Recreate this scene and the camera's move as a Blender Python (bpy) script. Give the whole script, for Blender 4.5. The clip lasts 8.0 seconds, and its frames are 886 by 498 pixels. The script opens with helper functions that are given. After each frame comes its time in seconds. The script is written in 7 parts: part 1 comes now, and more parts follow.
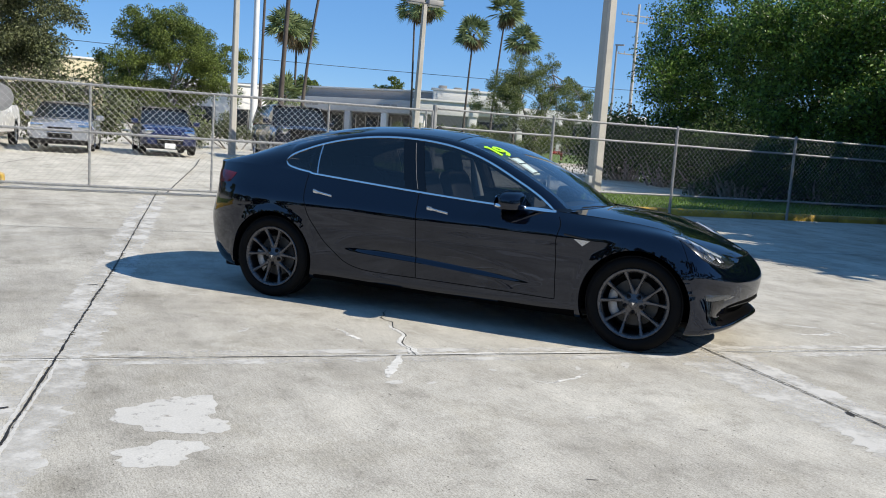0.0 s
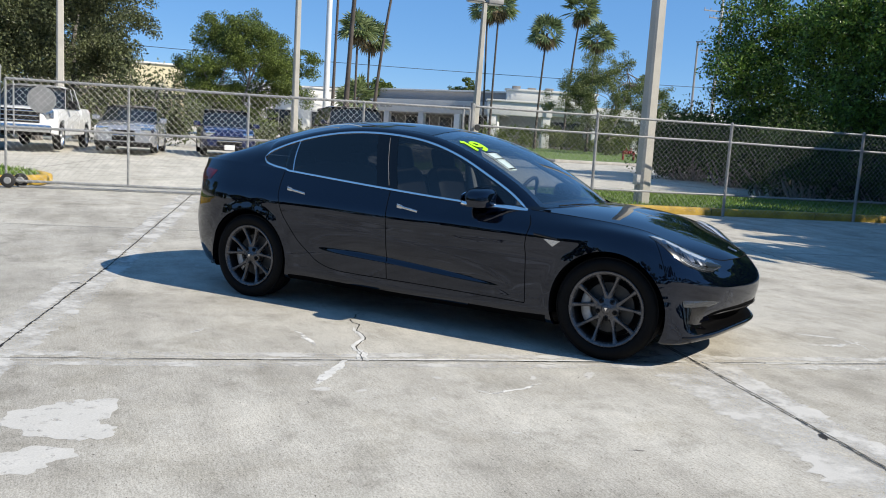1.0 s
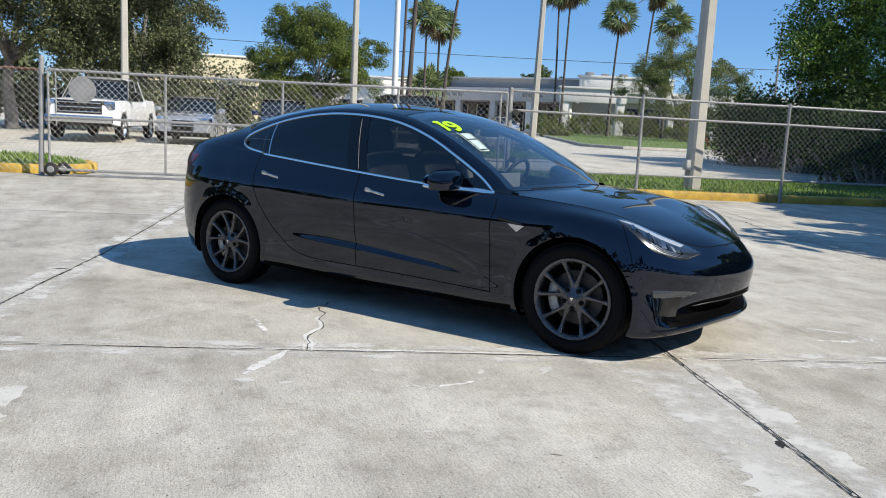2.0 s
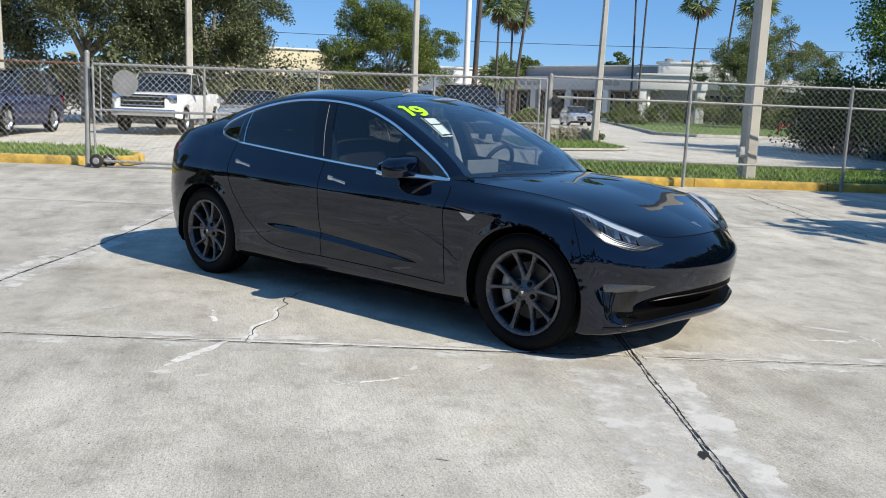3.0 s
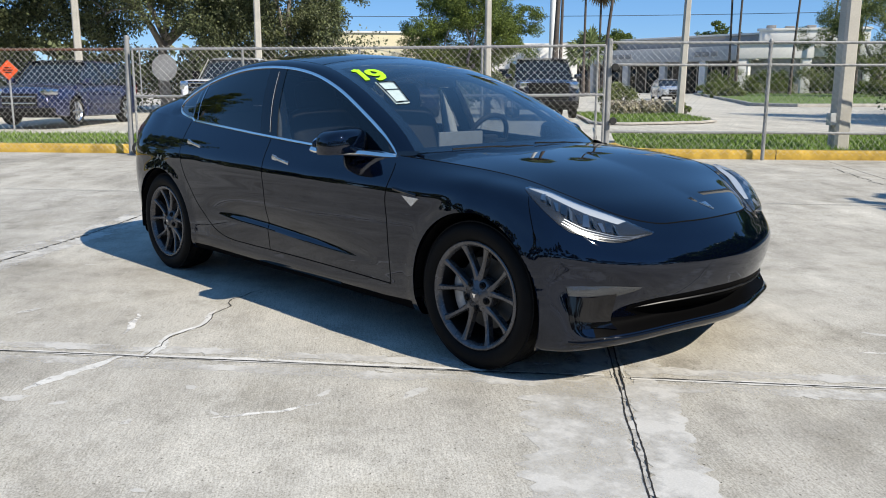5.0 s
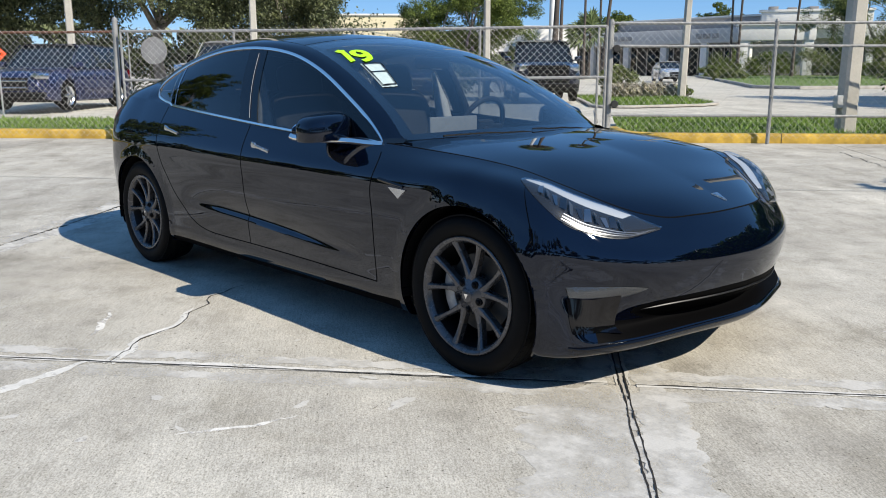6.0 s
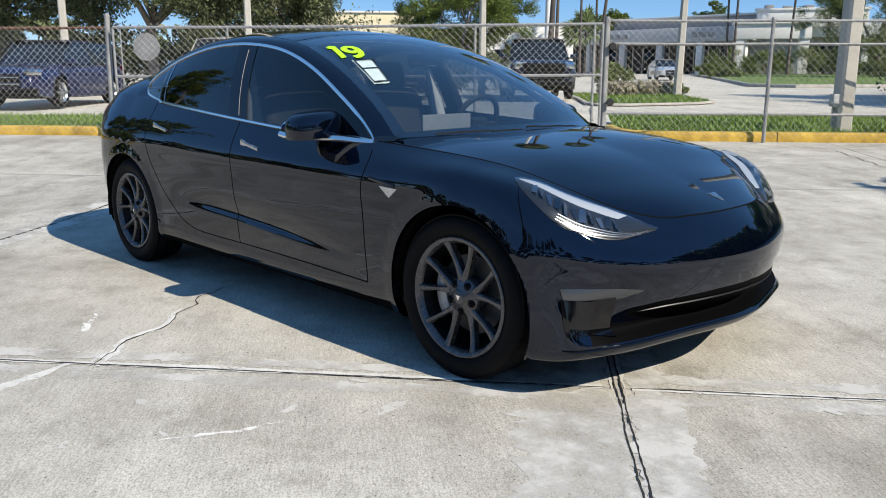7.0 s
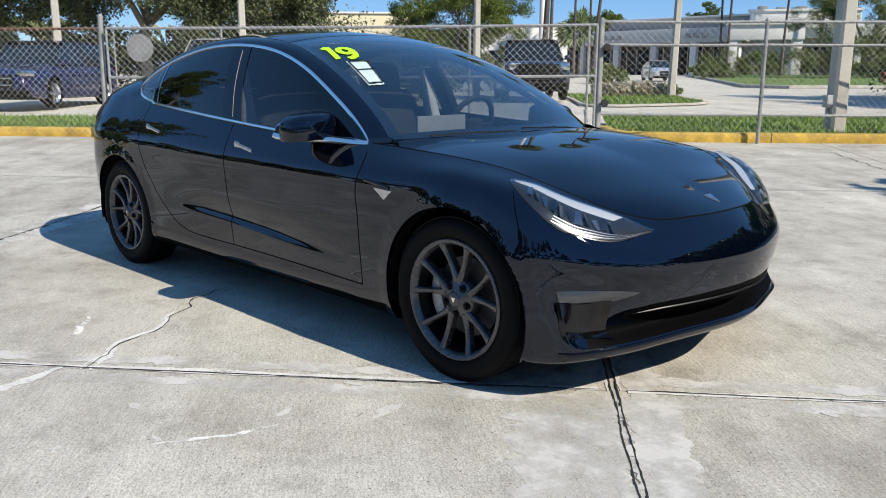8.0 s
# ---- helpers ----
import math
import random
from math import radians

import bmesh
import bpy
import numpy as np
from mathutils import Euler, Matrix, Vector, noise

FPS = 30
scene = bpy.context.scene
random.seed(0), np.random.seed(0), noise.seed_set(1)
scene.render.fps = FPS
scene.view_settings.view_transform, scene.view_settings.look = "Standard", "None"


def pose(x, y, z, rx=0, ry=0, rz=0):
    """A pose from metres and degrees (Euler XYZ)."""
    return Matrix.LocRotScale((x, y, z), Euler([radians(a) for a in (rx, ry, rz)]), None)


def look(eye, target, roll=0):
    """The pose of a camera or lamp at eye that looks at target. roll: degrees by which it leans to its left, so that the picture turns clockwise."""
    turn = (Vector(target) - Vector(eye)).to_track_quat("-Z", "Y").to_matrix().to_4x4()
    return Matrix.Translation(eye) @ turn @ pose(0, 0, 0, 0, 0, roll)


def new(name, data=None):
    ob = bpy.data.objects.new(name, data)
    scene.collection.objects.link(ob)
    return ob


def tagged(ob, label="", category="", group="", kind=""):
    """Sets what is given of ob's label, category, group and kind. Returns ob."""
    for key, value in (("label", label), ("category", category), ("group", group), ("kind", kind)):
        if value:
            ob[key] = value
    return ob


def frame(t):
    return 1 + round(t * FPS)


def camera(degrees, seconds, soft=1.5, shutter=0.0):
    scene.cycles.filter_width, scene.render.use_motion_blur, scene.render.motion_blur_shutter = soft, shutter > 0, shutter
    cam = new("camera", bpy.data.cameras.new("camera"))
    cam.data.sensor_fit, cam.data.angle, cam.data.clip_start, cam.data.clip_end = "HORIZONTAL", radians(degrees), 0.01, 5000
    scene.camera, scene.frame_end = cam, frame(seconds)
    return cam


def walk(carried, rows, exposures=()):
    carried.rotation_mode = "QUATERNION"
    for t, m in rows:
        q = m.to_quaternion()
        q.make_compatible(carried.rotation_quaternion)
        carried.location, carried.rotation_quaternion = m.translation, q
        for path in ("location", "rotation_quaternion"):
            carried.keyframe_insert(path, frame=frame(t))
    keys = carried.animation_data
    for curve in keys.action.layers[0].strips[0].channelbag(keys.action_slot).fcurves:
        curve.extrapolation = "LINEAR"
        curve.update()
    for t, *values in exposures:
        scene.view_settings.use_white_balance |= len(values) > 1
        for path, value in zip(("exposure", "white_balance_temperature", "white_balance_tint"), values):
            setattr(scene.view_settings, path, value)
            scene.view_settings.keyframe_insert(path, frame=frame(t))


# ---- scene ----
# ---- camera ----
cam = camera(57.9, 8.0, 1.0)
PATH = [
    (0, (2.172, -6.325, 1.285), (1.446, -4.478, 1.034), 3.9),
    (0.5, (2.483, -6.051, 1.283), (1.665, -4.243, 1.033), 3.9),
    (1, (2.758, -5.746, 1.288), (1.854, -3.981, 1.028), 3.5),
    (2.5, (3.511, -4.84, 1.259), (2.365, -3.232, 0.944), 2.6),
    (3, (3.75, -4.525, 1.262), (2.525, -2.978, 0.934), 2.2),
    (3.5, (3.844, -4.182, 1.236), (2.551, -2.693, 0.902), 1.7),
    (4, (3.86, -3.868, 1.234), (2.513, -2.429, 0.893), 1.1),
    (4.5, (3.83, -3.558, 1.215), (2.45, -2.155, 0.859), 0.5),
    (5, (3.737, -3.357, 1.18), (2.341, -1.976, 0.802), 0.2),
    (6.5, (3.529, -3.074, 1.174), (2.143, -1.697, 0.749), 0.1),
    (7, (3.526, -3.064, 1.172), (2.144, -1.682, 0.749), 0.2),
    (7.5, (3.516, -3.056, 1.174), (2.139, -1.668, 0.752), 0.2),
    (8, (3.514, -3.055, 1.174), (2.141, -1.663, 0.753), 0.2),
]
walk(cam, [(t, look(eye, target, roll)) for t, eye, target, roll in PATH], ((0, 0.42, 7050, 9), (8, 0.42, 7050, 9)))

# ---- world and sun ----
SUN = Vector((1.14, 0.10, 1.0)).normalized()  # towards the sun
world = bpy.data.worlds.new("sky")
world.use_nodes = True
scene.world = world
wn = world.node_tree.nodes
sky = wn.new("ShaderNodeTexSky")
sky.sky_type, sky.sun_disc = "NISHITA", False
sky.sun_elevation, sky.sun_rotation = math.asin(SUN.z), math.atan2(SUN.x, SUN.y)
sky.air_density, sky.dust_density, sky.ozone_density = 0.75, 0.0, 4.0
deep = wn.new("ShaderNodeHueSaturation")  # a clear, deep subtropical blue
deep.inputs["Saturation"].default_value = 1.22
deep.inputs["Hue"].default_value = 0.508
world.node_tree.links.new(sky.outputs[0], deep.inputs["Color"])
clear = wn.new("ShaderNodeMix")  # very clear dry air: the blue stays even down to the horizon
clear.data_type = "RGBA"
clear.inputs[0].default_value = 0.62
clear.inputs[7].default_value = (0.80, 2.15, 4.6, 1)
world.node_tree.links.new(deep.outputs[0], clear.inputs[6])
world.node_tree.links.new(clear.outputs[2], wn["Background"].inputs[0])
wn["Background"].inputs[1].default_value = 0.13
sun_data = bpy.data.lights.new("sun", "SUN")
sun_data.energy, sun_data.angle, sun_data.color = 5.0, radians(0.53), (1.0, 0.955, 0.88)
sun = new("sun", sun_data)
sun.matrix_world = look(SUN * 60, (0, 0, 0))

# ---- materials ----
def material(name, colour=(0.5, 0.5, 0.5), rough=0.5, metal=0.0, spec=0.5, coat=0.0):
    m = bpy.data.materials.new(name)
    m.use_nodes = True
    b = m.node_tree.nodes["Principled BSDF"]
    b.inputs["Base Color"].default_value = (*colour, 1)
    b.inputs["Roughness"].default_value = rough
    b.inputs["Metallic"].default_value = metal
    b.inputs["Specular IOR Level"].default_value = spec
    b.inputs["Coat Weight"].default_value = coat
    b.inputs["Coat Roughness"].default_value = 0.02
    return m


def node(m, kind, **inputs):
    n = m.node_tree.nodes.new(kind)
    for key, value in inputs.items():
        n.inputs[key.replace("_", " ")].default_value = value
    return n


def link(m, a, b):
    m.node_tree.links.new(a, b)


def noise_tex(m, scale, detail=4.0, rough=0.55, stretch=None):
    n = node(m, "ShaderNodeTexNoise", Scale=scale, Detail=detail, Roughness=rough)
    c = m.node_tree.nodes.new("ShaderNodeTexCoord")
    if stretch:
        mp = m.node_tree.nodes.new("ShaderNodeMapping")
        mp.inputs["Scale"].default_value = stretch
        link(m, c.outputs["Object"], mp.inputs[0])
        link(m, mp.outputs[0], n.inputs["Vector"])
    else:
        link(m, c.outputs["Object"], n.inputs["Vector"])
    return n


def ramp(m, source, stops):
    r = m.node_tree.nodes.new("ShaderNodeValToRGB")
    e = r.color_ramp.elements
    while len(e) < len(stops):
        e.new(0.5)
    for el, (p, c) in zip(e, stops):
        el.position = p
        el.color = (*c, 1) if len(c) == 3 else c
    link(m, source, r.inputs[0])
    return r


def mixed(m, a, b, fac, how="MIX"):
    n = m.node_tree.nodes.new("ShaderNodeMix")
    n.data_type, n.blend_type = "RGBA", how
    if isinstance(fac, float):
        n.inputs[0].default_value = fac
    else:
        link(m, fac, n.inputs[0])
    for sock, v in ((n.inputs[6], a), (n.inputs[7], b)):
        if isinstance(v, tuple):
            sock.default_value = (*v, 1)
        else:
            link(m, v, sock)
    return n.outputs[2]


def bump(m, height, strength=0.3, distance=0.01):
    n = node(m, "ShaderNodeBump", Strength=strength, Distance=distance)
    link(m, height, n.inputs["Height"])
    link(m, n.outputs[0], m.node_tree.nodes["Principled BSDF"].inputs["Normal"])


def base(m, socket):
    link(m, socket, m.node_tree.nodes["Principled BSDF"].inputs["Base Color"])


def rough_from(m, source, lo, hi):
    r = node(m, "ShaderNodeMapRange", To_Min=lo, To_Max=hi)
    link(m, source, r.inputs[0])
    link(m, r.outputs[0], m.node_tree.nodes["Principled BSDF"].inputs["Roughness"])


def varied(name, colour, rough=0.6, amount=0.25, scale=6.0, metal=0.0, bumps=0.15, fine=60.0, distance=0.004, spec=0.5):
    """A surface with broad and fine variation and a slight relief."""
    m = material(name, colour, rough, metal, spec)
    a, b = noise_tex(m, scale, 5.0), noise_tex(m, fine, 3.0)
    lo = tuple(c * (1 - amount) for c in colour)
    hi = tuple(min(1, c * (1 + amount)) for c in colour)
    r = ramp(m, a.outputs[0], ((0.3, lo), (0.7, hi)))
    g = ramp(m, b.outputs[0], ((0.3, (0.82, 0.82, 0.82)), (0.7, (1.0, 1.0, 1.0))))
    base(m, mixed(m, r.outputs[0], g.outputs[0], 1.0, "MULTIPLY"))
    rough_from(m, a.outputs[0], max(0.02, rough - 0.12), min(1, rough + 0.12))
    if bumps:
        bump(m, b.outputs[0], bumps, distance)
    return m


def concrete(name, lo, hi, seed=0.0):
    """Old weathered concrete: pale patches, grey traffic film, pitted grain, dark specks."""
    m = material(name, hi, 0.85, 0, 0.3)
    c = m.node_tree.nodes.new("ShaderNodeNewGeometry")
    mp = m.node_tree.nodes.new("ShaderNodeMapping")
    mp.inputs["Location"].default_value = (seed, seed * 0.7, 0)
    mp.inputs["Rotation"].default_value = (0, 0, radians(38))
    link(m, c.outputs["Position"], mp.inputs[0])

    def tex(scale, detail=5.0, rough=0.6, stretch=None):
        n = node(m, "ShaderNodeTexNoise", Scale=scale, Detail=detail, Roughness=rough)
        v = mp.outputs[0]
        if stretch:
            s = m.node_tree.nodes.new("ShaderNodeMapping")
            s.inputs["Scale"].default_value = stretch
            link(m, v, s.inputs[0])
            v = s.outputs[0]
        link(m, v, n.inputs["Vector"])
        return n.outputs[0]

    broad, blotch, stain = tex(0.55, 7.0, 0.66), tex(3.1, 8.0, 0.72), tex(1.7, 6.0, 0.7)
    drag = tex(1.2, 6.0, 0.68, (0.30, 2.4, 1.0))
    broom = tex(34.0, 4.0, 0.7, (0.35, 3.2, 1.0))
    grain, fleck, pits, crumb = tex(62.0, 5.0, 0.8), tex(150.0, 2.0, 0.6), tex(58.0, 2.0, 0.5), tex(105.0, 3.0, 0.65, (0.7, 1.5, 1.0))
    mid = tuple((a + b) / 2 for a, b in zip(lo, hi))

    def times(col, source, stops, amount=1.0):
        return mixed(m, col, ramp(m, source, stops).outputs[0], amount, "MULTIPLY")

    col = ramp(m, broad, ((0.30, lo), (0.52, mid), (0.72, hi))).outputs[0]
    col = times(col, blotch, ((0.30, (0.68, 0.67, 0.65)), (0.46, (0.97, 0.97, 0.96)), (0.72, (1.16, 1.155, 1.14))))
    col = times(col, stain, ((0.30, (0.80, 0.785, 0.75)), (0.50, (1.0, 1.0, 1.0)), (0.70, (1.05, 1.045, 1.035))))
    col = times(col, drag, ((0.32, (0.80, 0.79, 0.77)), (0.62, (1.05, 1.05, 1.04))), 0.8)
    col = times(col, broom, ((0.32, (0.82, 0.815, 0.80)), (0.50, (1.0, 1.0, 1.0)), (0.68, (1.10, 1.10, 1.095))))
    col = times(col, grain, ((0.34, (0.76, 0.755, 0.74)), (0.48, (0.99, 0.99, 0.985)), (0.64, (1.12, 1.12, 1.115))))
    col = times(col, crumb, ((0.36, (0.78, 0.775, 0.76)), (0.48, (0.99, 0.99, 0.985)), (0.62, (1.10, 1.095, 1.085))))
    col = times(col, fleck, ((0.34, (0.74, 0.735, 0.72)), (0.48, (1.0, 1.0, 1.0)), (0.62, (1.12, 1.115, 1.105))))
    col = times(col, pits, ((0.27, (0.22, 0.20, 0.18)), (0.315, (1, 1, 1))))
    ob = m.node_tree.nodes.new("ShaderNodeObjectInfo")
    each = ramp(m, ob.outputs["Random"], ((0.0, (0.91, 0.91, 0.91)), (1.0, (1.07, 1.06, 1.04))))
    base(m, mixed(m, col, each.outputs[0], 1.0, "MULTIPLY"))
    bump(m, grain, 0.55, 0.003)
    return m


def pane(name, tint, gloss_rough=0.0, least=0.075):
    """Thin glass: a tinted clear sheet with the mirror gloss of its surface."""
    m = bpy.data.materials.new(name)
    m.use_nodes = True
    nt = m.node_tree
    nt.nodes.remove(nt.nodes["Principled BSDF"])
    t = node(m, "ShaderNodeBsdfTransparent", Color=(*tint, 1))
    g = node(m, "ShaderNodeBsdfGlossy", Color=(1, 1, 1, 1), Roughness=gloss_rough)
    # the gloss of both faces of a pane, rising towards a grazing view
    w = node(m, "ShaderNodeLayerWeight", Blend=0.5)
    p = nt.nodes.new("ShaderNodeMath")
    p.operation = "POWER"
    p.inputs[1].default_value = 4.5
    link(m, w.outputs["Facing"], p.inputs[0])
    f = node(m, "ShaderNodeMapRange", To_Min=least, To_Max=1.0)
    link(m, p.outputs[0], f.inputs[0])
    x = nt.nodes.new("ShaderNodeMixShader")
    link(m, f.outputs[0], x.inputs[0])
    link(m, t.outputs[0], x.inputs[1])
    link(m, g.outputs[0], x.inputs[2])
    link(m, x.outputs[0], nt.nodes["Material Output"].inputs[0])
    return m


def leafy(name, dark, light, rough=0.55, spec=0.35):
    """Foliage: every leaf its own shade, with some light let through."""
    m = material(name, light, rough, 0, spec)
    geo = m.node_tree.nodes.new("ShaderNodeNewGeometry")
    r = ramp(m, geo.outputs["Random Per Island"], ((0.0, dark), (0.6, light), (1.0, tuple(min(1, c * 1.5) for c in light))))
    base(m, r.outputs[0])
    b = m.node_tree.nodes["Principled BSDF"]
    tr = m.node_tree.nodes.new("ShaderNodeBsdfTranslucent")
    link(m, r.outputs[0], tr.inputs[0])
    x = m.node_tree.nodes.new("ShaderNodeMixShader")
    x.inputs[0].default_value = 0.28
    link(m, b.outputs[0], x.inputs[1])
    link(m, tr.outputs[0], x.inputs[2])
    link(m, x.outputs[0], m.node_tree.nodes["Material Output"].inputs[0])
    return m


SLAB = concrete("slab concrete", (0.30, 0.286, 0.264), (0.52, 0.505, 0.475))
LOT = concrete("lot concrete", (0.40, 0.385, 0.355), (0.55, 0.53, 0.49), 31.0)
PATCH = varied("pale repair mortar", (0.68, 0.665, 0.63), 0.9, 0.08, 9.0, bumps=0.3, fine=90.0)
_worn = noise_tex(PATCH, 7.0, 8.0, 0.75)
_gone = ramp(PATCH, _worn.outputs[0], ((0.40, (0, 0, 0)), (0.52, (1, 1, 1))))
link(PATCH, _gone.outputs[0], PATCH.node_tree.nodes["Principled BSDF"].inputs["Alpha"])  # worn through in places
PATCH_WHOLE = varied("smooth pale mortar", (0.56, 0.545, 0.51), 0.9, 0.07, 5.0, bumps=0.15, fine=120.0)
_rag = noise_tex(PATCH_WHOLE, 16.0, 8.0, 0.7)
_edge = ramp(PATCH_WHOLE, _rag.outputs[0], ((0.26, (0, 0, 0)), (0.44, (0.92, 0.92, 0.92))))
link(PATCH_WHOLE, _edge.outputs[0], PATCH_WHOLE.node_tree.nodes["Principled BSDF"].inputs["Alpha"])
MORTAR = varied("joint mortar", (0.60, 0.59, 0.56), 0.9, 0.16, 9.0, bumps=0.25, fine=110.0)
_chip = noise_tex(MORTAR, 13.0, 8.0, 0.75)
_left = ramp(MORTAR, _chip.outputs[0], ((0.34, (0, 0, 0)), (0.46, (1, 1, 1))))
link(MORTAR, _left.outputs[0], MORTAR.node_tree.nodes["Principled BSDF"].inputs["Alpha"])  # crumbled away in places
FILM = varied("thin cement film", (0.60, 0.585, 0.55), 0.9, 0.06, 6.0, bumps=0.15, fine=150.0)
_thin = noise_tex(FILM, 3.2, 8.0, 0.68)
_part = ramp(FILM, _thin.outputs[0], ((0.37, (0, 0, 0)), (0.57, (0.85, 0.85, 0.85))))
link(FILM, _part.outputs[0], FILM.node_tree.nodes["Principled BSDF"].inputs["Alpha"])  # a broken, half-clear film
SEAL = varied("black joint sealant", (0.014, 0.013, 0.012), 0.8, 0.5, 8.0, fine=40.0)
YELLOW = varied("worn yellow kerb paint", (0.50, 0.32, 0.05), 0.8, 0.45, 3.0, bumps=0.4, fine=22.0)
KERB = varied("kerb concrete", (0.36, 0.34, 0.31), 0.9, 0.25, 3.0, bumps=0.4, fine=30.0)
GALV = varied("galvanised steel", (0.30, 0.305, 0.305), 0.58, 0.2, 5.0, metal=0.25, bumps=0.05, spec=0.3)
WIRE = material("galvanised wire", (0.40, 0.40, 0.395), 0.5, 0.3, 0.4)
RUST = varied("rusted steel", (0.14, 0.065, 0.04), 0.85, 0.4, 10.0, bumps=0.3)
RUBBER = varied("black rubber", (0.022, 0.022, 0.022), 0.75, 0.25, 12.0, fine=120.0, bumps=0.1)
GRASS = leafy("grass blades", (0.06, 0.105, 0.018), (0.16, 0.25, 0.045))
TURF = varied("turf ground", (0.10, 0.155, 0.03), 0.95, 0.45, 1.8, bumps=0.5, fine=40.0, distance=0.02)
BARK = varied("grey bark", (0.22, 0.20, 0.18), 0.95, 0.35, 3.0, bumps=0.6, fine=14.0, distance=0.03)
PALM_BARK = varied("palm bark", (0.085, 0.07, 0.06), 0.95, 0.3, 2.0, bumps=0.5, fine=10.0, distance=0.02)
POLE_CONCRETE = varied("spun concrete pole", (0.44, 0.42, 0.375), 0.85, 0.12, 2.0, bumps=0.15, fine=50.0)
LEAF_OAK = leafy("oak leaves", (0.022, 0.030, 0.014), (0.115, 0.135, 0.060), 0.5, 0.45)
LEAF_MID = leafy("glossy tree leaves", (0.030, 0.050, 0.012), (0.125, 0.165, 0.034))
LEAF_HEDGE = leafy("dense hedge leaves", (0.010, 0.028, 0.006), (0.125, 0.215, 0.034), 0.45, 0.4)
# leaf colour lowered to carry the shade that lies along the fence
LEAF_SHADED = leafy("shade-darkened bush leaves", (0.006, 0.014, 0.005), (0.045, 0.080, 0.020), 0.6, 0.2)
LEAF_TWIG = leafy("clipped twiggy hedge", (0.03, 0.03, 0.016), (0.46, 0.42, 0.31))
TWIG = varied("pale dry twigs", (0.50, 0.44, 0.37), 0.85, 0.3, 9.0)
LEAF_LIGHT = leafy("pale tree leaves", (0.045, 0.065, 0.02), (0.17, 0.20, 0.07))
LEAF_PALM = leafy("palm fronds", (0.045, 0.065, 0.025), (0.20, 0.25, 0.11))
LEAF_DRY = leafy("dry palm skirt", (0.10, 0.075, 0.045), (0.24, 0.19, 0.115))
STUCCO_WHITE = varied("white stucco", (0.74, 0.73, 0.70), 0.9, 0.06, 1.0, bumps=0.2)
STUCCO_GREY = varied("grey stucco fascia", (0.36, 0.35, 0.35), 0.9, 0.08, 0.7, bumps=0.2)
STUCCO_PALE = varied("pale grey stucco", (0.50, 0.495, 0.49), 0.9, 0.08, 0.7, bumps=0.2)
STUCCO_CREAM = varied("cream stucco", (0.70, 0.62, 0.42), 0.9, 0.07, 0.8, bumps=0.2)
# wall colour holds the arcade's shade, well below the plaster's own tone
SHADE_WALL = varied("storefront wall darkened for shade", (0.045, 0.042, 0.04), 0.7, 0.3, 1.0)
STORE_GLASS = material("storefront glass", (0.010, 0.012, 0.014), 0.08, 0, 0.3)
WHITE_METAL = varied("white painted steel", (0.72, 0.73, 0.73), 0.4, 0.05, 3.0, bumps=0.0)

# ---- mesh tools ----
def part(name, bm, mat, parent=None, label="", smooth=True, angle=40):
    me = bpy.data.meshes.new(name)
    bm.normal_update()
    for f in bm.faces:
        f.smooth = smooth
    if smooth:
        for e in bm.edges:
            if len(e.link_faces) == 2 and e.calc_face_angle(0) > radians(angle):
                e.smooth = False
    bm.to_mesh(me)
    bm.free()
    for m in mat if isinstance(mat, (list, tuple)) else (mat,):
        me.materials.append(m)
    ob = new(name, me)
    if parent is not None:
        ob.parent = parent
    if label:
        ob["label"] = label
    return ob


def raw_part(name, verts, faces, mat, parent=None, label="", smooth=False):
    me = bpy.data.meshes.new(name)
    me.from_pydata([tuple(v) for v in verts], [], faces)
    me.materials.append(mat)
    if smooth:
        me.shade_smooth()
    ob = new(name, me)
    if parent is not None:
        ob.parent = parent
    if label:
        ob["label"] = label
    return ob


def thing(name, m, label, category, group="", kind=""):
    ob = new(name)
    ob.empty_display_size = 0.1
    ob.matrix_world = m
    return tagged(ob, label, category, group, kind)


def box(bm, c, size, bevel=0.0, rot=0.0, m=None):
    """A box with its centre at c, bevelled."""
    mat = (m or Matrix()) @ Matrix.Translation(c) @ Matrix.Rotation(rot, 4, "Z") @ Matrix.Diagonal((*size, 1))
    vs = bmesh.ops.create_cube(bm, size=1, matrix=mat)["verts"]
    if bevel:
        es = list({e for v in vs for e in v.link_edges})
        bmesh.ops.bevel(bm, geom=es, offset=bevel, segments=2, affect="EDGES", profile=0.6)
    return bm


def tube(bm, pts, radii, sides=8, cap=True):
    """A round bar through pts; radii: one or one a point."""
    pts = [Vector(p) for p in pts]
    if not hasattr(radii, "__len__"):
        radii = [radii] * len(pts)
    rings, up = [], None
    for i, p in enumerate(pts):
        d = (pts[min(i + 1, len(pts) - 1)] - pts[max(i - 1, 0)]).normalized()
        if up is None:
            up = d.orthogonal().normalized()
        side = d.cross(up).normalized()
        up = side.cross(d).normalized()
        rings.append([bm.verts.new(p + radii[i] * (math.cos(a) * up + math.sin(a) * side)) for a in [2 * math.pi * k / sides for k in range(sides)]])
    for a, b in zip(rings, rings[1:]):
        for k in range(sides):
            bm.faces.new((a[k], a[(k + 1) % sides], b[(k + 1) % sides], b[k]))
    if cap:
        bm.faces.new(rings[0][::-1])
        bm.faces.new(rings[-1])
    return bm


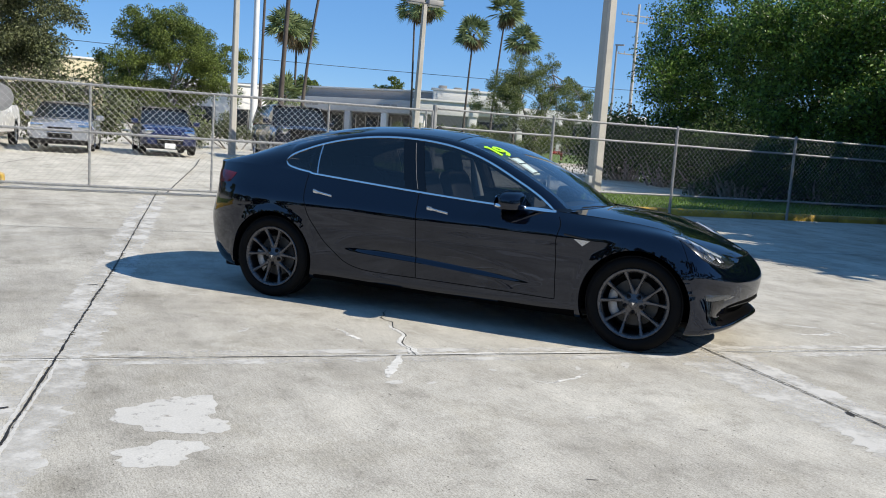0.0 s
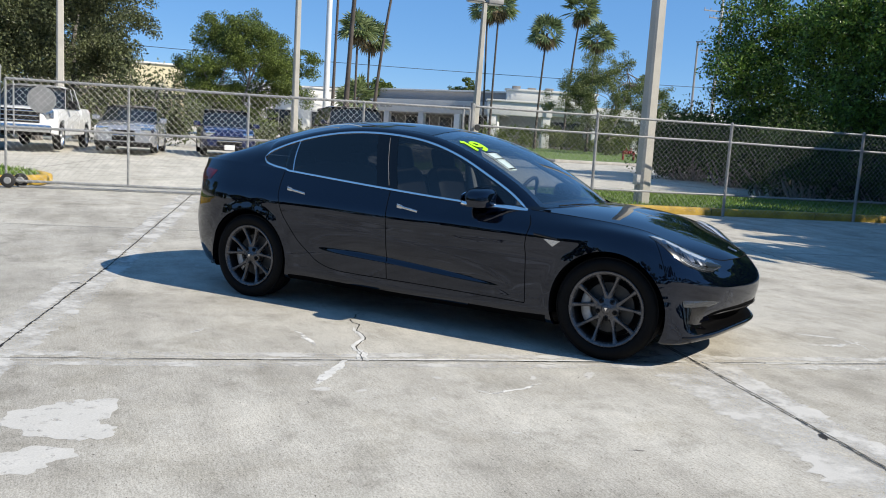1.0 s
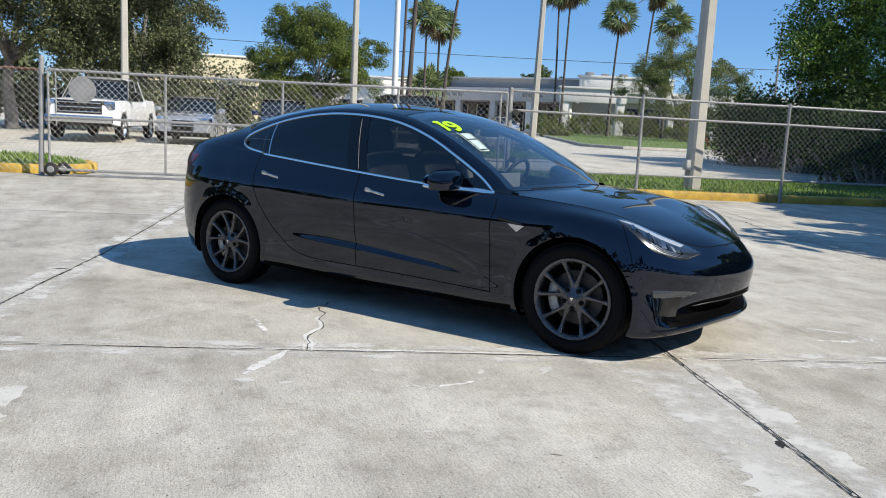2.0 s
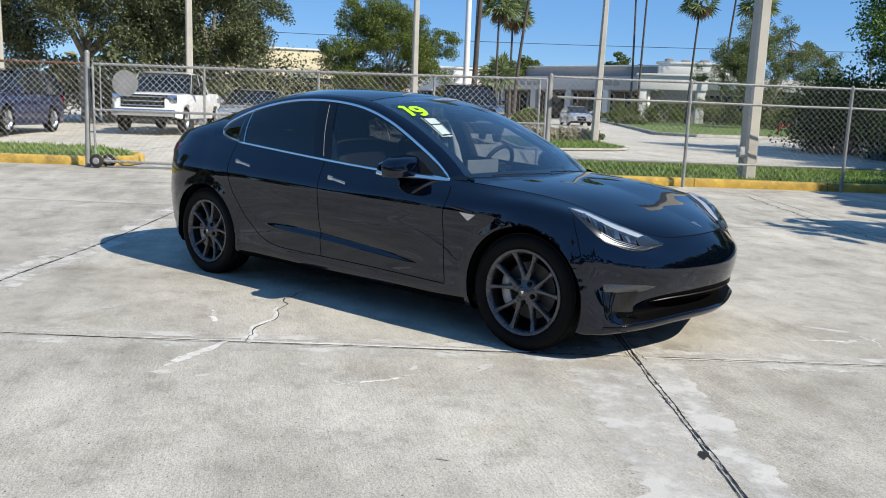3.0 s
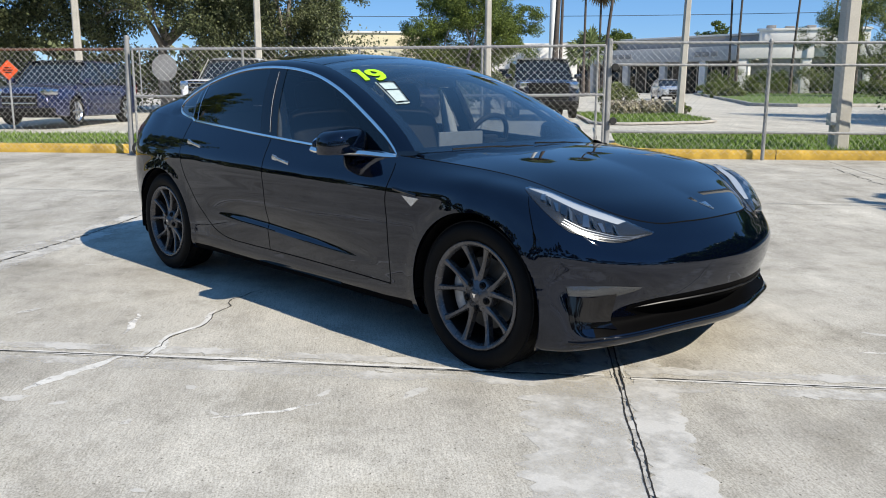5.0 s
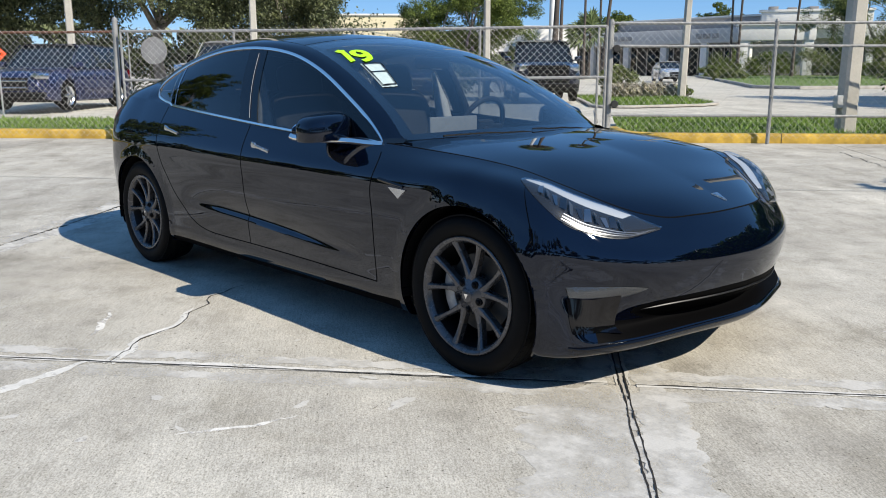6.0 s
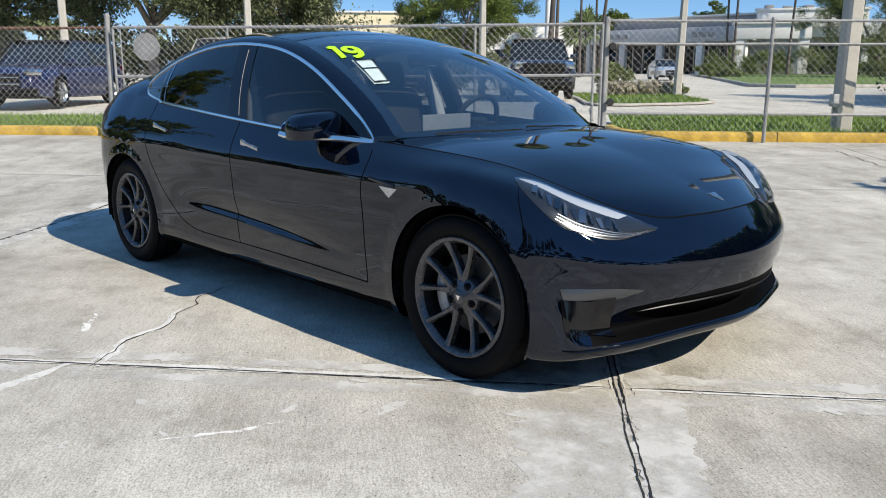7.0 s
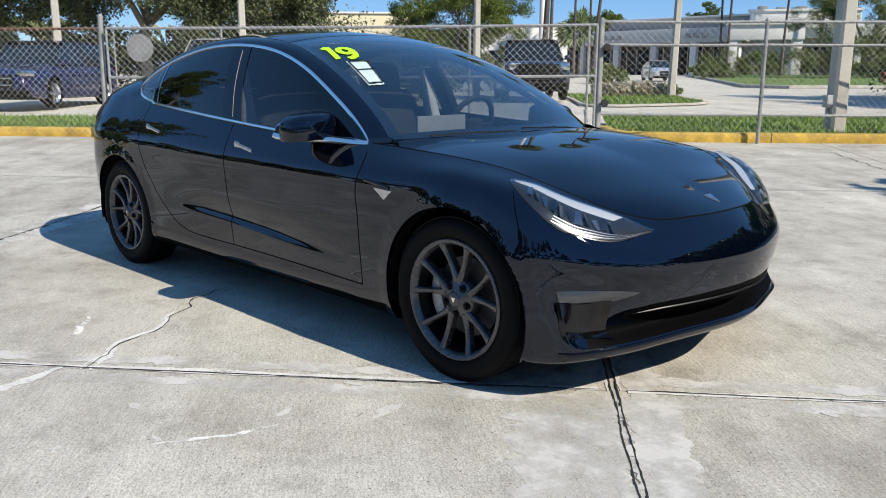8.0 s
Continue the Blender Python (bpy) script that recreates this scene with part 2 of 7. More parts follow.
def lathe(bm, profile, steps=48, m=None, closed=False):
    """profile: (radius, along) turned round the local y axis."""
    m = m or Matrix()
    rings = [[bm.verts.new(m @ Vector((r * math.cos(a), y, r * math.sin(a)))) for a in [2 * math.pi * k / steps for k in range(steps)]] for r, y in profile]
    pairs = list(zip(rings, rings[1:])) + ([(rings[-1], rings[0])] if closed else [])
    for a, b in pairs:
        for k in range(steps):
            bm.faces.new((a[k], b[k], b[(k + 1) % steps], a[(k + 1) % steps]))
    return rings


def grid_faces(bm, rows, closed=False):
    """Quads over rows of vertices or points."""
    vs = [[v if isinstance(v, bmesh.types.BMVert) else bm.verts.new(v) for v in row] for row in rows]
    for a, b in zip(vs, vs[1:]):
        n = len(a)
        for k in range(n if closed else n - 1):
            bm.faces.new((a[k], a[(k + 1) % n], b[(k + 1) % n], b[k]))
    return vs


# the yard: s runs along the fence, d away from it, both from the middle of the car
U, N = Vector((0.7535, 0.6575, 0)), Vector((-0.6575, 0.7535, 0))
YARD_TURN = math.degrees(math.atan2(U.y, U.x))
RISE = ((1.5, 0.0), (8.2, 0.17), (20.0, 0.42), (45.0, 0.75), (80.0, 1.3), (150.0, 2.0), (1500.0, 6.0))


def rise(d):
    """The height of the ground, which climbs gently away from the car."""
    return float(np.interp(d, [a for a, _ in RISE], [b for _, b in RISE]))


def spot(s, d, z=0.0):
    p = U * s + N * d
    return Vector((p.x, p.y, rise(d) + z))


def stand(s, d, turn=0.0, z=0.0):
    """A pose on the ground of the yard; turn: degrees from the fence's line."""
    p = spot(s, d, z)
    return pose(p.x, p.y, p.z, 0, 0, YARD_TURN + turn)

# ---- ground ----
def sheet(name, s0, s1, d0, d1, step, mat, z=0.0, label="", category="", kind="structure"):
    bm = bmesh.new()
    ns, nd = max(1, round((s1 - s0) / step)), max(1, round((d1 - d0) / step))
    grid_faces(bm, [[spot(s0 + (s1 - s0) * i / ns, d0 + (d1 - d0) * j / nd, z) for i in range(ns + 1)] for j in range(nd + 1)])
    return tagged(part(name, bm, mat), label, category, "", kind)


def ground_sheet():
    bm = bmesh.new()
    ss = [-1500, -600, -250, -120, -60, -30, -15, 0, 15, 30, 60, 120, 250, 600, 1500]
    ds = [-1500, -500, -150, -50, -25, -12, 1.5, 4.8, 8.2, 14, 20, 32, 45, 62, 80, 115, 150, 400, 1500]
    grid_faces(bm, [[spot(s, d, -0.03) for s in ss] for d in ds])
    return tagged(part("ground", bm, LOT), "pale worn concrete and asphalt ground running to the horizon", "ground", "", "structure")


ground_sheet()

# slabs of the yard, cast in a grid that lies a little askew to the fence
SKEW = radians(-2.6)
SLAB_S, SLAB_D = 4.17, 5.5


def slab_spot(a, b, z=0.0):
    s = 1.12 + a * math.cos(SKEW) - b * math.sin(SKEW)
    d = -1.69 + a * math.sin(SKEW) + b * math.cos(SKEW)
    return s, d, z


pavement = thing("pavement", Matrix(), "weathered pale grey concrete yard cast in large slabs", "pavement", "", "structure")
GAP = 0.007


def concrete_slab(i, j, d_end=None):
    rng = random.Random(i * 31 + j * 7)
    a0, a1, b0, b1 = i * SLAB_S + GAP, (i + 1) * SLAB_S - GAP, j * SLAB_D + GAP, (j + 1) * SLAB_D - GAP
    bm = bmesh.new()
    na, nb = 24, 30
    tilt = rng.uniform(-0.0004, 0.0004)

    def edge(k, n):
        return rng.uniform(-0.004, 0.004)

    rows, skirt = [], []
    for q in range(nb + 1):
        row = []
        for p in range(na + 1):
            a, b = a0 + (a1 - a0) * p / na, b0 + (b1 - b0) * q / nb
            if p in (0, na):
                a += edge(q, nb)
            if q in (0, nb):
                b += edge(p, na)
            s, d, _ = slab_spot(a, b)
            if d_end:
                d = min(d, d_end)
            rim = p in (0, na) or q in (0, nb)
            row.append(bm.verts.new(spot(s, d, tilt - (0.0015 if rim else 0.0))))
        rows.append(row)
    grid_faces(bm, rows)
    loop = rows[0][:] + [r[-1] for r in rows[1:]] + rows[-1][-2::-1] + [r[0] for r in rows[-2:0:-1]]
    low = [bm.verts.new(v.co - Vector((0, 0, 0.02))) for v in loop]
    for k in range(len(loop)):
        bm.faces.new((loop[k], low[k], low[(k + 1) % len(loop)], loop[(k + 1) % len(loop)]))
    bmesh.ops.recalc_face_normals(bm, faces=bm.faces[:])
    return part("slab", bm, SLAB, pavement, angle=70)


for si in range(-6, 6):
    for sj in range(-3, 2):
        concrete_slab(si, sj, 8.42 if sj == 1 else None)

# pale mortar and filled cracks on the slabs
def streak(name, pts, width, mat, z=0.004, seed=1, wander=0.012, label=""):
    """A thin uneven strip that follows pts on the ground, in world x and y."""
    rng = random.Random(seed)
    path = []
    for (x0, y0), (x1, y1) in zip(pts, pts[1:]):
        n = max(2, int(math.hypot(x1 - x0, y1 - y0) / 0.03))
        path += [(x0 + (x1 - x0) * k / n, y0 + (y1 - y0) * k / n) for k in range(n)]
    path.append(pts[-1])
    z = 0.0006 + 0.3 * z
    bm, rows, off = bmesh.new(), [], 0.0
    for k, (x, y) in enumerate(path):
        x2, y2 = path[min(k + 1, len(path) - 1)]
        x1, y1 = path[max(k - 1, 0)]
        nx, ny = -(y2 - y1), (x2 - x1)
        ln = math.hypot(nx, ny) or 1
        off = 0.8 * off + rng.uniform(-wander, wander)
        end = min(1, 0.25 + min(k, len(path) - 1 - k) * 0.2)
        w = width * rng.uniform(0.45, 1.0) * end
        d = x * N.x + y * N.y
        rows.append([Vector((x + nx / ln * (off + e * w), y + ny / ln * (off + e * w), rise(d) + z)) for e in (-0.5, 0.5)])
    grid_faces(bm, rows)
    return part(name, bm, mat, pavement, label, smooth=False)


def blot(x, y, rx, ry, turn, mat, seed, z=0.0010, label=""):
    rng = random.Random(seed)
    ph = [rng.uniform(0, 6.28) for _ in range(5)]
    bm = bmesh.new()
    ring = []
    for k in range(44):
        a = 2 * math.pi * k / 44
        r = 1 + 0.16 * math.sin(2 * a + ph[0]) + 0.11 * math.sin(3 * a + ph[1]) + 0.08 * math.sin(5 * a + ph[2]) + 0.06 * math.sin(9 * a + ph[3]) + 0.05 * math.sin(13 * a + ph[4]) + rng.uniform(-0.06, 0.06)
        px, py = r * rx * math.cos(a), r * ry * math.sin(a)
        c, s = math.cos(turn), math.sin(turn)
        gx, gy = x + px * c - py * s, y + px * s + py * c
        ring.append(bm.verts.new((gx, gy, rise(gx * N.x + gy * N.y) + z + 0.00002 * seed)))
    mid = bm.verts.new((x, y, rise(x * N.x + y * N.y) + z + 0.00002 * seed))
    for k in range(44):
        bm.faces.new((mid, ring[k], ring[(k + 1) % 44]))
    return part("mortar_patch", bm, mat, pavement, label, smooth=False)



def joint_edge(a0, b0, a1, b1, width, seed, offset):
    """A pale crumbled border along a slab joint."""
    s0, d0, _ = slab_spot(a0, b0)
    s1, d1, _ = slab_spot(a1, b1)
    dx, dy = s1 - s0, d1 - d0
    ln = math.hypot(dx, dy)
    ox, oy = -dy / ln * offset, dx / ln * offset
    p0, p1 = U * (s0 + ox) + N * (d0 + oy), U * (s1 + ox) + N * (d1 + oy)
    streak("joint_edge", [(p0.x, p0.y), (p1.x, p1.y)], width, PATCH_WHOLE, 0.0025, seed, 0.004)


for jn, (a0, b0, a1, b1) in enumerate(((-12.5, 0, 0, 0), (0, 0, 8.3, 0), (0, -11, 0, 0), (0, 0, 0, 11), (-SLAB_S, -8, -SLAB_S, 0), (-SLAB_S, 0, -SLAB_S, 9.5), (-8, 5.5, 8.3, 5.5))):
    for e in (-1, 1) if jn > 2 and jn != 5 else ():
        joint_edge(a0, b0, a1, b1, 0.030 if jn < 2 else 0.022, 200 + jn * 2 + e, e * 0.024)
for jn, (a0, b0, a1, b1) in enumerate([(i * SLAB_S, -16.4, i * SLAB_S, 10.4) for i in range(-5, 6)] + [(-25, j * SLAB_D, 25, j * SLAB_D) for j in range(-2, 2)]):
    s0, d0, _ = slab_spot(a0, b0)
    s1, d1, _ = slab_spot(a1, b1)
    n = 12
    bm = bmesh.new()
    side_s, side_d = -(d1 - d0) / math.hypot(s1 - s0, d1 - d0) * 0.03, (s1 - s0) / math.hypot(s1 - s0, d1 - d0) * 0.03
    grid_faces(bm, [[spot(s0 + (s1 - s0) * k / n + e * side_s, min(8.3, d0 + (d1 - d0) * k / n + e * side_d), -0.013) for e in (-1, 1)] for k in range(n + 1)])
    part("joint_filler", bm, SEAL, pavement, smooth=False)
# the near joint: mortar in the gap between two thin black beads
for e, sd in ((-0.0115, 501), (0.0115, 502)):
    p0, p1 = [U * q[0] + N * q[1] for q in (slab_spot(e, -9.0), slab_spot(e, 2.2))]
    streak("joint_bead", [(p0.x, p0.y), (p1.x, p1.y)], 0.0085, SEAL, 0.004, sd, 0.0022)
rng_ = random.Random(77)
for k in range(60):  # short cross strokes of the sealant
    q = slab_spot(0, -0.3 - 0.11 * k + rng_.uniform(-0.04, 0.04))
    a_, b_ = U * (q[0] - 0.0125) + N * q[1], U * (q[0] + 0.0125) + N * (q[1] + rng_.uniform(-0.02, 0.02))
    streak("joint_stroke", [(a_.x, a_.y), (b_.x, b_.y)], 0.006, SEAL, 0.0038, 700 + k, 0.001)
for a_, b_, w_, sd in ((-0.22, -3.2, 0.40, 541), (0.12, -3.6, 0.20, 542)):
    p0, p1 = [U * q[0] + N * q[1] for q in (slab_spot(a_, -0.15), slab_spot(a_, b_))]
    streak("cement_film", [(p0.x, p0.y), (p1.x, p1.y)], w_, FILM, 0.0025 + 0.0002 * (sd - 541), sd, 0.012)
s0, d0, _ = slab_spot(0, -9.0)
s1, d1, _ = slab_spot(0, 2.2)
bm = bmesh.new()
grid_faces(bm, [[spot(s0 + (s1 - s0) * k / 20 + e, d0 + (d1 - d0) * k / 20, -0.003) for e in (-0.03, 0.03)] for k in range(21)])
part("joint_mortar", bm, KERB, pavement, smooth=False)
p0, p1 = [U * q[0] + N * q[1] for q in (slab_spot(-SLAB_S, -8.0), slab_spot(-SLAB_S, 10.4))]
streak("joint_bead", [(p0.x, p0.y), (p1.x, p1.y)], 0.015, SEAL, 0.003, 503, 0.003)
# the cross joint: a fine dark cut with ragged pale cement on both sides
for a0, a1, sd in ((-12.5, -0.05, 504), (0.05, 8.3, 506)):
    p0, p1 = [U * q[0] + N * q[1] for q in (slab_spot(a0, 0), slab_spot(a1, 0))]
    run_ = (p1 - p0).normalized()
    out_ = Vector((-run_.y, run_.x, 0))
    n_ = int((p1 - p0).length / 0.02)
    for e, wide in ((-1, 0.020), (1, 0.030 if sd == 504 else 0.014)):
        rng_ = random.Random(sd * 3 + e)
        ph = [rng_.uniform(0, 6.28) for _ in range(4)]
        bm, rows, w = bmesh.new(), [], wide
        for k in range(n_ + 1):
            q = p0 + run_ * 0.02 * k
            x = 0.02 * k
            slow = 0.55 + 0.35 * math.sin(0.9 * x + ph[0]) + 0.30 * math.sin(2.3 * x + ph[1]) + 0.18 * math.sin(7.1 * x + ph[2])
            w = 0.6 * w + 0.4 * wide * max(0.12, slow) * rng_.uniform(0.6, 1.4)
            zz = rise(q.x * N.x + q.y * N.y)
            rows.append([Vector((q.x, q.y, zz + 0.0013)) + out_ * e * 0.001, Vector((q.x, q.y, zz + 0.0013)) + out_ * e * (0.004 + w)])
        grid_faces(bm, rows)
        part("joint_mortar", bm, MORTAR, pavement, smooth=False)
    streak("joint_bead", [(p0.x, p0.y), (p1.x, p1.y)], 0.014, SEAL, 0.0060, sd + 1, 0.0022)
# broad cement films beside the joints
for jn, (a0, b0, a1, b1) in enumerate(((-12.5, 0, 0, 0), (0, 0, 8.3, 0), (0, -8, 0, 0), (0, 0, 0, 5), (-SLAB_S, -8, -SLAB_S, 0), (-SLAB_S, 0, -SLAB_S, 9.5))):
    for e in (-1, 1):
        s0, d0, _ = slab_spot(a0, b0)
        s1, d1, _ = slab_spot(a1, b1)
        ln = math.hypot(s1 - s0, d1 - d0)
        ox, oy = -(d1 - d0) / ln * e * 0.10, (s1 - s0) / ln * e * 0.10
        p0, p1 = U * (s0 + ox) + N * (d0 + oy), U * (s1 + ox) + N * (d1 + oy)
        streak("cement_film", [(p0.x, p0.y), (p1.x, p1.y)], 0.12 if jn < 2 else 0.24, FILM, 0.0008 + 0.00013 * (2 * jn + (e > 0)), 520 + 2 * jn + e, 0.008)
# crack filled with pale mortar, running out from under the car
CRACK = [(0.30, -1.885), (0.187, -1.746), (0.066, -1.566), (-0.011, -1.381), (-0.20, -1.20), (-0.366, -1.03), (-0.45, -0.75)]
rng_ = random.Random(71)
wander_ = [CRACK[0]]
for (x0, y0), (x1, y1) in zip(CRACK, CRACK[1:]):
    for f in (0.33, 0.66, 1.0):
        j_ = 0.022 if f < 1 else 0.008
        wander_.append((x0 + (x1 - x0) * f + rng_.uniform(-j_, j_), y0 + (y1 - y0) * f + rng_.uniform(-j_, j_)))
streak("crack_fill", [(x - 0.014, y - 0.010) for x, y in wander_[:13]], 0.050, MORTAR, 0.0032, 7, 0.010, "pale filled crack in the slab")
streak("crack_fill", [(x + 0.026, y + 0.018) for x, y in wander_[:5]], 0.060, MORTAR, 0.0034, 17, 0.008)
streak("crack", wander_, 0.0095, SEAL, 0.0045, 9, 0.0035, "thin dark crack")
streak("mortar_smear", [(0.21, -1.92), (0.27, -2.1), (0.36, -2.40)], 0.075, MORTAR, 0.003, 8, 0.006)
streak("crack", [(-0.67, 9.0), (0.27, 7.86), (0.9, 7.0), (1.36, 6.39), (1.8, 6.0), (2.6, 5.2)], 0.022, SEAL, 0.003, 10, 0.03, "thin dark crack")
for bx, by, rx, ry, tn, sd in ((-0.23, -3.48, 0.20, 0.25, 0.75, 1), (0.05, -3.87, 0.17, 0.125, 0.7, 2), (0.0, -3.55, 0.12, 0.10, 0.7, 21), (1.20, -1.20, 0.035, 0.015, 0.4, 3), (1.235, -1.55, 0.035, 0.018, 1.9, 4), (0.80, -1.90, 0.03, 0.018, 0.3, 5), (1.48, -1.28, 0.03, 0.06, 0.2, 6), (2.62, -0.18, 0.03, 0.02, 0.2, 11), (2.75, 0.70, 0.08, 0.02, 1.1, 12), (2.60, 0.95, 0.12, 0.03, 0.2, 13), (0.60, -2.35, 0.03, 0.018, 1.0, 14)):
    blot(bx, by, rx, ry, tn, PATCH_WHOLE, sd, label="pale mortar patch")
# small scuffs of pale cement and a few dark spots scattered over the slabs
rng_ = random.Random(52)
for k in range(64):
    bx, by = rng_.uniform(-4.0, 5.5), rng_.uniform(-4.4, 3.0)
    if abs(bx) < 2.4 and abs(by) < 1.0:
        continue
    size_ = rng_.choice((0.008, 0.012, 0.012, 0.018, 0.03))
    blot(bx, by, size_ * rng_.uniform(1.0, 2.4), size_ * rng_.uniform(0.5, 1.0), rng_.uniform(0, 3.1), PATCH_WHOLE if k % 5 else SEAL, 30 + k % 20)
for x0, y0, x1, y1, w_, sd in ((2.55, 0.55, 2.9, 0.95, 0.03, 801), (2.7, 1.0, 2.95, 0.72, 0.02, 802), (-0.45, -1.55, -0.12, -1.78, 0.05, 803), (1.15, -2.0, 1.32, -1.62, 0.03, 804), (3.1, 1.5, 3.6, 1.9, 0.02, 805)):
    streak("cement_scuff", [(x0, y0), ((x0 + x1) / 2 + 0.03, (y0 + y1) / 2), (x1, y1)], w_, PATCH, 0.003, sd, 0.010)
# small dry leaves on the slabs
for k in range(14):
    rng_ = random.Random(300 + k)
    lx, ly = rng_.uniform(-2.5, 4.5), rng_.uniform(-4.2, -1.3)
    streak("dry_leaf", [(lx, ly), (lx + rng_.uniform(-.05, .05), ly + rng_.uniform(-.04, .04))], 0.02, BARK, 0.006, 400 + k, 0.004)

# joints of the car park beyond the gate
for (s0, d0), (s1, d1), sd in (((-2.42, 8.6), (-1.66, 16.4), 601), ((-1.66, 16.4), (-1.4, 20.0), 602), ((-6.2, 11.5), (-5.5, 16.3), 603), ((-12.0, 16.35), (3.0, 16.35), 604), ((2.6, 12.4), (3.1, 17.4), 605)):
    p0, p1 = U * s0 + N * d0, U * s1 + N * d1
    streak("lot_joint", [(p0.x, p0.y), (p1.x, p1.y)], 0.035, SEAL, 0.004, sd, 0.003)
# ---- kerbs and grass ----
def kerb(name, path, mat, label, height=0.15, width=0.16):
    """A rounded kerb that follows (s, d) points on the ground."""
    prof = [(-0.5, -0.06), (-0.5, 0.75), (-0.42, 0.93), (-0.25, 1.0), (0.4, 1.0), (0.5, 0.92), (0.5, -0.06)]
    rng = random.Random(len(path))
    pts = []
    for (s0, d0), (s1, d1) in zip(path, path[1:]):
        n = max(1, int(math.hypot(s1 - s0, d1 - d0) / 0.4))
        pts += [(s0 + (s1 - s0) * k / n, d0 + (d1 - d0) * k / n) for k in range(n)]
    pts.append(path[-1])
    bm, rows = bmesh.new(), []
    for k, (s, d) in enumerate(pts):
        (sa, da), (sb, db) = pts[max(k - 1, 0)], pts[min(k + 1, len(pts) - 1)]
        ln = math.hypot(sb - sa, db - da) or 1
        nx, ny = -(db - da) / ln, (sb - sa) / ln
        wob = rng.uniform(-0.006, 0.006)
        rows.append([spot(s + nx * width * a, d + ny * width * a, height * (h + wob)) for a, h in prof])
    vs = grid_faces(bm, rows)
    bm.faces.new(vs[0])
    bm.faces.new(vs[-1][::-1])
    bmesh.ops.recalc_face_normals(bm, faces=bm.faces[:])
    return tagged(part(name, bm, mat, angle=50), label, "kerb", "", "structure")


kerb_right = kerb("kerb_right", [(2.55, 9.6), (2.6, 8.9), (2.75, 8.55), (3.1, 8.4), (34, 8.4)], YELLOW, "worn yellow painted concrete kerb along the grass strip")
kerb_left = kerb("kerb_left", [(-34, 8.5), (-6.0, 8.5), (-5.5, 8.62), (-5.2, 8.95), (-5.15, 9.4), (-5.4, 9.9)], YELLOW, "worn yellow painted concrete kerb with a rounded end")


for owner, s0, s1, dk in ((kerb_right, 5.0, 24.0, 8.4), (kerb_left, -24.0, -7.0, 8.5)):
    for k in range(int((s1 - s0) / 2.45) + 1):
        bm = bmesh.new()
        prof = [(-0.52, 0.0), (-0.52, 0.75), (-0.44, 0.95), (-0.25, 1.02), (0.4, 1.02)]
        grid_faces(bm, [[spot(s0 + 2.45 * k + e, dk + 0.16 * a, 0.15 * h) for a, h in prof] for e in (-0.006, 0.006)])
        part("kerb_joint", bm, SEAL, owner, smooth=False)


def lawn(name, outline, label, z=0.13, blades=0, tall=0.1, seed=3):
    """A flat turf bed inside an outline of (s, d) points, with real blades on it."""
    bm = bmesh.new()
    bm.faces.new([bm.verts.new(spot(s, d, z)) for s, d in outline])
    bmesh.ops.triangulate(bm, faces=bm.faces[:])
    tagged(part(name, bm, TURF, smooth=False), label, "lawn", "", "structure")
    if not blades:
        return
    rng = np.random.default_rng(seed)
    o = np.array(outline)
    lo, hi = o.min(0), o.max(0)
    p = rng.uniform(lo, hi, (blades * 2, 2))
    inside = np.zeros(len(p), bool)
    for (x0, y0), (x1, y1) in zip(outline, outline[1:] + outline[:1]):
        cross = ((y0 > p[:, 1]) != (y1 > p[:, 1])) & (p[:, 0] < (x1 - x0) * (p[:, 1] - y0) / ((y1 - y0) or 1e-9) + x0)
        inside ^= cross
    p = p[inside][:blades]
    n = len(p)
    gz = np.interp(p[:, 1], [a for a, _ in RISE], [b for _, b in RISE]) + z
    pos = np.stack([p[:, 0] * U.x + p[:, 1] * N.x, p[:, 0] * U.y + p[:, 1] * N.y, gz], 1)
    clump = 0.6 + 0.5 * np.sin(p[:, 0] * 2.3) * np.sin(p[:, 1] * 3.1)
    h = tall * rng.uniform(0.4, 1.2, n) * (0.7 + 0.5 * np.clip(clump, 0, 1))
    a = rng.uniform(0, 6.283, n)
    side = np.stack([np.cos(a), np.sin(a), np.zeros(n)], 1) * 0.014
    lean = np.stack([rng.normal(0, 0.4, n) * h, rng.normal(0, 0.4, n) * h, h], 1)
    v = np.stack([pos - side, pos + side, pos + lean], 1).reshape(-1, 3)
    tagged(raw_part("grass", v.tolist(), np.arange(3 * n).reshape(-1, 3).tolist(), GRASS), "short green grass growing on the turf bed", "grass", "", "stuff")


lawn("verge_right", [(2.62, 9.6), (2.75, 8.8), (3.1, 8.47), (26, 8.47), (34, 8.47), (34, 12.4), (2.9, 12.4)], "strip of short green grass behind the kerb", blades=36000, tall=0.075, seed=3)
lawn("verge_left", [(-34, 8.58), (-6.0, 8.58), (-5.5, 8.7), (-5.25, 9.0), (-5.25, 9.4), (-5.45, 9.9), (-6.5, 11.2), (-34, 11.2)], "strip of short green grass beside the gateway", blades=18000, tall=0.08, seed=4)
kerb("kerb_island", [(3.2, 25.2), (3.15, 18.7), (3.4, 18.25), (4.2, 18.15), (6.4, 19.2), (7.0, 20.1), (6.95, 21.6), (6.9, 25.2)], KERB, "grey concrete kerb round a grass island", 0.055, 0.13)
lawn("island", [(3.25, 25.2), (3.2, 18.75), (3.45, 18.32), (4.2, 18.22), (6.35, 19.27), (6.93, 20.15), (6.88, 21.6), (6.83, 25.2)], "grass island at the end of the hedge", z=0.05, blades=6000, tall=0.09, seed=5)
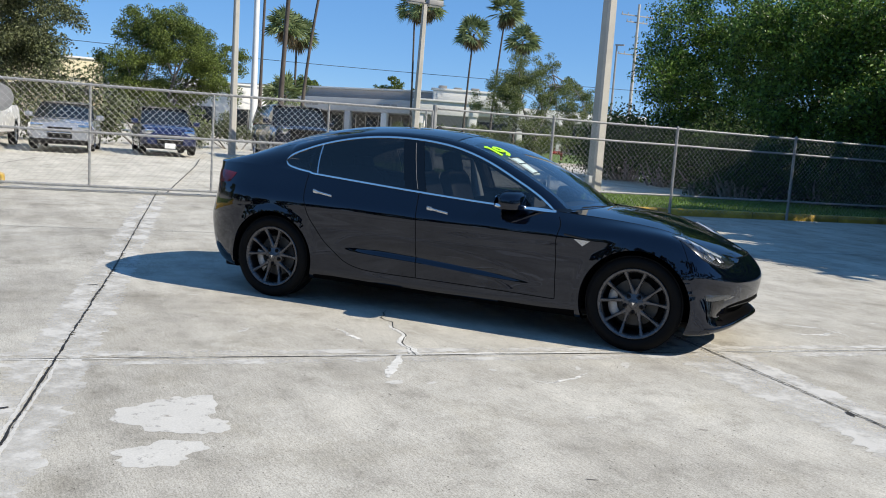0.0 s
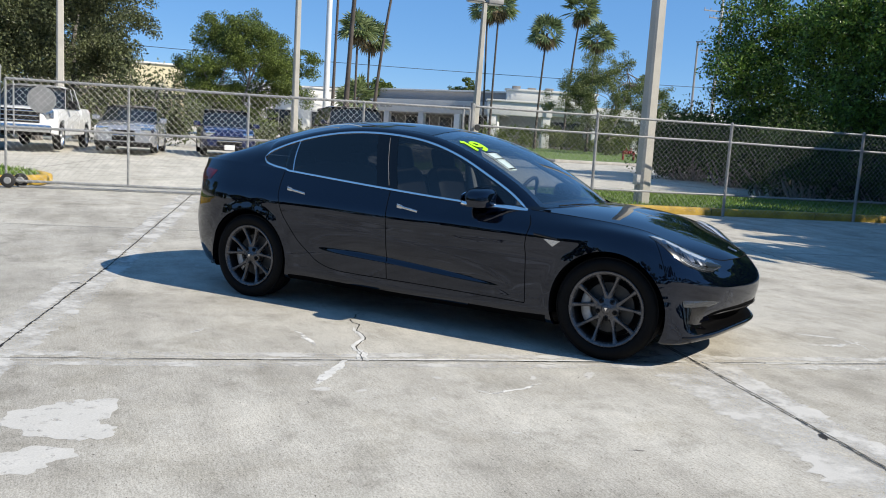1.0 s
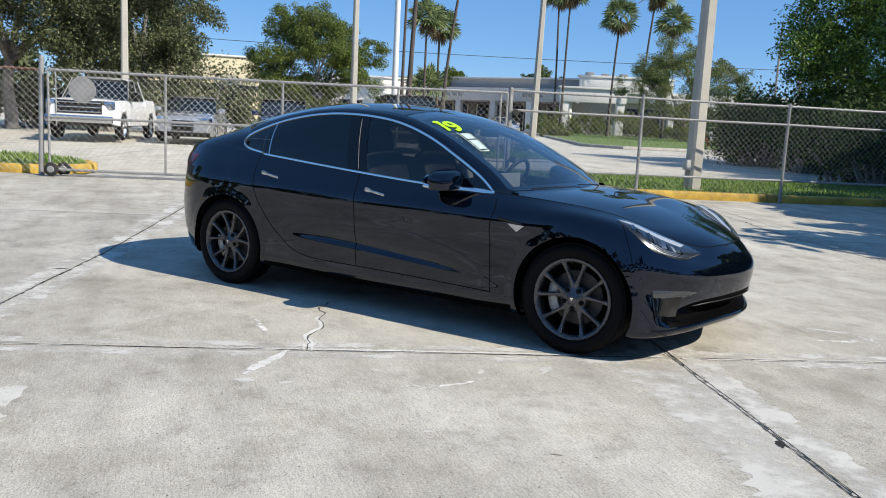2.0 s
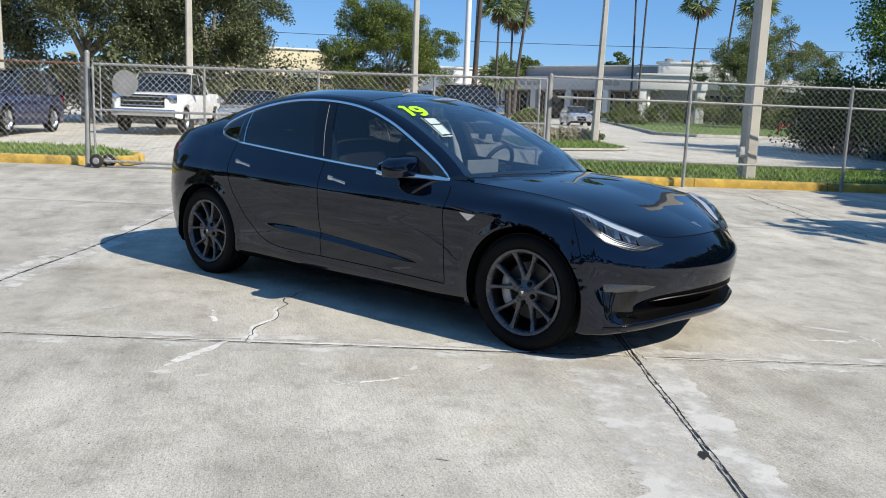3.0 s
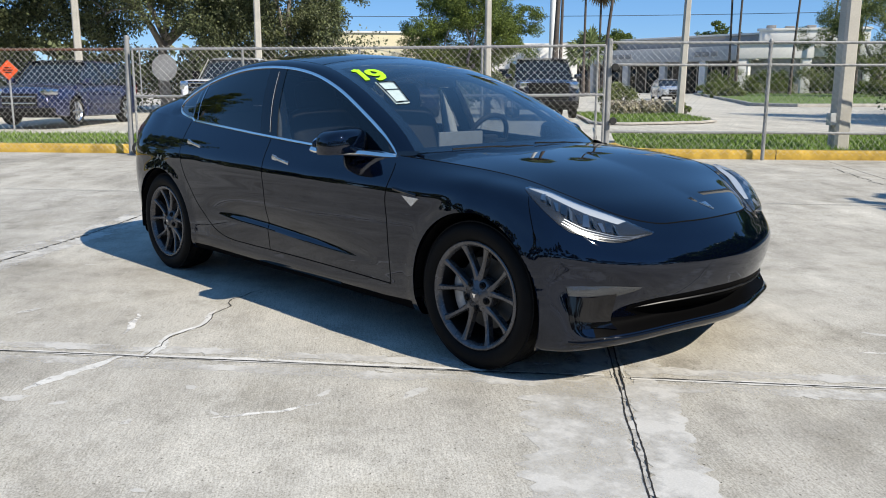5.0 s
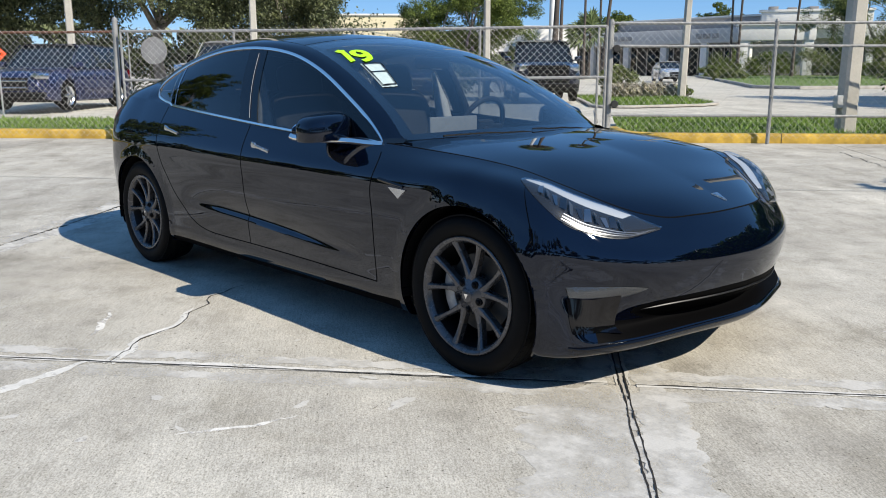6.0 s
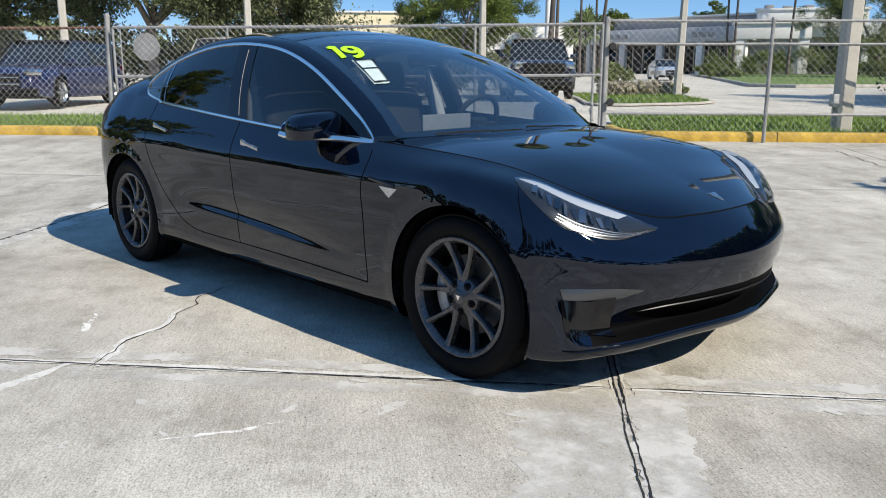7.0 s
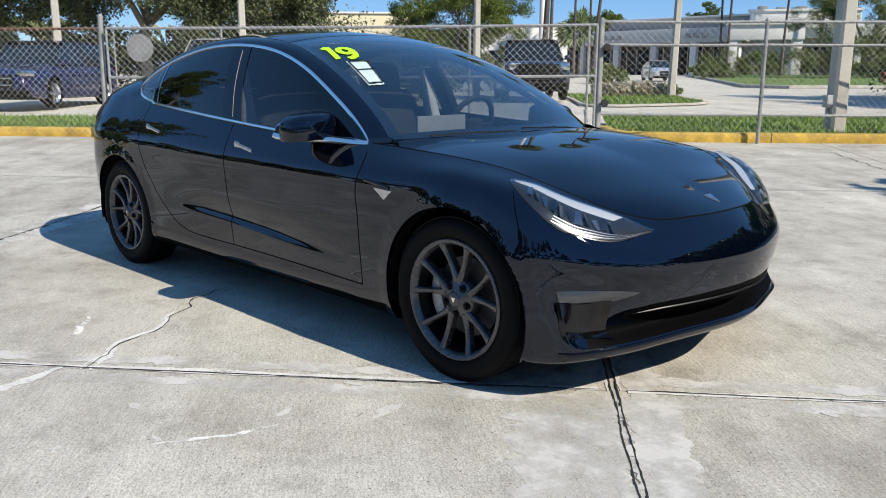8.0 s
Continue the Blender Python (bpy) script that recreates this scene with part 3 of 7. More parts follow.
kerb("kerb_far", [(20.5, 82), (17.6, 62), (15.0, 46), (13.8, 39.5), (15.5, 37.5), (20, 38.5), (70, 52)], KERB, "pale concrete kerb along the far lawn")
lawn("far_lawn", [(20.7, 82), (17.8, 62), (15.2, 46), (14.0, 39.6), (15.6, 37.8), (20, 38.8), (70, 52.4), (70, 96), (24, 90)], "wide mown green lawn before the shops", blades=9000, tall=0.14, seed=6)

# ---- chain-link fence ----
def chain_mesh(s0, s1, d, z0, z1, cell=0.106, r=0.0021):
    """Woven zigzag wires from z0 to z1."""
    n = int((s1 - s0) / (cell / 2))
    rows = int((z1 - z0) / (cell / 2))
    verts, faces = [], []
    for i in range(n + 1):
        sx = s0 + i * cell / 2
        pts = []
        for k in range(rows + 1):
            s = sx + (cell / 2 if (k + i) % 2 else 0.0)
            s = min(s, s1)
            off = r * 0.9 * (1 if (k % 2) else -1)
            pts.append(U * s + N * (d + off) + Vector((0, 0, z0 + (z1 - z0) * k / rows)))
        b = len(verts)
        for p in pts:
            verts += [p + U * r, p - U * r * 0.5 + N * r * 0.87, p - U * r * 0.5 - N * r * 0.87]
        for k in range(rows):
            for e in range(3):
                a0, a1 = b + 3 * k + e, b + 3 * k + (e + 1) % 3
                faces.append((a0, a1, a1 + 3, a0 + 3))
    return verts, faces


FD = 8.2
FZ = rise(FD)


def yard(s, d, z):
    return U * s + N * d + Vector((0, 0, z))


def fence_run(name, s_posts, label, top, mids, bottom, rail=GALV, skip_first=False, post_r=0.03):
    f = thing(name, Matrix(), label, "fence", "chain-link fence")
    for k, s in enumerate(s_posts):
        bm = bmesh.new()
        lathe(bm, [(0.0, top + 0.06), (post_r * 0.7, top + 0.05), (post_r * 1.15, top + 0.015), (post_r * 1.15, top - 0.02), (post_r, top - 0.02), (post_r, FZ - 0.05)], 10,
              Matrix.Translation(yard(s, FD, 0)) @ Matrix.Rotation(radians(90), 4, "X"))
        post = part("post", bm, GALV, f)
        for z in (top, *mids):
            bm = bmesh.new()
            lathe(bm, [(post_r * 1.05, z - 0.025), (post_r * 1.3, z - 0.022), (post_r * 1.3, z + 0.022), (post_r * 1.05, z + 0.025)], 10,
                  Matrix.Translation(yard(s, FD, 0)) @ Matrix.Rotation(radians(90), 4, "X"))
            part("clamp", bm, GALV, post)
    for a, b in zip(s_posts, s_posts[1:]):
        for z in (top, *mids):
            bm = bmesh.new()
            sag = 0.006
            n = 6
            tube(bm, [yard(a + (b - a) * k / n, FD, z - sag * math.sin(math.pi * k / n)) for k in range(n + 1)], 0.021, 8)
            part("rail", bm, rail if z == top else GALV, f)
        v, fc = chain_mesh(a, b, FD - 0.035, bottom, top + 0.035)
        raw_part("wire_mesh", v, fc, WIRE, f, "woven galvanised chain-link mesh")
    return f


fence_run("fence", [2.29, 4.75, 7.64, 10.75, 13.9, 17.0, 20.2, 23.4], "galvanised chain-link fence with three pipe rails behind the yard", 2.0, (1.66, 0.61), 0.26)
fence_run("fence", [-18.6, -15.3, -12.0, -8.75, -5.62], "chain-link fence with a rusted top rail beside the gate", 1.9, (), 0.24, RUST)


def sliding_gate():
    g = thing("gate", Matrix(), "long closed sliding chain-link gate on small rubber wheels", "gate")
    a, b, top, mid, low = -5.48, 2.2, 1.9, 1.14, 0.28
    dd = FD - 0.09
    for z0, nm in ((top, "top_rail"), (mid, "middle_rail"), (low, "bottom_rail")):
        bm = bmesh.new()
        n = 16
        tube(bm, [yard(a + (b - a) * k / n, dd, z0 + (0.05 * k / n if z0 != low else 0.0) - 0.012 * math.sin(math.pi * k / n)) for k in range(n + 1)], 0.022, 8)
        part(nm, bm, GALV, g)
    for s in (a, -5.36, -3.63, -1.71, 0.26, 2.08, b):
        bm = bmesh.new()
        tube(bm, [yard(s, dd, low if s != -5.36 else 1.0), yard(s, dd, top + 0.05 * (s - a) / (b - a))], 0.02 if s != -5.36 else 0.012, 8)
        part("upright", bm, GALV, g)
    v, fc = chain_mesh(a, b, dd - 0.03, low - 0.02, top + 0.06)
    raw_part("wire_mesh", v, fc, WIRE, g, "woven galvanised chain-link mesh")
    for s, dx in ((-5.43, -0.09), (-5.28, 0.07)):
        bm = bmesh.new()
        m = Matrix.Translation(yard(s, dd + dx, FZ + 0.115)) @ Matrix.Rotation(math.atan2(U.y, U.x), 4, "Z")
        lathe(bm, [(0.03, -0.035), (0.085, -0.035), (0.11, -0.025), (0.115, 0.0), (0.11, 0.025), (0.085, 0.035), (0.03, 0.035)], 28, m)
        w = part("wheel", bm, RUBBER, g)
        bm = bmesh.new()
        lathe(bm, [(0.0, -0.042), (0.05, -0.042), (0.062, -0.03), (0.062, 0.03), (0.05, 0.042), (0.0, 0.042)], 20, m)
        part("hub", bm, GALV, w)
    bm = bmesh.new()
    tube(bm, [yard(-5.48, dd - 0.1, FZ + 0.115), yard(-5.28, dd + 0.1, FZ + 0.115)], 0.012, 8)
    part("axle", bm, GALV, g)
    # latch rollers where the gate meets the next post
    for z in (1.62, 0.78):
        bm = bmesh.new()
        m = Matrix.Translation(yard(2.36, FD - 0.08, z)) @ Matrix.Rotation(math.atan2(U.y, U.x), 4, "Z")
        lathe(bm, [(0.0, -0.03), (0.05, -0.03), (0.06, 0.0), (0.05, 0.03), (0.0, 0.03)], 18, m)
        part("roller", bm, RUBBER, g)
    # round blank disc wired to the mesh
    bm = bmesh.new()
    m = Matrix.Translation(yard(-4.95, dd + 0.004, 1.60)) @ Matrix.Rotation(math.atan2(U.y, U.x), 4, "Z")
    lathe(bm, [(0.0, -0.004), (0.212, -0.004), (0.216, 0.0), (0.212, 0.004), (0.0, 0.004)], 36, m)
    part("sign_disc", bm, varied("weathered grey sign", (0.24, 0.245, 0.25), 0.7, 0.15, 5.0), g, "round weathered grey blank sign")
    return g


sliding_gate()
bm = bmesh.new()
tube(bm, [yard(-5.64, FD - 0.02, FZ - 0.05), yard(-5.6, FD, 2.08)], 0.042, 12)
lathe(bm, [(0.0, 2.13), (0.03, 2.12), (0.048, 2.08), (0.042, 2.05)], 12, Matrix.Translation(yard(-5.6, FD, 0)) @ Matrix.Rotation(radians(90), 4, "X"))
tagged(part("gate_post", bm, GALV), "thick galvanised round gate post with a domed cap", "post")
bm = bmesh.new()
tube(bm, [yard(2.27, FD, FZ - 0.05), yard(2.27, FD, 2.06)], 0.038, 12)
tagged(part("gate_post", bm, GALV), "galvanised round gate post at the gate's closing end", "post")
bm = bmesh.new()
for k in (0, 1):
    tube(bm, [yard(-5.3, FD - 0.06 + 0.12 * k, FZ + 0.02), yard(2.3, FD - 0.06 + 0.12 * k, FZ + 0.02)], 0.012, 6)
tagged(part("gate_track", bm, GALV), "low grey steel rails in the ground under the gate", "gate track", "", "structure")

# ---- poles ----
def concrete_pole(s, d, height, w0, w1, label, turn=0.0, lean=(0.0, 0.0)):
    bm = bmesh.new()
    rows = []
    for k in range(9):
        f = k / 8
        w = w0 + (w1 - w0) * f
        c = w * 0.16
        off = Vector((lean[0] * f * height, lean[1] * f * height, f * height - 0.1))
        rows.append([off + Vector((x * w / 2, y * w / 2, 0)) for x, y in ((-1 + 2 * c / w, -1), (1 - 2 * c / w, -1), (1, -1 + 2 * c / w), (1, 1 - 2 * c / w), (1 - 2 * c / w, 1), (-1 + 2 * c / w, 1), (-1, 1 - 2 * c / w), (-1, -1 + 2 * c / w))])
    vs = grid_faces(bm, rows, True)
    bm.faces.new(vs[-1])
    ob = thing("concrete_pole", stand(s, d, turn), label, "pole", "concrete poles")
    part("shaft", bm, POLE_CONCRETE, ob, angle=25)
    return ob


pole = concrete_pole(6.2, 8.95, 5.4, 0.27, 0.225, "square tapered concrete utility pole standing in the grass strip", 12.0)
bm = bmesh.new()
box(bm, (-0.17, -0.02, 0.62), (0.11, 0.13, 0.2), 0.008)
part("socket_box", bm, varied("grey outlet box", (0.42, 0.43, 0.43), 0.5, 0.1), pole, "small grey weatherproof outlet box")
bm = bmesh.new()
tube(bm, [(-0.17, -0.02, 0.05), (-0.17, -0.02, 0.53)], 0.014)
part("conduit", bm, GALV, pole)
concrete_pole(-7.55, 21.9, 8.5, 0.24, 0.16, "slim pale concrete lamp pole in the car park", 20.0)
concrete_pole(0.0, 25.6, 8.5, 0.24, 0.16, "slim pale concrete lamp pole beside the parked cars", 20.0)
concrete_pole(-13.5, 21.4, 8.5, 0.25, 0.17, "slim pale concrete lamp pole behind the crossover", 20.0)
lamp = concrete_pole(6.85, 24.4, 6.35, 0.26, 0.17, "concrete car-park lamp pole with two box heads", 5.0, (0.02, 0.0))
LAMP_GREY = varied("grey lamp housing", (0.30, 0.29, 0.28), 0.5, 0.15)
for sx in (-1, 1):
    bm = bmesh.new()
    box(bm, (0.13 + sx * 0.42, 0.06 * sx, 6.36), (0.60, 0.42, 0.20), 0.02)
    head = part("lamp_head", bm, LAMP_GREY, lamp, "grey shoebox lamp head")
    bm = bmesh.new()
    box(bm, (0.13 + sx * 0.42, 0.06 * sx, 6.245), (0.5, 0.34, 0.02), 0.004)
    part("lens", bm, material("frosted lamp lens", (0.55, 0.56, 0.55), 0.3), head)
bm = bmesh.new()
tube(bm, [(-0.2, 0, 6.3), (0.46, 0, 6.3)], 0.035)
part("bracket", bm, LAMP_GREY, lamp)
bm = bmesh.new()
tube(bm, [spot(4.4, 61.3, -0.1), spot(4.4, 61.3, 22)], [0.27, 0.18], 12)
tagged(part("white_pole", bm, WHITE_METAL), "tall white painted steel pole among the palms", "pole")
util = thing("utility_pole", stand(92.7, 146.8) @ Matrix.Scale(1.7, 4), "tall grey utility pole with crossarms and insulators", "utility pole")
bm = bmesh.new()
tube(bm, [(0, 0, -0.2), (0, 0, 19.0)], [0.24, 0.15], 10)
part("shaft", bm, POLE_CONCRETE, util)
for z, w in ((17.6, 4.6), (16.8, 3.0), (12.8, 4.6)):
    bm = bmesh.new()
    box(bm, (0, 0.2, z), (w, 0.12, 0.14), 0.01)
    arm = part("crossarm", bm, GALV, util)
    for k in (-0.48, -0.3, 0.3, 0.48):
        bm = bmesh.new()
        lathe(bm, [(0.03, z + 0.05), (0.07, z + 0.15), (0.04, z + 0.2), (0.07, z + 0.28), (0.0, z + 0.34)], 8, Matrix.Translation((k * w, 0.2, 0)) @ Matrix.Rotation(radians(90), 4, "X") @ Matrix.Scale(1, 4))
        part("insulator", bm, LAMP_GREY, arm)
bm = bmesh.new()
tube(bm, [spot(65.1, 107.9, -0.1), spot(65.1, 107.9, 17.6)], [0.22, 0.14], 8)
box(bm, spot(65.5, 107.7, 17.65), (1.4, 0.5, 0.2), 0.03)
tagged(part("street_lamp", bm, LAMP_GREY), "slim dark street lamp with a flat head", "street lamp")
for s0, z0, s1, z1, dd in ((-90, 10.0, 60, 8.4, 77.0),):
    bm = bmesh.new()
    tube(bm, [spot(s0 + (s1 - s0) * k / 24, dd, z0 + (z1 - z0) * k / 24 - 1.6 * math.sin(math.pi * k / 24)) for k in range(25)], 0.028, 5)
    tagged(part("power_line", bm, RUBBER), "thin black overhead power line", "cable")

# ---- trees ----
def leaf_mesh(name, centres, radii, count, size, mat, parent, seed, flat=1.0, label="", loose=True):
    """Leaves scattered in clumps: each a folded diamond of its own."""
    rng = np.random.default_rng(seed)
    c0, r0 = np.array(centres, float), np.array(radii, float)
    sprays = 9
    away = rng.normal(size=(len(c0), sprays, 3))
    away /= np.linalg.norm(away, axis=2)[:, :, None]
    away[:, :, 2] = away[:, :, 2] * 0.85 + 0.12
    reach = rng.uniform(0.35, 0.95, (len(c0), sprays, 1)) * (1 if loose else 0.6)
    c = (c0[:, None] + away * reach * r0[:, None, None]).reshape(-1, 3)
    r = (r0[:, None] * rng.uniform(*((0.24, 0.52) if loose else (0.4, 0.65)), (len(c0), sprays))).ravel()
    w = r ** 2.1
    pick = rng.choice(len(c), count, p=w / w.sum())
    dirs = rng.normal(size=(count, 3))
    dirs /= np.linalg.norm(dirs, axis=1)[:, None]
    rad = r[pick] * rng.uniform(0.02, 1.25, count) ** 0.5
    pos = c[pick] + dirs * rad[:, None] * np.array([1, 1, flat])
    a = rng.normal(size=(count, 3)) + dirs * 0.5
    a[:, 2] -= 0.3
    a /= np.linalg.norm(a, axis=1)[:, None]
    b = np.cross(a, rng.normal(size=(count, 3)))
    b /= np.linalg.norm(b, axis=1)[:, None] + 1e-9
    ln = size * rng.uniform(0.6, 1.4, count)[:, None]
    fold = np.cross(a, b) * ln * 0.12
    v = np.stack([pos - a * ln * 0.5, pos + b * ln * 0.28 + fold, pos + a * ln * 0.5, pos - b * ln * 0.28 + fold], 1).reshape(-1, 3)
    i = np.arange(count)[:, None] * 4
    f = np.concatenate([i + [0, 1, 2], i + [0, 2, 3]], 1).reshape(-1, 3)
    ob = raw_part(name, v.tolist(), f.tolist(), mat, parent, label)
    return ob


def limb(bm, a, b, r0, r1, rng, bend=0.12, n=5):
    pts, rs = [], []
    a, b = Vector(a), Vector(b)
    ln = (b - a).length
    o = Vector((rng.uniform(-1, 1), rng.uniform(-1, 1), rng.uniform(0, 1))) * bend * ln
    for k in range(n + 1):
        f = k / n
        pts.append(a.lerp(b, f) + o * math.sin(math.pi * f) + Vector((rng.uniform(-1, 1), rng.uniform(-1, 1), 0)) * 0.02 * ln)
        rs.append(r0 + (r1 - r0) * f)
    tube(bm, pts, rs, 7)
    return pts


def tree(s, d, height, spread, trunk_h, leaf, leaves, size, label, seed, trunk_r=0.2, clumps=26, clump_r=(0.5, 1.0), low=0.35, limbs=9, deep=0.8, off=(0, 0), lean=0.0, hollow=0.0):
    rng = random.Random(seed)
    ob = thing("tree", stand(s, d), label, "tree", "trees")
    bm = bmesh.new()
    top = Vector((lean, 0, trunk_h))
    limb(bm, (0, 0, -0.15), top, trunk_r * 1.25, trunk_r * 0.8, rng, 0.05)
    cs, rs = [], []
    for k in range(clumps):
        for _ in range(50):
            x, y, z = rng.uniform(-1, 1), rng.uniform(-1, 1), rng.uniform(-1, 1)
            q = x * x + y * y + z * z
            if 0.2 < q < 1 and not (z < 0.1 and math.hypot(x, y) < hollow):
                break
        cz = height * (low + (1 - low) / 2) + z * height * (1 - low) / 2
        r = rng.uniform(*clump_r)
        cs.append((off[0] + x * (spread - r * 0.5), off[1] + y * (spread * deep - r * 0.5), cz - r * 0.4))
        rs.append(r)
    order = sorted(range(clumps), key=lambda k: rng.random())
    mains = []
    for q, k in enumerate(order[:limbs]):
        if q < max(3, limbs // 4):
            pts = limb(bm, top - Vector((0, 0, trunk_h * rng.uniform(0.0, 0.08))), cs[k], trunk_r * rng.uniform(0.5, 0.68), trunk_r * 0.12, rng, 0.16)
            mains.append(pts)
        else:
            near = min(mains, key=lambda m: (m[3] - Vector(cs[k])).length)
            pts = limb(bm, near[rng.choice((2, 3, 4))], cs[k], trunk_r * rng.uniform(0.22, 0.34), trunk_r * 0.06, rng, 0.16)
        for _ in range(2):
            j = rng.randrange(clumps)
            if (Vector(cs[j]) - pts[3]).length < spread * 0.7:
                limb(bm, pts[3], cs[j], trunk_r * 0.16, trunk_r * 0.04, rng)
    part("trunk", bm, BARK, ob)
    leaf_mesh("crown", cs, rs, leaves, size, leaf, ob, seed, 0.8)
    return ob


def shrub(s, d, height, spread, leaf, leaves, size, label, seed, deep=1.0, category="shrub", group="shrubs", clumps=14):
    rng = random.Random(seed)
    ob = thing("shrub" if category == "shrub" else category, stand(s, d), label, category, group)
    bm = bmesh.new()
    cs, rs = [], []
    for k in range(clumps):
        x, y = rng.uniform(-1, 1), rng.uniform(-1, 1)
        r = height * rng.uniform(0.22, 0.36)
        z = rng.uniform(0.2, 1.0) * (height - r) * (1 - 0.35 * (x * x + y * y) / 2)
        cs.append((x * (spread - r * 0.6), y * (spread * deep - r * 0.6), max(z, r * 0.5)))
        rs.append(r)
        limb(bm, (x * spread * 0.3, y * spread * deep * 0.3, -0.05), cs[-1], 0.03 + height * 0.008, 0.01, rng, 0.1, 3)
    part("stem", bm, BARK, ob)
    leaf_mesh("foliage", cs, rs, leaves, size, leaf, ob, seed, loose=False)
    return ob


def fan_palm(s, d, height, label, seed, crown=1.5, trunk_r=0.16, bend=0.0, skirt=True, turn=0.0):
    rng = random.Random(seed)
    ob = thing("palm_tree", stand(s, d, turn), label, "palm tree", "palms")
    bm = bmesh.new()
    n = 14
    pts = [Vector((bend * (k / n) ** 1.6, 0, height * k / n - 0.1)) for k in range(n + 1)]
    tube(bm, pts, [trunk_r * (1.35 - 0.5 * min(1, k / n * 3) - 0.2 * k / n) for k in range(n + 1)], 9)
    part("trunk", bm, PALM_BARK, ob)
    tip = pts[-1]

    def fan(verts, faces, a, el, ln, size, dry):
        out = Vector((math.cos(a) * math.cos(el), math.sin(a) * math.cos(el), math.sin(el)))
        up = Vector((0, 0, 1))
        side = out.cross(up).normalized()
        roll_ = rng.uniform(-1.1, 1.1)
        side = side * math.cos(roll_) + out.cross(side) * math.sin(roll_)
        base = tip + out * ln * 0.25 + up * rng.uniform(-0.1, 0.25)
        hub = tip + out * ln * 0.55 - up * (0.0 if dry else 0.05)
        b = len(verts)
        verts += [base - side * 0.012, base + side * 0.012, hub + side * 0.012, hub - side * 0.012]
        faces.append((b, b + 1, b + 2, b + 3))
        m = 11
        for k in range(m):
            t = (k / (m - 1) - 0.5) * radians(200)
            ray = (out * math.cos(t) + side * math.sin(t)).normalized()
            l2 = size * (0.72 + 0.28 * math.cos(t)) * rng.uniform(0.85, 1.1)
            droop = up * (-0.20 * l2 * (1.0 if not dry else 1.6))
            w = side * math.cos(t) - out * math.sin(t)
            b = len(verts)
            verts += [hub, hub + ray * l2 * 0.55 + w * l2 * 0.07 + droop * 0.2, hub + ray * l2 + droop, hub + ray * l2 * 0.55 - w * l2 * 0.07 + droop * 0.2]
            faces += [(b, b + 1, b + 2), (b, b + 2, b + 3)]

    v, f = [], []
    for k in range(46):
        fan(v, f, rng.uniform(0, 6.283), rng.uniform(-0.55, 1.4), crown * rng.uniform(0.75, 1.1), crown * 0.62, False)
    raw_part("fronds", v, f, LEAF_PALM, ob, "grey-green fan fronds")
    if skirt:
        v, f = [], []
        for k in range(16):
            fan(v, f, rng.uniform(0, 6.283), rng.uniform(-1.35, -0.7), crown * 0.65, crown * 0.5, True)
        raw_part("dry_fronds", v, f, LEAF_DRY, ob, "dry brown hanging fronds")
    return ob


PALM = "tall slender fan palm with a round green crown"
for s, d, h, seed, cr, r, bend in ((5.4, 65.9, 21.0, 1, 2.1, 0.15, 0.3), (7.5, 67.0, 10.0, 13, 1.9, 0.14, 0.0), (9.6, 74.0, 10.1, 3, 2.1, 0.15, 0.0), (9.3, 67.9, 19.0, 4, 2.0, 0.17, 2.2),
                                   (22.9, 78.3, 14.6, 5, 2.0, 0.14, -0.3), (22.7, 75.0, 14.4, 6, 2.0, 0.14, 0.2), (27.6, 74.5, 12.2, 7, 2.1, 0.14, 0.5),
                                   (34.0, 82.6, 16.2, 8, 2.4, 0.15, 1.0), (34.4, 76.6, 12.4, 9, 2.1, 0.14, 0.3), (-13.0, 57.0, 7.0, 12, 1.6, 0.13, 0.0)):
    fan_palm(s, d, h, PALM, seed, cr, r, bend)
fan_palm(3.05, 35.4, 12.5, "thick-trunked palm with a leaning brown stem", 2, 1.6, 0.15, 0.5)
fan_palm(8.6, 73.0, 4.2, "young fan palm with a wide green head", 10, 2.3, 0.14, 0.0, False)

tree(-12.6, 26.2, 9.6, 6.6, 2.6, LEAF_OAK, 165000, 0.11, "broad old oak with pale branching limbs and dark leaves", 21, 0.21, 100, (0.9, 1.6), 0.28, 22, 0.62, hollow=0.36)
tree(-8.9, 31.6, 8.4, 3.3, 2.4, LEAF_OAK, 60000, 0.11, "leafy oak standing behind the parked truck", 75, 0.2, 44, (0.7, 1.3), 0.2, 14, 0.8)
tree(-20.6, 25.0, 9.0, 6.0, 2.2, LEAF_OAK, 46000, 0.135, "broad dark oak behind the parked crossover", 22, 0.3, 48, (1.0, 1.7), 0.18, 9, 0.6)
tree(-28.5, 24.0, 9.0, 6.0, 2.2, LEAF_OAK, 16000, 0.18, "broad dark oak at the car park's edge", 29, 0.3, 30, (1.0, 1.8), 0.18, 9, 0.6)
tree(-2.2, 57.0, 9.3, 5.6, 1.8, LEAF_MID, 105000, 0.13, "rounded green tree with twisting bare limbs", 23, 0.22, 72, (0.9, 1.5), 0.1, 30, 0.8)
tree(31.0, 64.0, 9.8, 6.3, 1.8, LEAF_LIGHT, 66000, 0.125, "open pale-leaved tree beside the drive", 24, 0.18, 60, (0.8, 1.4), 0.08, 34, 0.7)
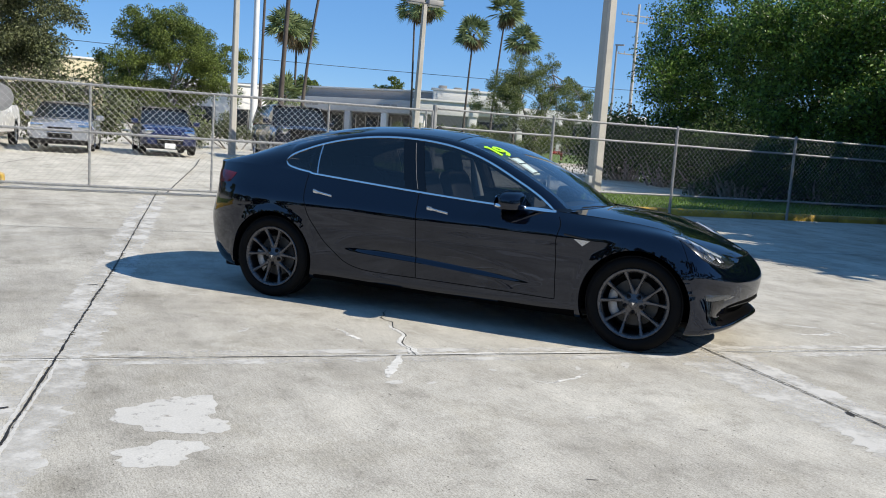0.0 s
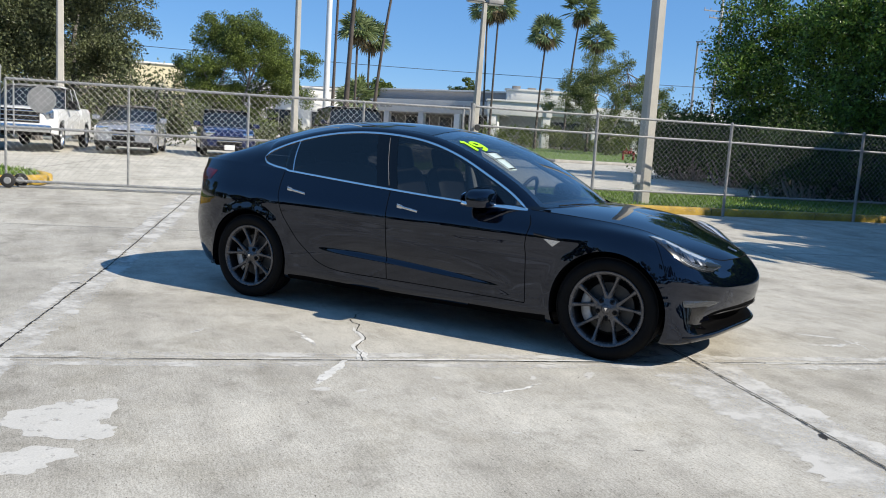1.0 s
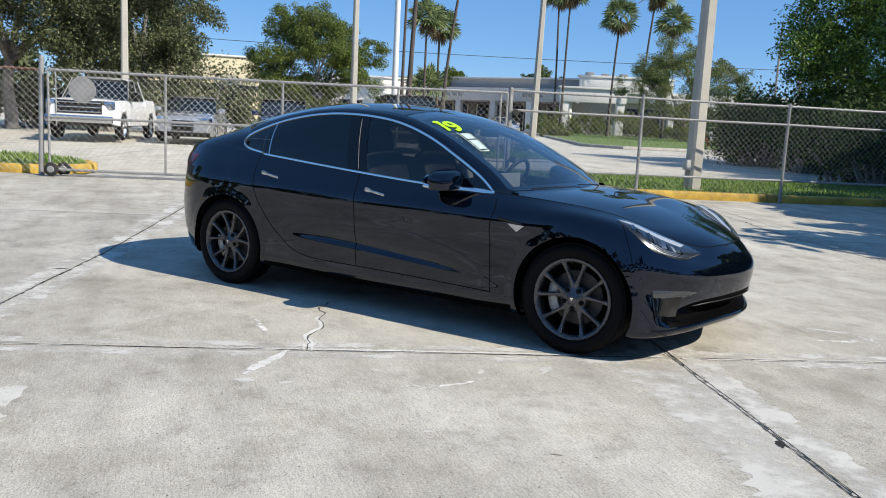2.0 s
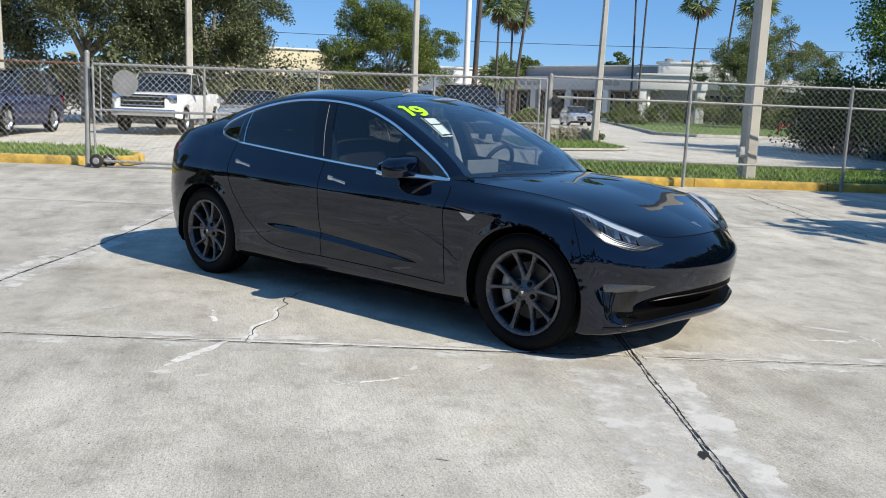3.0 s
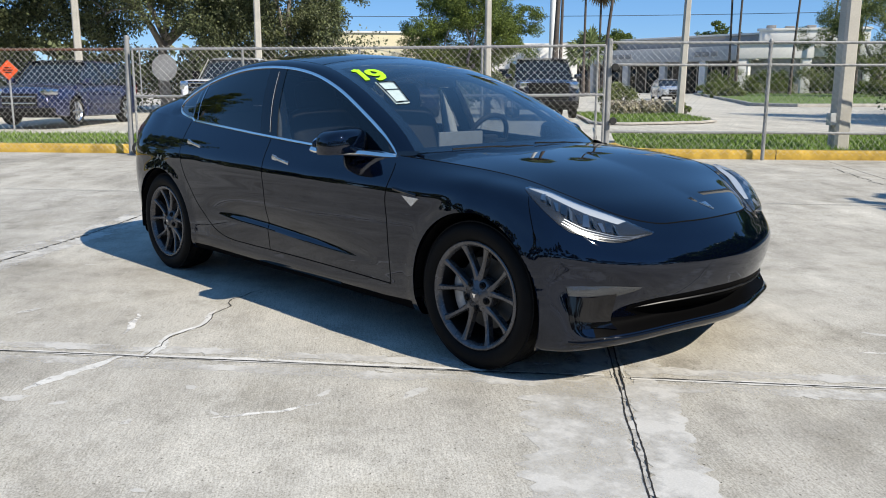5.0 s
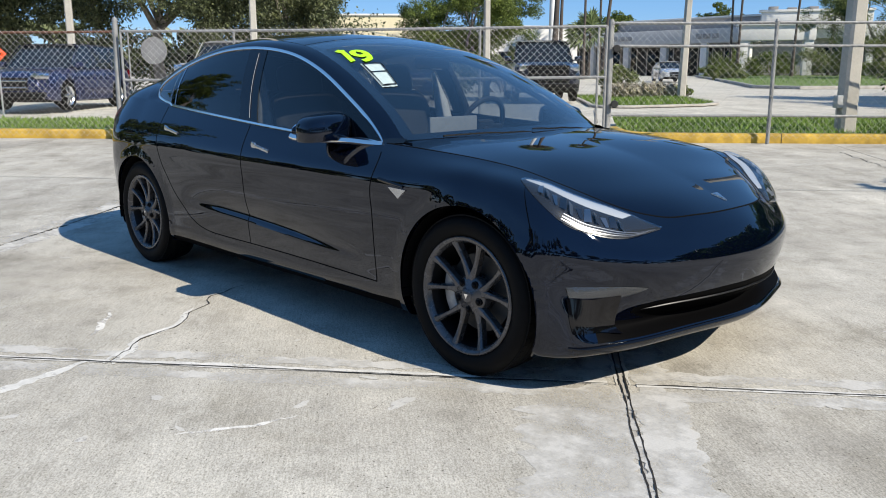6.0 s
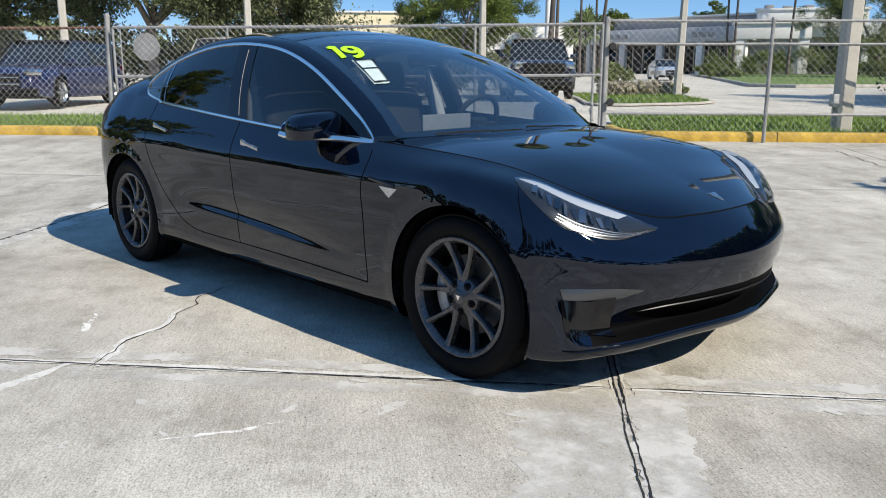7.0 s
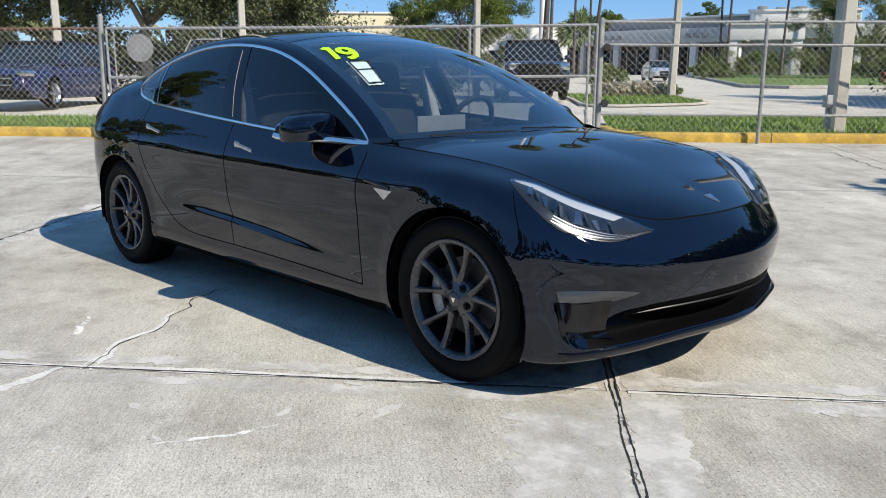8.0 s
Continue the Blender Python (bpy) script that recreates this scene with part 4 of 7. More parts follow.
for s, d, h, w, seed, n in ((18.2, 21.5, 8.4, 3.0, 31, 62000), (18.6, 16.4, 8.2, 3.3, 32, 66000), (22.5, 19.5, 9.6, 3.9, 33, 22000), (19.4, 12.8, 7.6, 3.3, 34, 62000), (24.5, 14.5, 8.9, 4.0, 35, 20000), (25.0, 24.5, 9.8, 4.2, 36, 8000), (22.6, 10.2, 8.8, 3.0, 44, 20000), (26.5, 9.0, 10.0, 3.6, 45, 12000)):
    tree(s, d, h, w, 1.2, LEAF_HEDGE, n, 0.12, "tall dense dark-green ficus grown wild behind the fence", seed, 0.14, 54, (0.9, 1.6), 0.0, 10, 0.9)
for s, d, h, w, seed in ((18.8, 6.7, 9.0, 3.8, 42), (13.6, -0.6, 7.0, 3.2, 40), (14.4, 2.7, 7.0, 3.0, 41), (17.4, 0.6, 9.5, 4.6, 37), (20.0, -4.0, 10.0, 4.8, 38), (22.0, 5.6, 9.5, 4.4, 39)):
    tree(s, d, h, w, 2.0, LEAF_HEDGE, 19000, 0.47, "dense green tree that shades the end of the yard", seed, 0.22, 60, (1.0, 1.8), 0.05, 8, 0.9)

for s, d, h, w, seed in ((29.5, 112.0, 9.6, 2.6, 25), (15.5, 102.0, 7.8, 2.2, 26), (13.0, 104.0, 7.4, 1.6, 27), (33.5, 113.0, 8.6, 1.0, 28)):
    tree(s, d, h, w, 4.0, LEAF_MID, 5000, 0.3, "small round tree showing above the shop roofs", seed, 0.16, 14, (0.7, 1.2), 0.55, 5, 0.8)
# shrubs and hedges of the car park
def hedge_bush(s, d, height, spread, leaves, label, seed):
    """A clipped hedge plant: many thin upright twigs with sparse pale leaves and a flat top."""
    rng = random.Random(seed)
    ob = thing("hedge_bush", stand(s, d), label, "hedge", "island hedge")
    bm = bmesh.new()
    cs, rs = [], []
    for k in range(34):
        x, y = rng.uniform(-1, 1) * spread, rng.uniform(-1, 1) * spread * 0.9
        top = height * rng.uniform(0.72, 1.05)
        limb(bm, (x * 0.55, y * 0.5, -0.03), (x, y, top), 0.014, 0.006, rng, 0.12, 3)
        cs.append((x, y, top * rng.uniform(0.35, 0.95)))
        rs.append(rng.uniform(0.07, 0.13))
    part("stem", bm, TWIG, ob)
    leaf_mesh("foliage", cs, rs, leaves, 0.085, LEAF_TWIG, ob, seed, loose=False)
    return ob


for k in range(8):
    hedge_bush(4.25 + 0.36 * k, 23.45 + 0.23 * k, 0.54, 0.27, 1500, "low clipped hedge bush with pale brownish twigs", 50 + k)
shrub(7.0, 24.9, 0.6, 0.38, LEAF_MID, 1300, 0.09, "round green bush at the end of the hedge", 59, 0.9)
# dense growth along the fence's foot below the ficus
# their shade is put into the leaf colour
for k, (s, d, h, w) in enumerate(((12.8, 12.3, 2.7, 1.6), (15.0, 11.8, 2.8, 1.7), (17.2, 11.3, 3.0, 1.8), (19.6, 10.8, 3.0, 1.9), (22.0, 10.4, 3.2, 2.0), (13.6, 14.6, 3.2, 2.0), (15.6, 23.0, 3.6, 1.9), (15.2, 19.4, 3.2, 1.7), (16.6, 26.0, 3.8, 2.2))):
    shrub(s, d, h, w, LEAF_SHADED, 8000, 0.12, "dense green bush crowding the fence, shade put into its leaf colour", 140 + k, 0.8, clumps=22)
for k, (s, d, h, w) in enumerate(((-9.5, 28.0, 2.7, 2.0), (-6.4, 28.6, 4.3, 2.5), (-3.0, 30.0, 2.4, 2.4), (0.8, 32.0, 1.9, 2.2), (-12.5, 28.8, 3.3, 2.4), (-16.0, 28.5, 3.4, 2.4), (-20.0, 28.0, 3.6, 2.4), (-24.5, 28.0, 3.6, 2.4), (-29.0, 28.0, 3.6, 2.6), (7.8, 47.0, 1.4, 1.3), (23.5, 79.0, 3.2, 2.8), (27.6, 79.5, 3.0, 2.7), (32.2, 78.8, 3.4, 3.0), (36.7, 76.5, 3.0, 3.0), (41.5, 77.5, 3.4, 3.2), (46.0, 76.0, 3.0, 3.4), (52.0, 75.0, 3.2, 3.6), (20.6, 72.0, 1.6, 2.0), (18.8, 63.0, 1.2, 1.6))):
    shrub(s, d, h, w, LEAF_OAK if k < 9 else LEAF_MID if k % 3 else LEAF_LIGHT, 4500 if k < 9 else 6500, 0.14, "leafy green garden shrub in a planting bed", 80 + k, 0.7)

tree(-25.5, 10.0, 12.0, 3.6, 2.0, LEAF_MID, 30000, 0.2, "leafy green tree at the side of the yard", 70, 0.2, 50, (0.7, 1.4), 0.1, 9, 0.9)
# woods far behind the camera and at the sides
def far_wood(points, height, label, seed):
    rng = random.Random(seed)
    cs, rs = [], []
    for (s0, d0), (s1, d1) in zip(points, points[1:]):
        n = int(math.hypot(s1 - s0, d1 - d0) / 2.2)
        for k in range(n):
            f = (k + rng.random()) / n
            for lv in range(3):
                r = rng.uniform(1.2, 2.2)
                p = spot(s0 + (s1 - s0) * f + rng.uniform(-1.5, 1.5), d0 + (d1 - d0) * f + rng.uniform(-2, 2), r * 0.8 + lv * height * rng.uniform(0.22, 0.36))
                cs.append(tuple(p))
                rs.append(r)
    ob = leaf_mesh("far_trees", cs, rs, len(cs) * 110, 1.0, LEAF_OAK, None, seed)
    return tagged(ob, label, "trees", "", "stuff")


far_wood([(-78, 44), (-56, 24), (-47, -6), (-34, -38)], 6.0, "distant dark tree line round the yard", 61)
far_wood([(-34, -36), (-8, -33), (12, -32), (36, -28), (46, -12), (46, 4)], 12.5, "tall dark tree line at the back of the yard", 63)
far_wood([(-75, 45), (-55, 82), (-30, 108), (60, 135), (110, 80), (100, 20)], 5.0, "distant low trees beyond the shops", 62)

# ---- buildings ----
def shop_block():
    """Long low row of shops with an arcade, a grey fascia and a white corner portal."""
    b = thing("shop_building", stand(26.2, 86.0) @ Matrix.Diagonal((1.36, 1.36, 1.27, 1)), "long low grey and white shop building with a dark arcade", "building")
    run = Matrix.Rotation(radians(180 - 40), 4, "Z")  # the arcade side, away to the left

    def slab_wall(name, mat, m, x0, x1, z0, z1, y0, y1, label=""):
        bm = bmesh.new()
        box(bm, ((x0 + x1) / 2, (y0 + y1) / 2, (z0 + z1) / 2), (x1 - x0, y1 - y0, z1 - z0), 0.02, 0, m)
        return part(name, bm, mat, b, label, angle=25)

    slab_wall("back_wall", SHADE_WALL, run, 0, 46, 0, 3.2, -5.2, -4.9, "shop fronts with the arcade's shade put into their dark colour")
    slab_wall("fascia", STUCCO_PALE, run, -0.3, 46, 2.95, 4.2, -2.4, -2.0, "pale grey stucco fascia")
    slab_wall("soffit", STUCCO_GREY, run, -0.3, 46, 2.9, 3.0, -5.0, -2.4)
    slab_wall("parapet", STUCCO_GREY, run, -0.3, 46, 4.2, 5.15, -6.4, -3.2, "grey stucco parapet")
    slab_wall("cornice", STUCCO_WHITE, run, -0.4, 46.1, 5.15, 5.32, -6.5, -3.05)
    for k in range(12):
        x = 0.6 + 3.75 * k
        slab_wall("column", STUCCO_WHITE if k < 2 else STUCCO_PALE, run, x - 0.28, x + 0.28, 0, 2.95, -2.55, -2.05)
        w = slab_wall("shop_window", STORE_GLASS, run, x + 0.5, x + 3.2, 0.15, 2.6, -4.92, -4.86, "dark plate glass shop window")
        for e in (x + 0.5, x + 1.85, x + 3.2):
            bm = bmesh.new()
            box(bm, (e, -4.84, 1.4), (0.07, 0.05, 2.5), 0, 0, run)
            part("window_frame", bm, LAMP_GREY, w)
    # illegible shop signs: dark bars on the fascia
    rng = random.Random(8)
    for k in range(4):
        for j in range(3):
            x = 3.0 + 8.2 * k + 0.75 * j
            slab_wall("sign_bar", LAMP_GREY, run, x, x + 0.55 + rng.uniform(0, 0.12), 3.34, 3.78, -2.0, -1.94, "dark grey sign lettering")
    face = Matrix.Rotation(radians(-11), 4, "Z")  # the white corner portal
    slab_wall("portal_beam", STUCCO_WHITE, face, -0.4, 5.2, 2.95, 4.15, -0.5, 0.5, "white stucco portal beam")
    slab_wall("portal_cornice", STUCCO_WHITE, face, -0.55, 5.35, 4.15, 4.32, -0.65, 0.6)
    slab_wall("upper_wall", STUCCO_WHITE, face, 1.35, 9.5, 4.0, 5.35, 1.6, 2.0, "white stucco upper wall")
    slab_wall("upper_cornice", STUCCO_WHITE, face, 1.2, 9.6, 5.35, 5.55, 1.5, 2.1)
    for x in (0.0, 4.75):
        slab_wall("portal_column", STUCCO_WHITE, face, x - 0.35, x + 0.35, 0, 2.95, -0.4, 0.4)
    slab_wall("front_wall", STUCCO_GREY, face, 0.2, 22, 0, 3.3, 3.0, 3.4, "shaded front wall")
    slab_wall("front_fascia", STUCCO_WHITE, face, 5.2, 22, 3.2, 4.3, 2.2, 3.0)
    for k in range(4):
        slab_wall("front_column", STUCCO_WHITE, face, 9.4 + 3.8 * k, 9.9 + 3.8 * k, 0, 3.3, 2.2, 2.8)
        slab_wall("front_window", STORE_GLASS, face, 5.6 + 3.8 * k, 8.8 + 3.8 * k, 0.3, 2.7, 2.95, 3.0)
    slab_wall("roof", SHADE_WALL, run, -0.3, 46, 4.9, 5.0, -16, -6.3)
    # small plant on the roof
    for x, z in ((2.0, 0.35), (3.4, 0.25), (5.0, 0.3)):
        slab_wall("roof_vent", LAMP_GREY, face, x, x + 0.7, 5.5, 5.55 + z, 2.6, 3.3)
    return b


def plain_hall(name, s, d, turn, w, deep, h, mat, label, step=None, trim=STUCCO_WHITE):
    b = thing(name, stand(s, d, turn), label, "building")
    bm = bmesh.new()
    box(bm, (w / 2, deep / 2, h / 2), (w, deep, h), 0.03)
    part("wall", bm, mat, b, angle=25)
    bm = bmesh.new()
    box(bm, (w / 2, deep / 2, h + 0.09), (w + 0.3, deep + 0.3, 0.18), 0.03)
    part("cornice", bm, trim, b, angle=25)
    for k in range(max(1, int(w / 4))):
        bm = bmesh.new()
        x = (k + 0.5) * w / max(1, int(w / 4))
        box(bm, (x, -0.03, 1.35), (2.4, 0.06, 2.3), 0.01)
        win = part("window", bm, STORE_GLASS, b, "dark window")
        bm = bmesh.new()
        for e in (-1.22, 0, 1.22):
            box(bm, (x + e, -0.06, 1.35), (0.07, 0.06, 2.4))
        for e in (0.18, 2.52):
            box(bm, (x, -0.06, e), (2.5, 0.06, 0.07))
        part("frame", bm, LAMP_GREY, win)
    if step:
        bm = bmesh.new()
        box(bm, (w / 2, -1.2, step), (w, 2.4, 0.5), 0.03)
        part("canopy", bm, SHADE_WALL, b, "brown shaded canopy", angle=25)
    return b


shop_block()
plain_hall("cream_building", -19.0, 78.4, 6, 11.0, 9.0, 6.1, STUCCO_CREAM, "cream stucco building with a flat parapet", 3.0)
plain_hall("white_building", -1.0, 79.0, 8, 9.2, 9.0, 4.9, STUCCO_WHITE, "low white stucco building behind the palms")


# ---- red water valve set on the far lawn ----
VALVE_RED = varied("weathered red enamel", (0.26, 0.03, 0.02), 0.5, 0.25, 8.0)
valve = thing("water_valve_set", stand(24.9, 47.2, 36) @ Matrix.Scale(0.8, 4), "red painted pipe valve set standing on the lawn", "valve")
for nm, segs, r in (("riser", [(-1.0, 0, 0.05), (-1.0, 0, 0.85)], 0.10), ("riser", [(1.0, 0, 0.05), (1.0, 0, 0.85)], 0.10), ("pipe", [(-1.0, 0, 0.85), (1.0, 0, 0.85)], 0.11), ("stem", [(-0.45, 0, 0.9), (-0.45, 0, 1.25)], 0.035), ("stem", [(0.45, 0, 0.9), (0.45, 0, 1.25)], 0.035)):
    bm = bmesh.new()
    tube(bm, segs, r, 10)
    part(nm, bm, VALVE_RED, valve)
for x in (-0.72, -0.2, 0.2, 0.72):
    bm = bmesh.new()
    lathe(bm, [(0.0, -0.04), (0.17, -0.04), (0.17, 0.04), (0.0, 0.04)], 14, Matrix.Translation((x, 0, 0.85)) @ Matrix.Rotation(radians(90), 4, "Z"))
    part("flange", bm, VALVE_RED, valve)
# ---- the black electric sedan ----
PAINT = material("black car paint", (0.0005, 0.0012, 0.0042), 0.03, 0, 0.64)
PAINT.node_tree.nodes["Principled BSDF"].inputs["Specular Tint"].default_value = (0.86, 0.93, 1.10, 1)
dust = noise_tex(PAINT, 9.0, 6.0)
rough_from(PAINT, dust.outputs[0], 0.0, 0.025)
GLOSS_BLACK = material("gloss black trim", (0.002, 0.002, 0.003), 0.06, 0, 0.45)
MATT_BLACK = varied("matt black plastic", (0.004, 0.004, 0.0045), 0.6, 0.3, 14.0, bumps=0.1, spec=0.15)
GRILLE_BLACK = material("flat black grille plastic", (0.0025, 0.0025, 0.0028), 0.6, 0, 0.02)
GAP_BLACK = material("shut line shadow gap", (0.002, 0.002, 0.002), 0.9, 0, 0.1)
CHROME = material("brushed bright trim", (0.86, 0.84, 0.82), 0.13, 1.0)
CHROME_SOFT = varied("satin chrome", (0.60, 0.61, 0.63), 0.24, 0.06, 20.0, metal=1.0, bumps=0.0)
TINT_REAR = pane("privacy glass", (0.20, 0.21, 0.22), 0.0, 0.06)
TINT_FRONT = pane("tinted front glass", (0.33, 0.35, 0.36), 0.0, 0.06)
SCREEN = pane("windscreen glass", (0.86, 0.92, 0.95), 0.0, 0.135)
ROOF_GLASS = material("black roof glass", (0.0012, 0.002, 0.004), 0.02, 0, 0.5)
LENS = pane("clear lamp lens", (0.90, 0.92, 0.94), 0.0, 0.04)
SILVER = material("lamp reflector silver", (0.62, 0.64, 0.66), 0.22, 1.0)
# dull and dark silver copies imitate facets that catch less light
SILVER_DULL = material("lamp reflector shade", (0.27, 0.28, 0.30), 0.3, 1.0)
SILVER_DARK = material("lamp reflector darkened facet", (0.10, 0.105, 0.115), 0.3, 1.0)
LAMP_WHITE = material("white light guide", (0.36, 0.38, 0.41), 0.25, 0, 0.5)
RED_LENS = material("dark red lamp lens", (0.11, 0.005, 0.009), 0.08, 0, 0.5)
RIM_GREY = varied("graphite alloy paint", (0.105, 0.104, 0.110), 0.27, 0.15, 20.0, metal=0.6, bumps=0.0)
# barrel and disc colours are lowered to hold the shade behind the spokes
BARREL = varied("darkened barrel grey", (0.009, 0.009, 0.011), 0.4, 0.2, 20.0, metal=0.4, bumps=0.0)
IRON = varied("brake disc steel", (0.07, 0.068, 0.065), 0.55, 0.2, 20.0, metal=0.6, bumps=0.0)
CALIPER = varied("grey caliper", (0.36, 0.355, 0.35), 0.5, 0.2, 20.0, metal=0.4)
TRIM_GREY = varied("pale grey cloth trim", (0.62, 0.615, 0.60), 0.9, 0.08, 12.0, bumps=0.2)
SCREEN_BACK = varied("grey screen housing", (0.13, 0.135, 0.14), 0.5, 0.05, 8.0, bumps=0.0)
SEAT_BLACK = varied("black leatherette", (0.009, 0.009, 0.010), 0.6, 0.2, 14.0, bumps=0.15, spec=0.2)
NEON = material("fluorescent yellow-green paint pen", (0.37, 0.86, 0.015), 0.5, 0, 0.3)
STICKER = varied("white paper sticker", (0.42, 0.52, 0.52), 0.7, 0.05, 20.0)
TYRE = varied("tyre rubber", (0.0055, 0.0055, 0.0058), 0.62, 0.25, 20.0, bumps=0.1, spec=0.09)

# lines that run round the body from the middle of the nose to the middle of the tail: x forward, y out, z up
LINES = [
    [(2.05, 0, .17), (2.02, .35, .17), (1.95, .60, .165), (1.86, .74, .16), (1.80, .78, .16), (1.44, .77, .165), (1.05, .78, .17), (.4, .78, .17), (-.3, .78, .17), (-.98, .78, .18), (-1.44, .77, .19), (-1.85, .76, .21), (-2.1, .68, .23), (-2.25, .50, .25), (-2.30, .25, .26), (-2.31, 0, .26)],
    [(2.215, 0, .205), (2.19, .36, .20), (2.085, .66, .185), (1.93, .83, .17), (1.82, .872, .165), (1.44, .885, .17), (1.03, .872, .185), (.4, .852, .185), (-.3, .85, .185), (-.98, .872, .20), (-1.44, .89, .20), (-1.85, .855, .22), (-2.15, .74, .24), (-2.30, .52, .265), (-2.36, .26, .275), (-2.37, 0, .275)],
    [(2.235, 0, .245), (2.21, .36, .24), (2.105, .66, .225), (1.955, .835, .215), (1.83, .885, .22), (1.44, .897, .23), (1.03, .893, .235), (.4, .885, .225), (-.3, .882, .225), (-.98, .897, .24), (-1.44, .90, .25), (-1.86, .865, .27), (-2.18, .75, .30), (-2.34, .52, .32), (-2.39, .26, .33), (-2.40, 0, .33)],
    [(2.15, 0, .270), (2.125, .36, .272), (2.045, .64, .274), (1.952, .825, .305), (1.84, .895, .34), (1.44, .908, .34), (1.03, .902, .33), (.4, .888, .31), (-.3, .886, .31), (-.98, .905, .34), (-1.44, .908, .36), (-1.87, .872, .38), (-2.20, .765, .40), (-2.37, .52, .43), (-2.405, .26, .44), (-2.41, 0, .44)],
    [(2.225, 0, .335), (2.20, .36, .347), (2.088, .622, .385), (1.948, .797, .43), (1.845, .888, .45), (1.44, .918, .46), (1.03, .910, .46), (.4, .897, .44), (-.3, .895, .45), (-.98, .912, .47), (-1.44, .918, .48), (-1.88, .882, .50), (-2.20, .768, .53), (-2.38, .52, .56), (-2.41, .26, .57), (-2.415, 0, .57)],
    [(2.262, 0, .50), (2.238, .36, .505), (2.13, .615, .52), (1.975, .79, .545), (1.855, .88, .58), (1.44, .924, .63), (1.03, .915, .64), (.4, .908, .63), (-.3, .908, .64), (-.98, .918, .67), (-1.44, .924, .69), (-1.88, .888, .71), (-2.20, .775, .71), (-2.375, .52, .74), (-2.405, .26, .75), (-2.41, 0, .75)],
    [(2.215, 0, .60), (2.19, .33, .598), (2.085, .545, .61), (1.955, .71, .655), (1.82, .815, .725), (1.44, .893, .80), (1.03, .899, .79), (.4, .901, .79), (-.3, .902, .80), (-.98, .904, .835), (-1.44, .897, .865), (-1.88, .862, .885), (-2.225, .765, .90), (-2.35, .52, .92), (-2.385, .26, .935), (-2.39, 0, .94)],
    [(2.125, 0, .662), (2.105, .26, .660), (2.025, .43, .662), (1.895, .565, .708), (1.745, .66, .772), (1.44, .742, .85), (.86, .795, .895), (.4, .816, .905), (-.28, .822, .948), (-.98, .805, 1.0), (-1.5, .778, 1.038), (-1.9, .738, 1.052), (-2.22, .650, 1.045), (-2.33, .50, 1.058), (-2.36, .24, 1.075), (-2.37, 0, 1.08)],
]


# the nose and tail are drawn in a little and rounder in plan
for line in LINES:
    for k, (dx, up) in enumerate(((-.037, 0), (-.075, 0), (-.065, 0), (-.028, 0), (-.005, 0))):
        w = 0.35 if line is LINES[-1] else 1.0
        line[k] = (line[k][0] + dx * w, line[k][1], line[k][2])
    for k, dx in ((11, .01), (12, .12), (13, .11), (14, .07), (15, .055)):
        line[k] = (line[k][0] + dx, line[k][1], line[k][2])
# below the lip of the boot the tail is hollow, the bumper under it stands out
for n_, dx, dz in ((6, .05, .02), (5, -.005, -.05), (4, -.02, .01)):
    for k, w in ((11, .15), (12, .8), (13, 1), (14, 1), (15, 1)):
        x, y, z = LINES[n_][k]
        LINES[n_][k] = (x + dx * w, y - max(0, dx) * w * 0.35, z + dz * w)


def hermite(knots, pts, t):
    """A smooth curve through pts at the given knots."""
    n = len(pts)
    i = min(max(0, int(np.searchsorted(knots, t, side="right")) - 1), n - 2)
    h = knots[i + 1] - knots[i]
    f = (t - knots[i]) / h

    def slope(k):
        if k == 0:
            return (pts[1] - pts[0]) / (knots[1] - knots[0])
        if k == n - 1:
            return (pts[-1] - pts[-2]) / (knots[-1] - knots[-2])
        a, b = (pts[k] - pts[k - 1]) / (knots[k] - knots[k - 1]), (pts[k + 1] - pts[k]) / (knots[k + 1] - knots[k])
        ha, hb = knots[k] - knots[k - 1], knots[k + 1] - knots[k]
        return (a * hb + b * ha) / (ha + hb)

    m0, m1 = slope(i) * h, slope(i + 1) * h
    return (2 * f ** 3 - 3 * f ** 2 + 1) * pts[i] + (f ** 3 - 2 * f ** 2 + f) * m0 + (3 * f ** 2 - 2 * f ** 3) * pts[i + 1] + (f ** 3 - f ** 2) * m1


def curve_of(points):
    p = np.array(points, float)
    k = np.r_[0, np.cumsum(np.sqrt(np.linalg.norm(np.diff(p, axis=0), axis=1)))]
    return p, k / k[-1]


def along(points, n):
    """n + 1 points on a smooth curve through the points."""
    p, k = curve_of(points)
    fine = np.array([hermite(k, p, t) for t in np.linspace(0, 1, 400)])
    ln = np.r_[0, np.cumsum(np.linalg.norm(np.diff(fine, axis=0), axis=1))]
    return np.array([[np.interp(q, ln, fine[:, c]) for c in range(3)] for q in np.linspace(0, ln[-1], n + 1)])


# one knot row for all lines, so that they keep step
_guide = np.array(LINES[5], float)
RUN = np.r_[0, np.cumsum(np.linalg.norm(np.diff(_guide, axis=0), axis=1))]
RUN = RUN / RUN[-1]
LINE_PTS = []
for ln_ in LINES:
    q_ = np.array(ln_, float)
    # a mirrored point at each end keeps nose and tail square to the middle line
    LINE_PTS.append(np.vstack([q_[1] * [1, -1, 1], q_, q_[-2] * [1, -1, 1]]))
RUN2 = np.r_[-RUN[1], RUN, 2 - RUN[-2]]
LEVEL = np.array([0, 0.8, 1.3, 2.1, 2.9, 4.1, 5.3, 6.3])


def hull(p, q):
    """The body's right side mirrored to y out: p along from nose (0) to tail (1), q up from sill (0) to hood edge and belt."""
    col = np.array([hermite(RUN2, pts, p) for pts in LINE_PTS])
    return hermite(LEVEL, col, q)


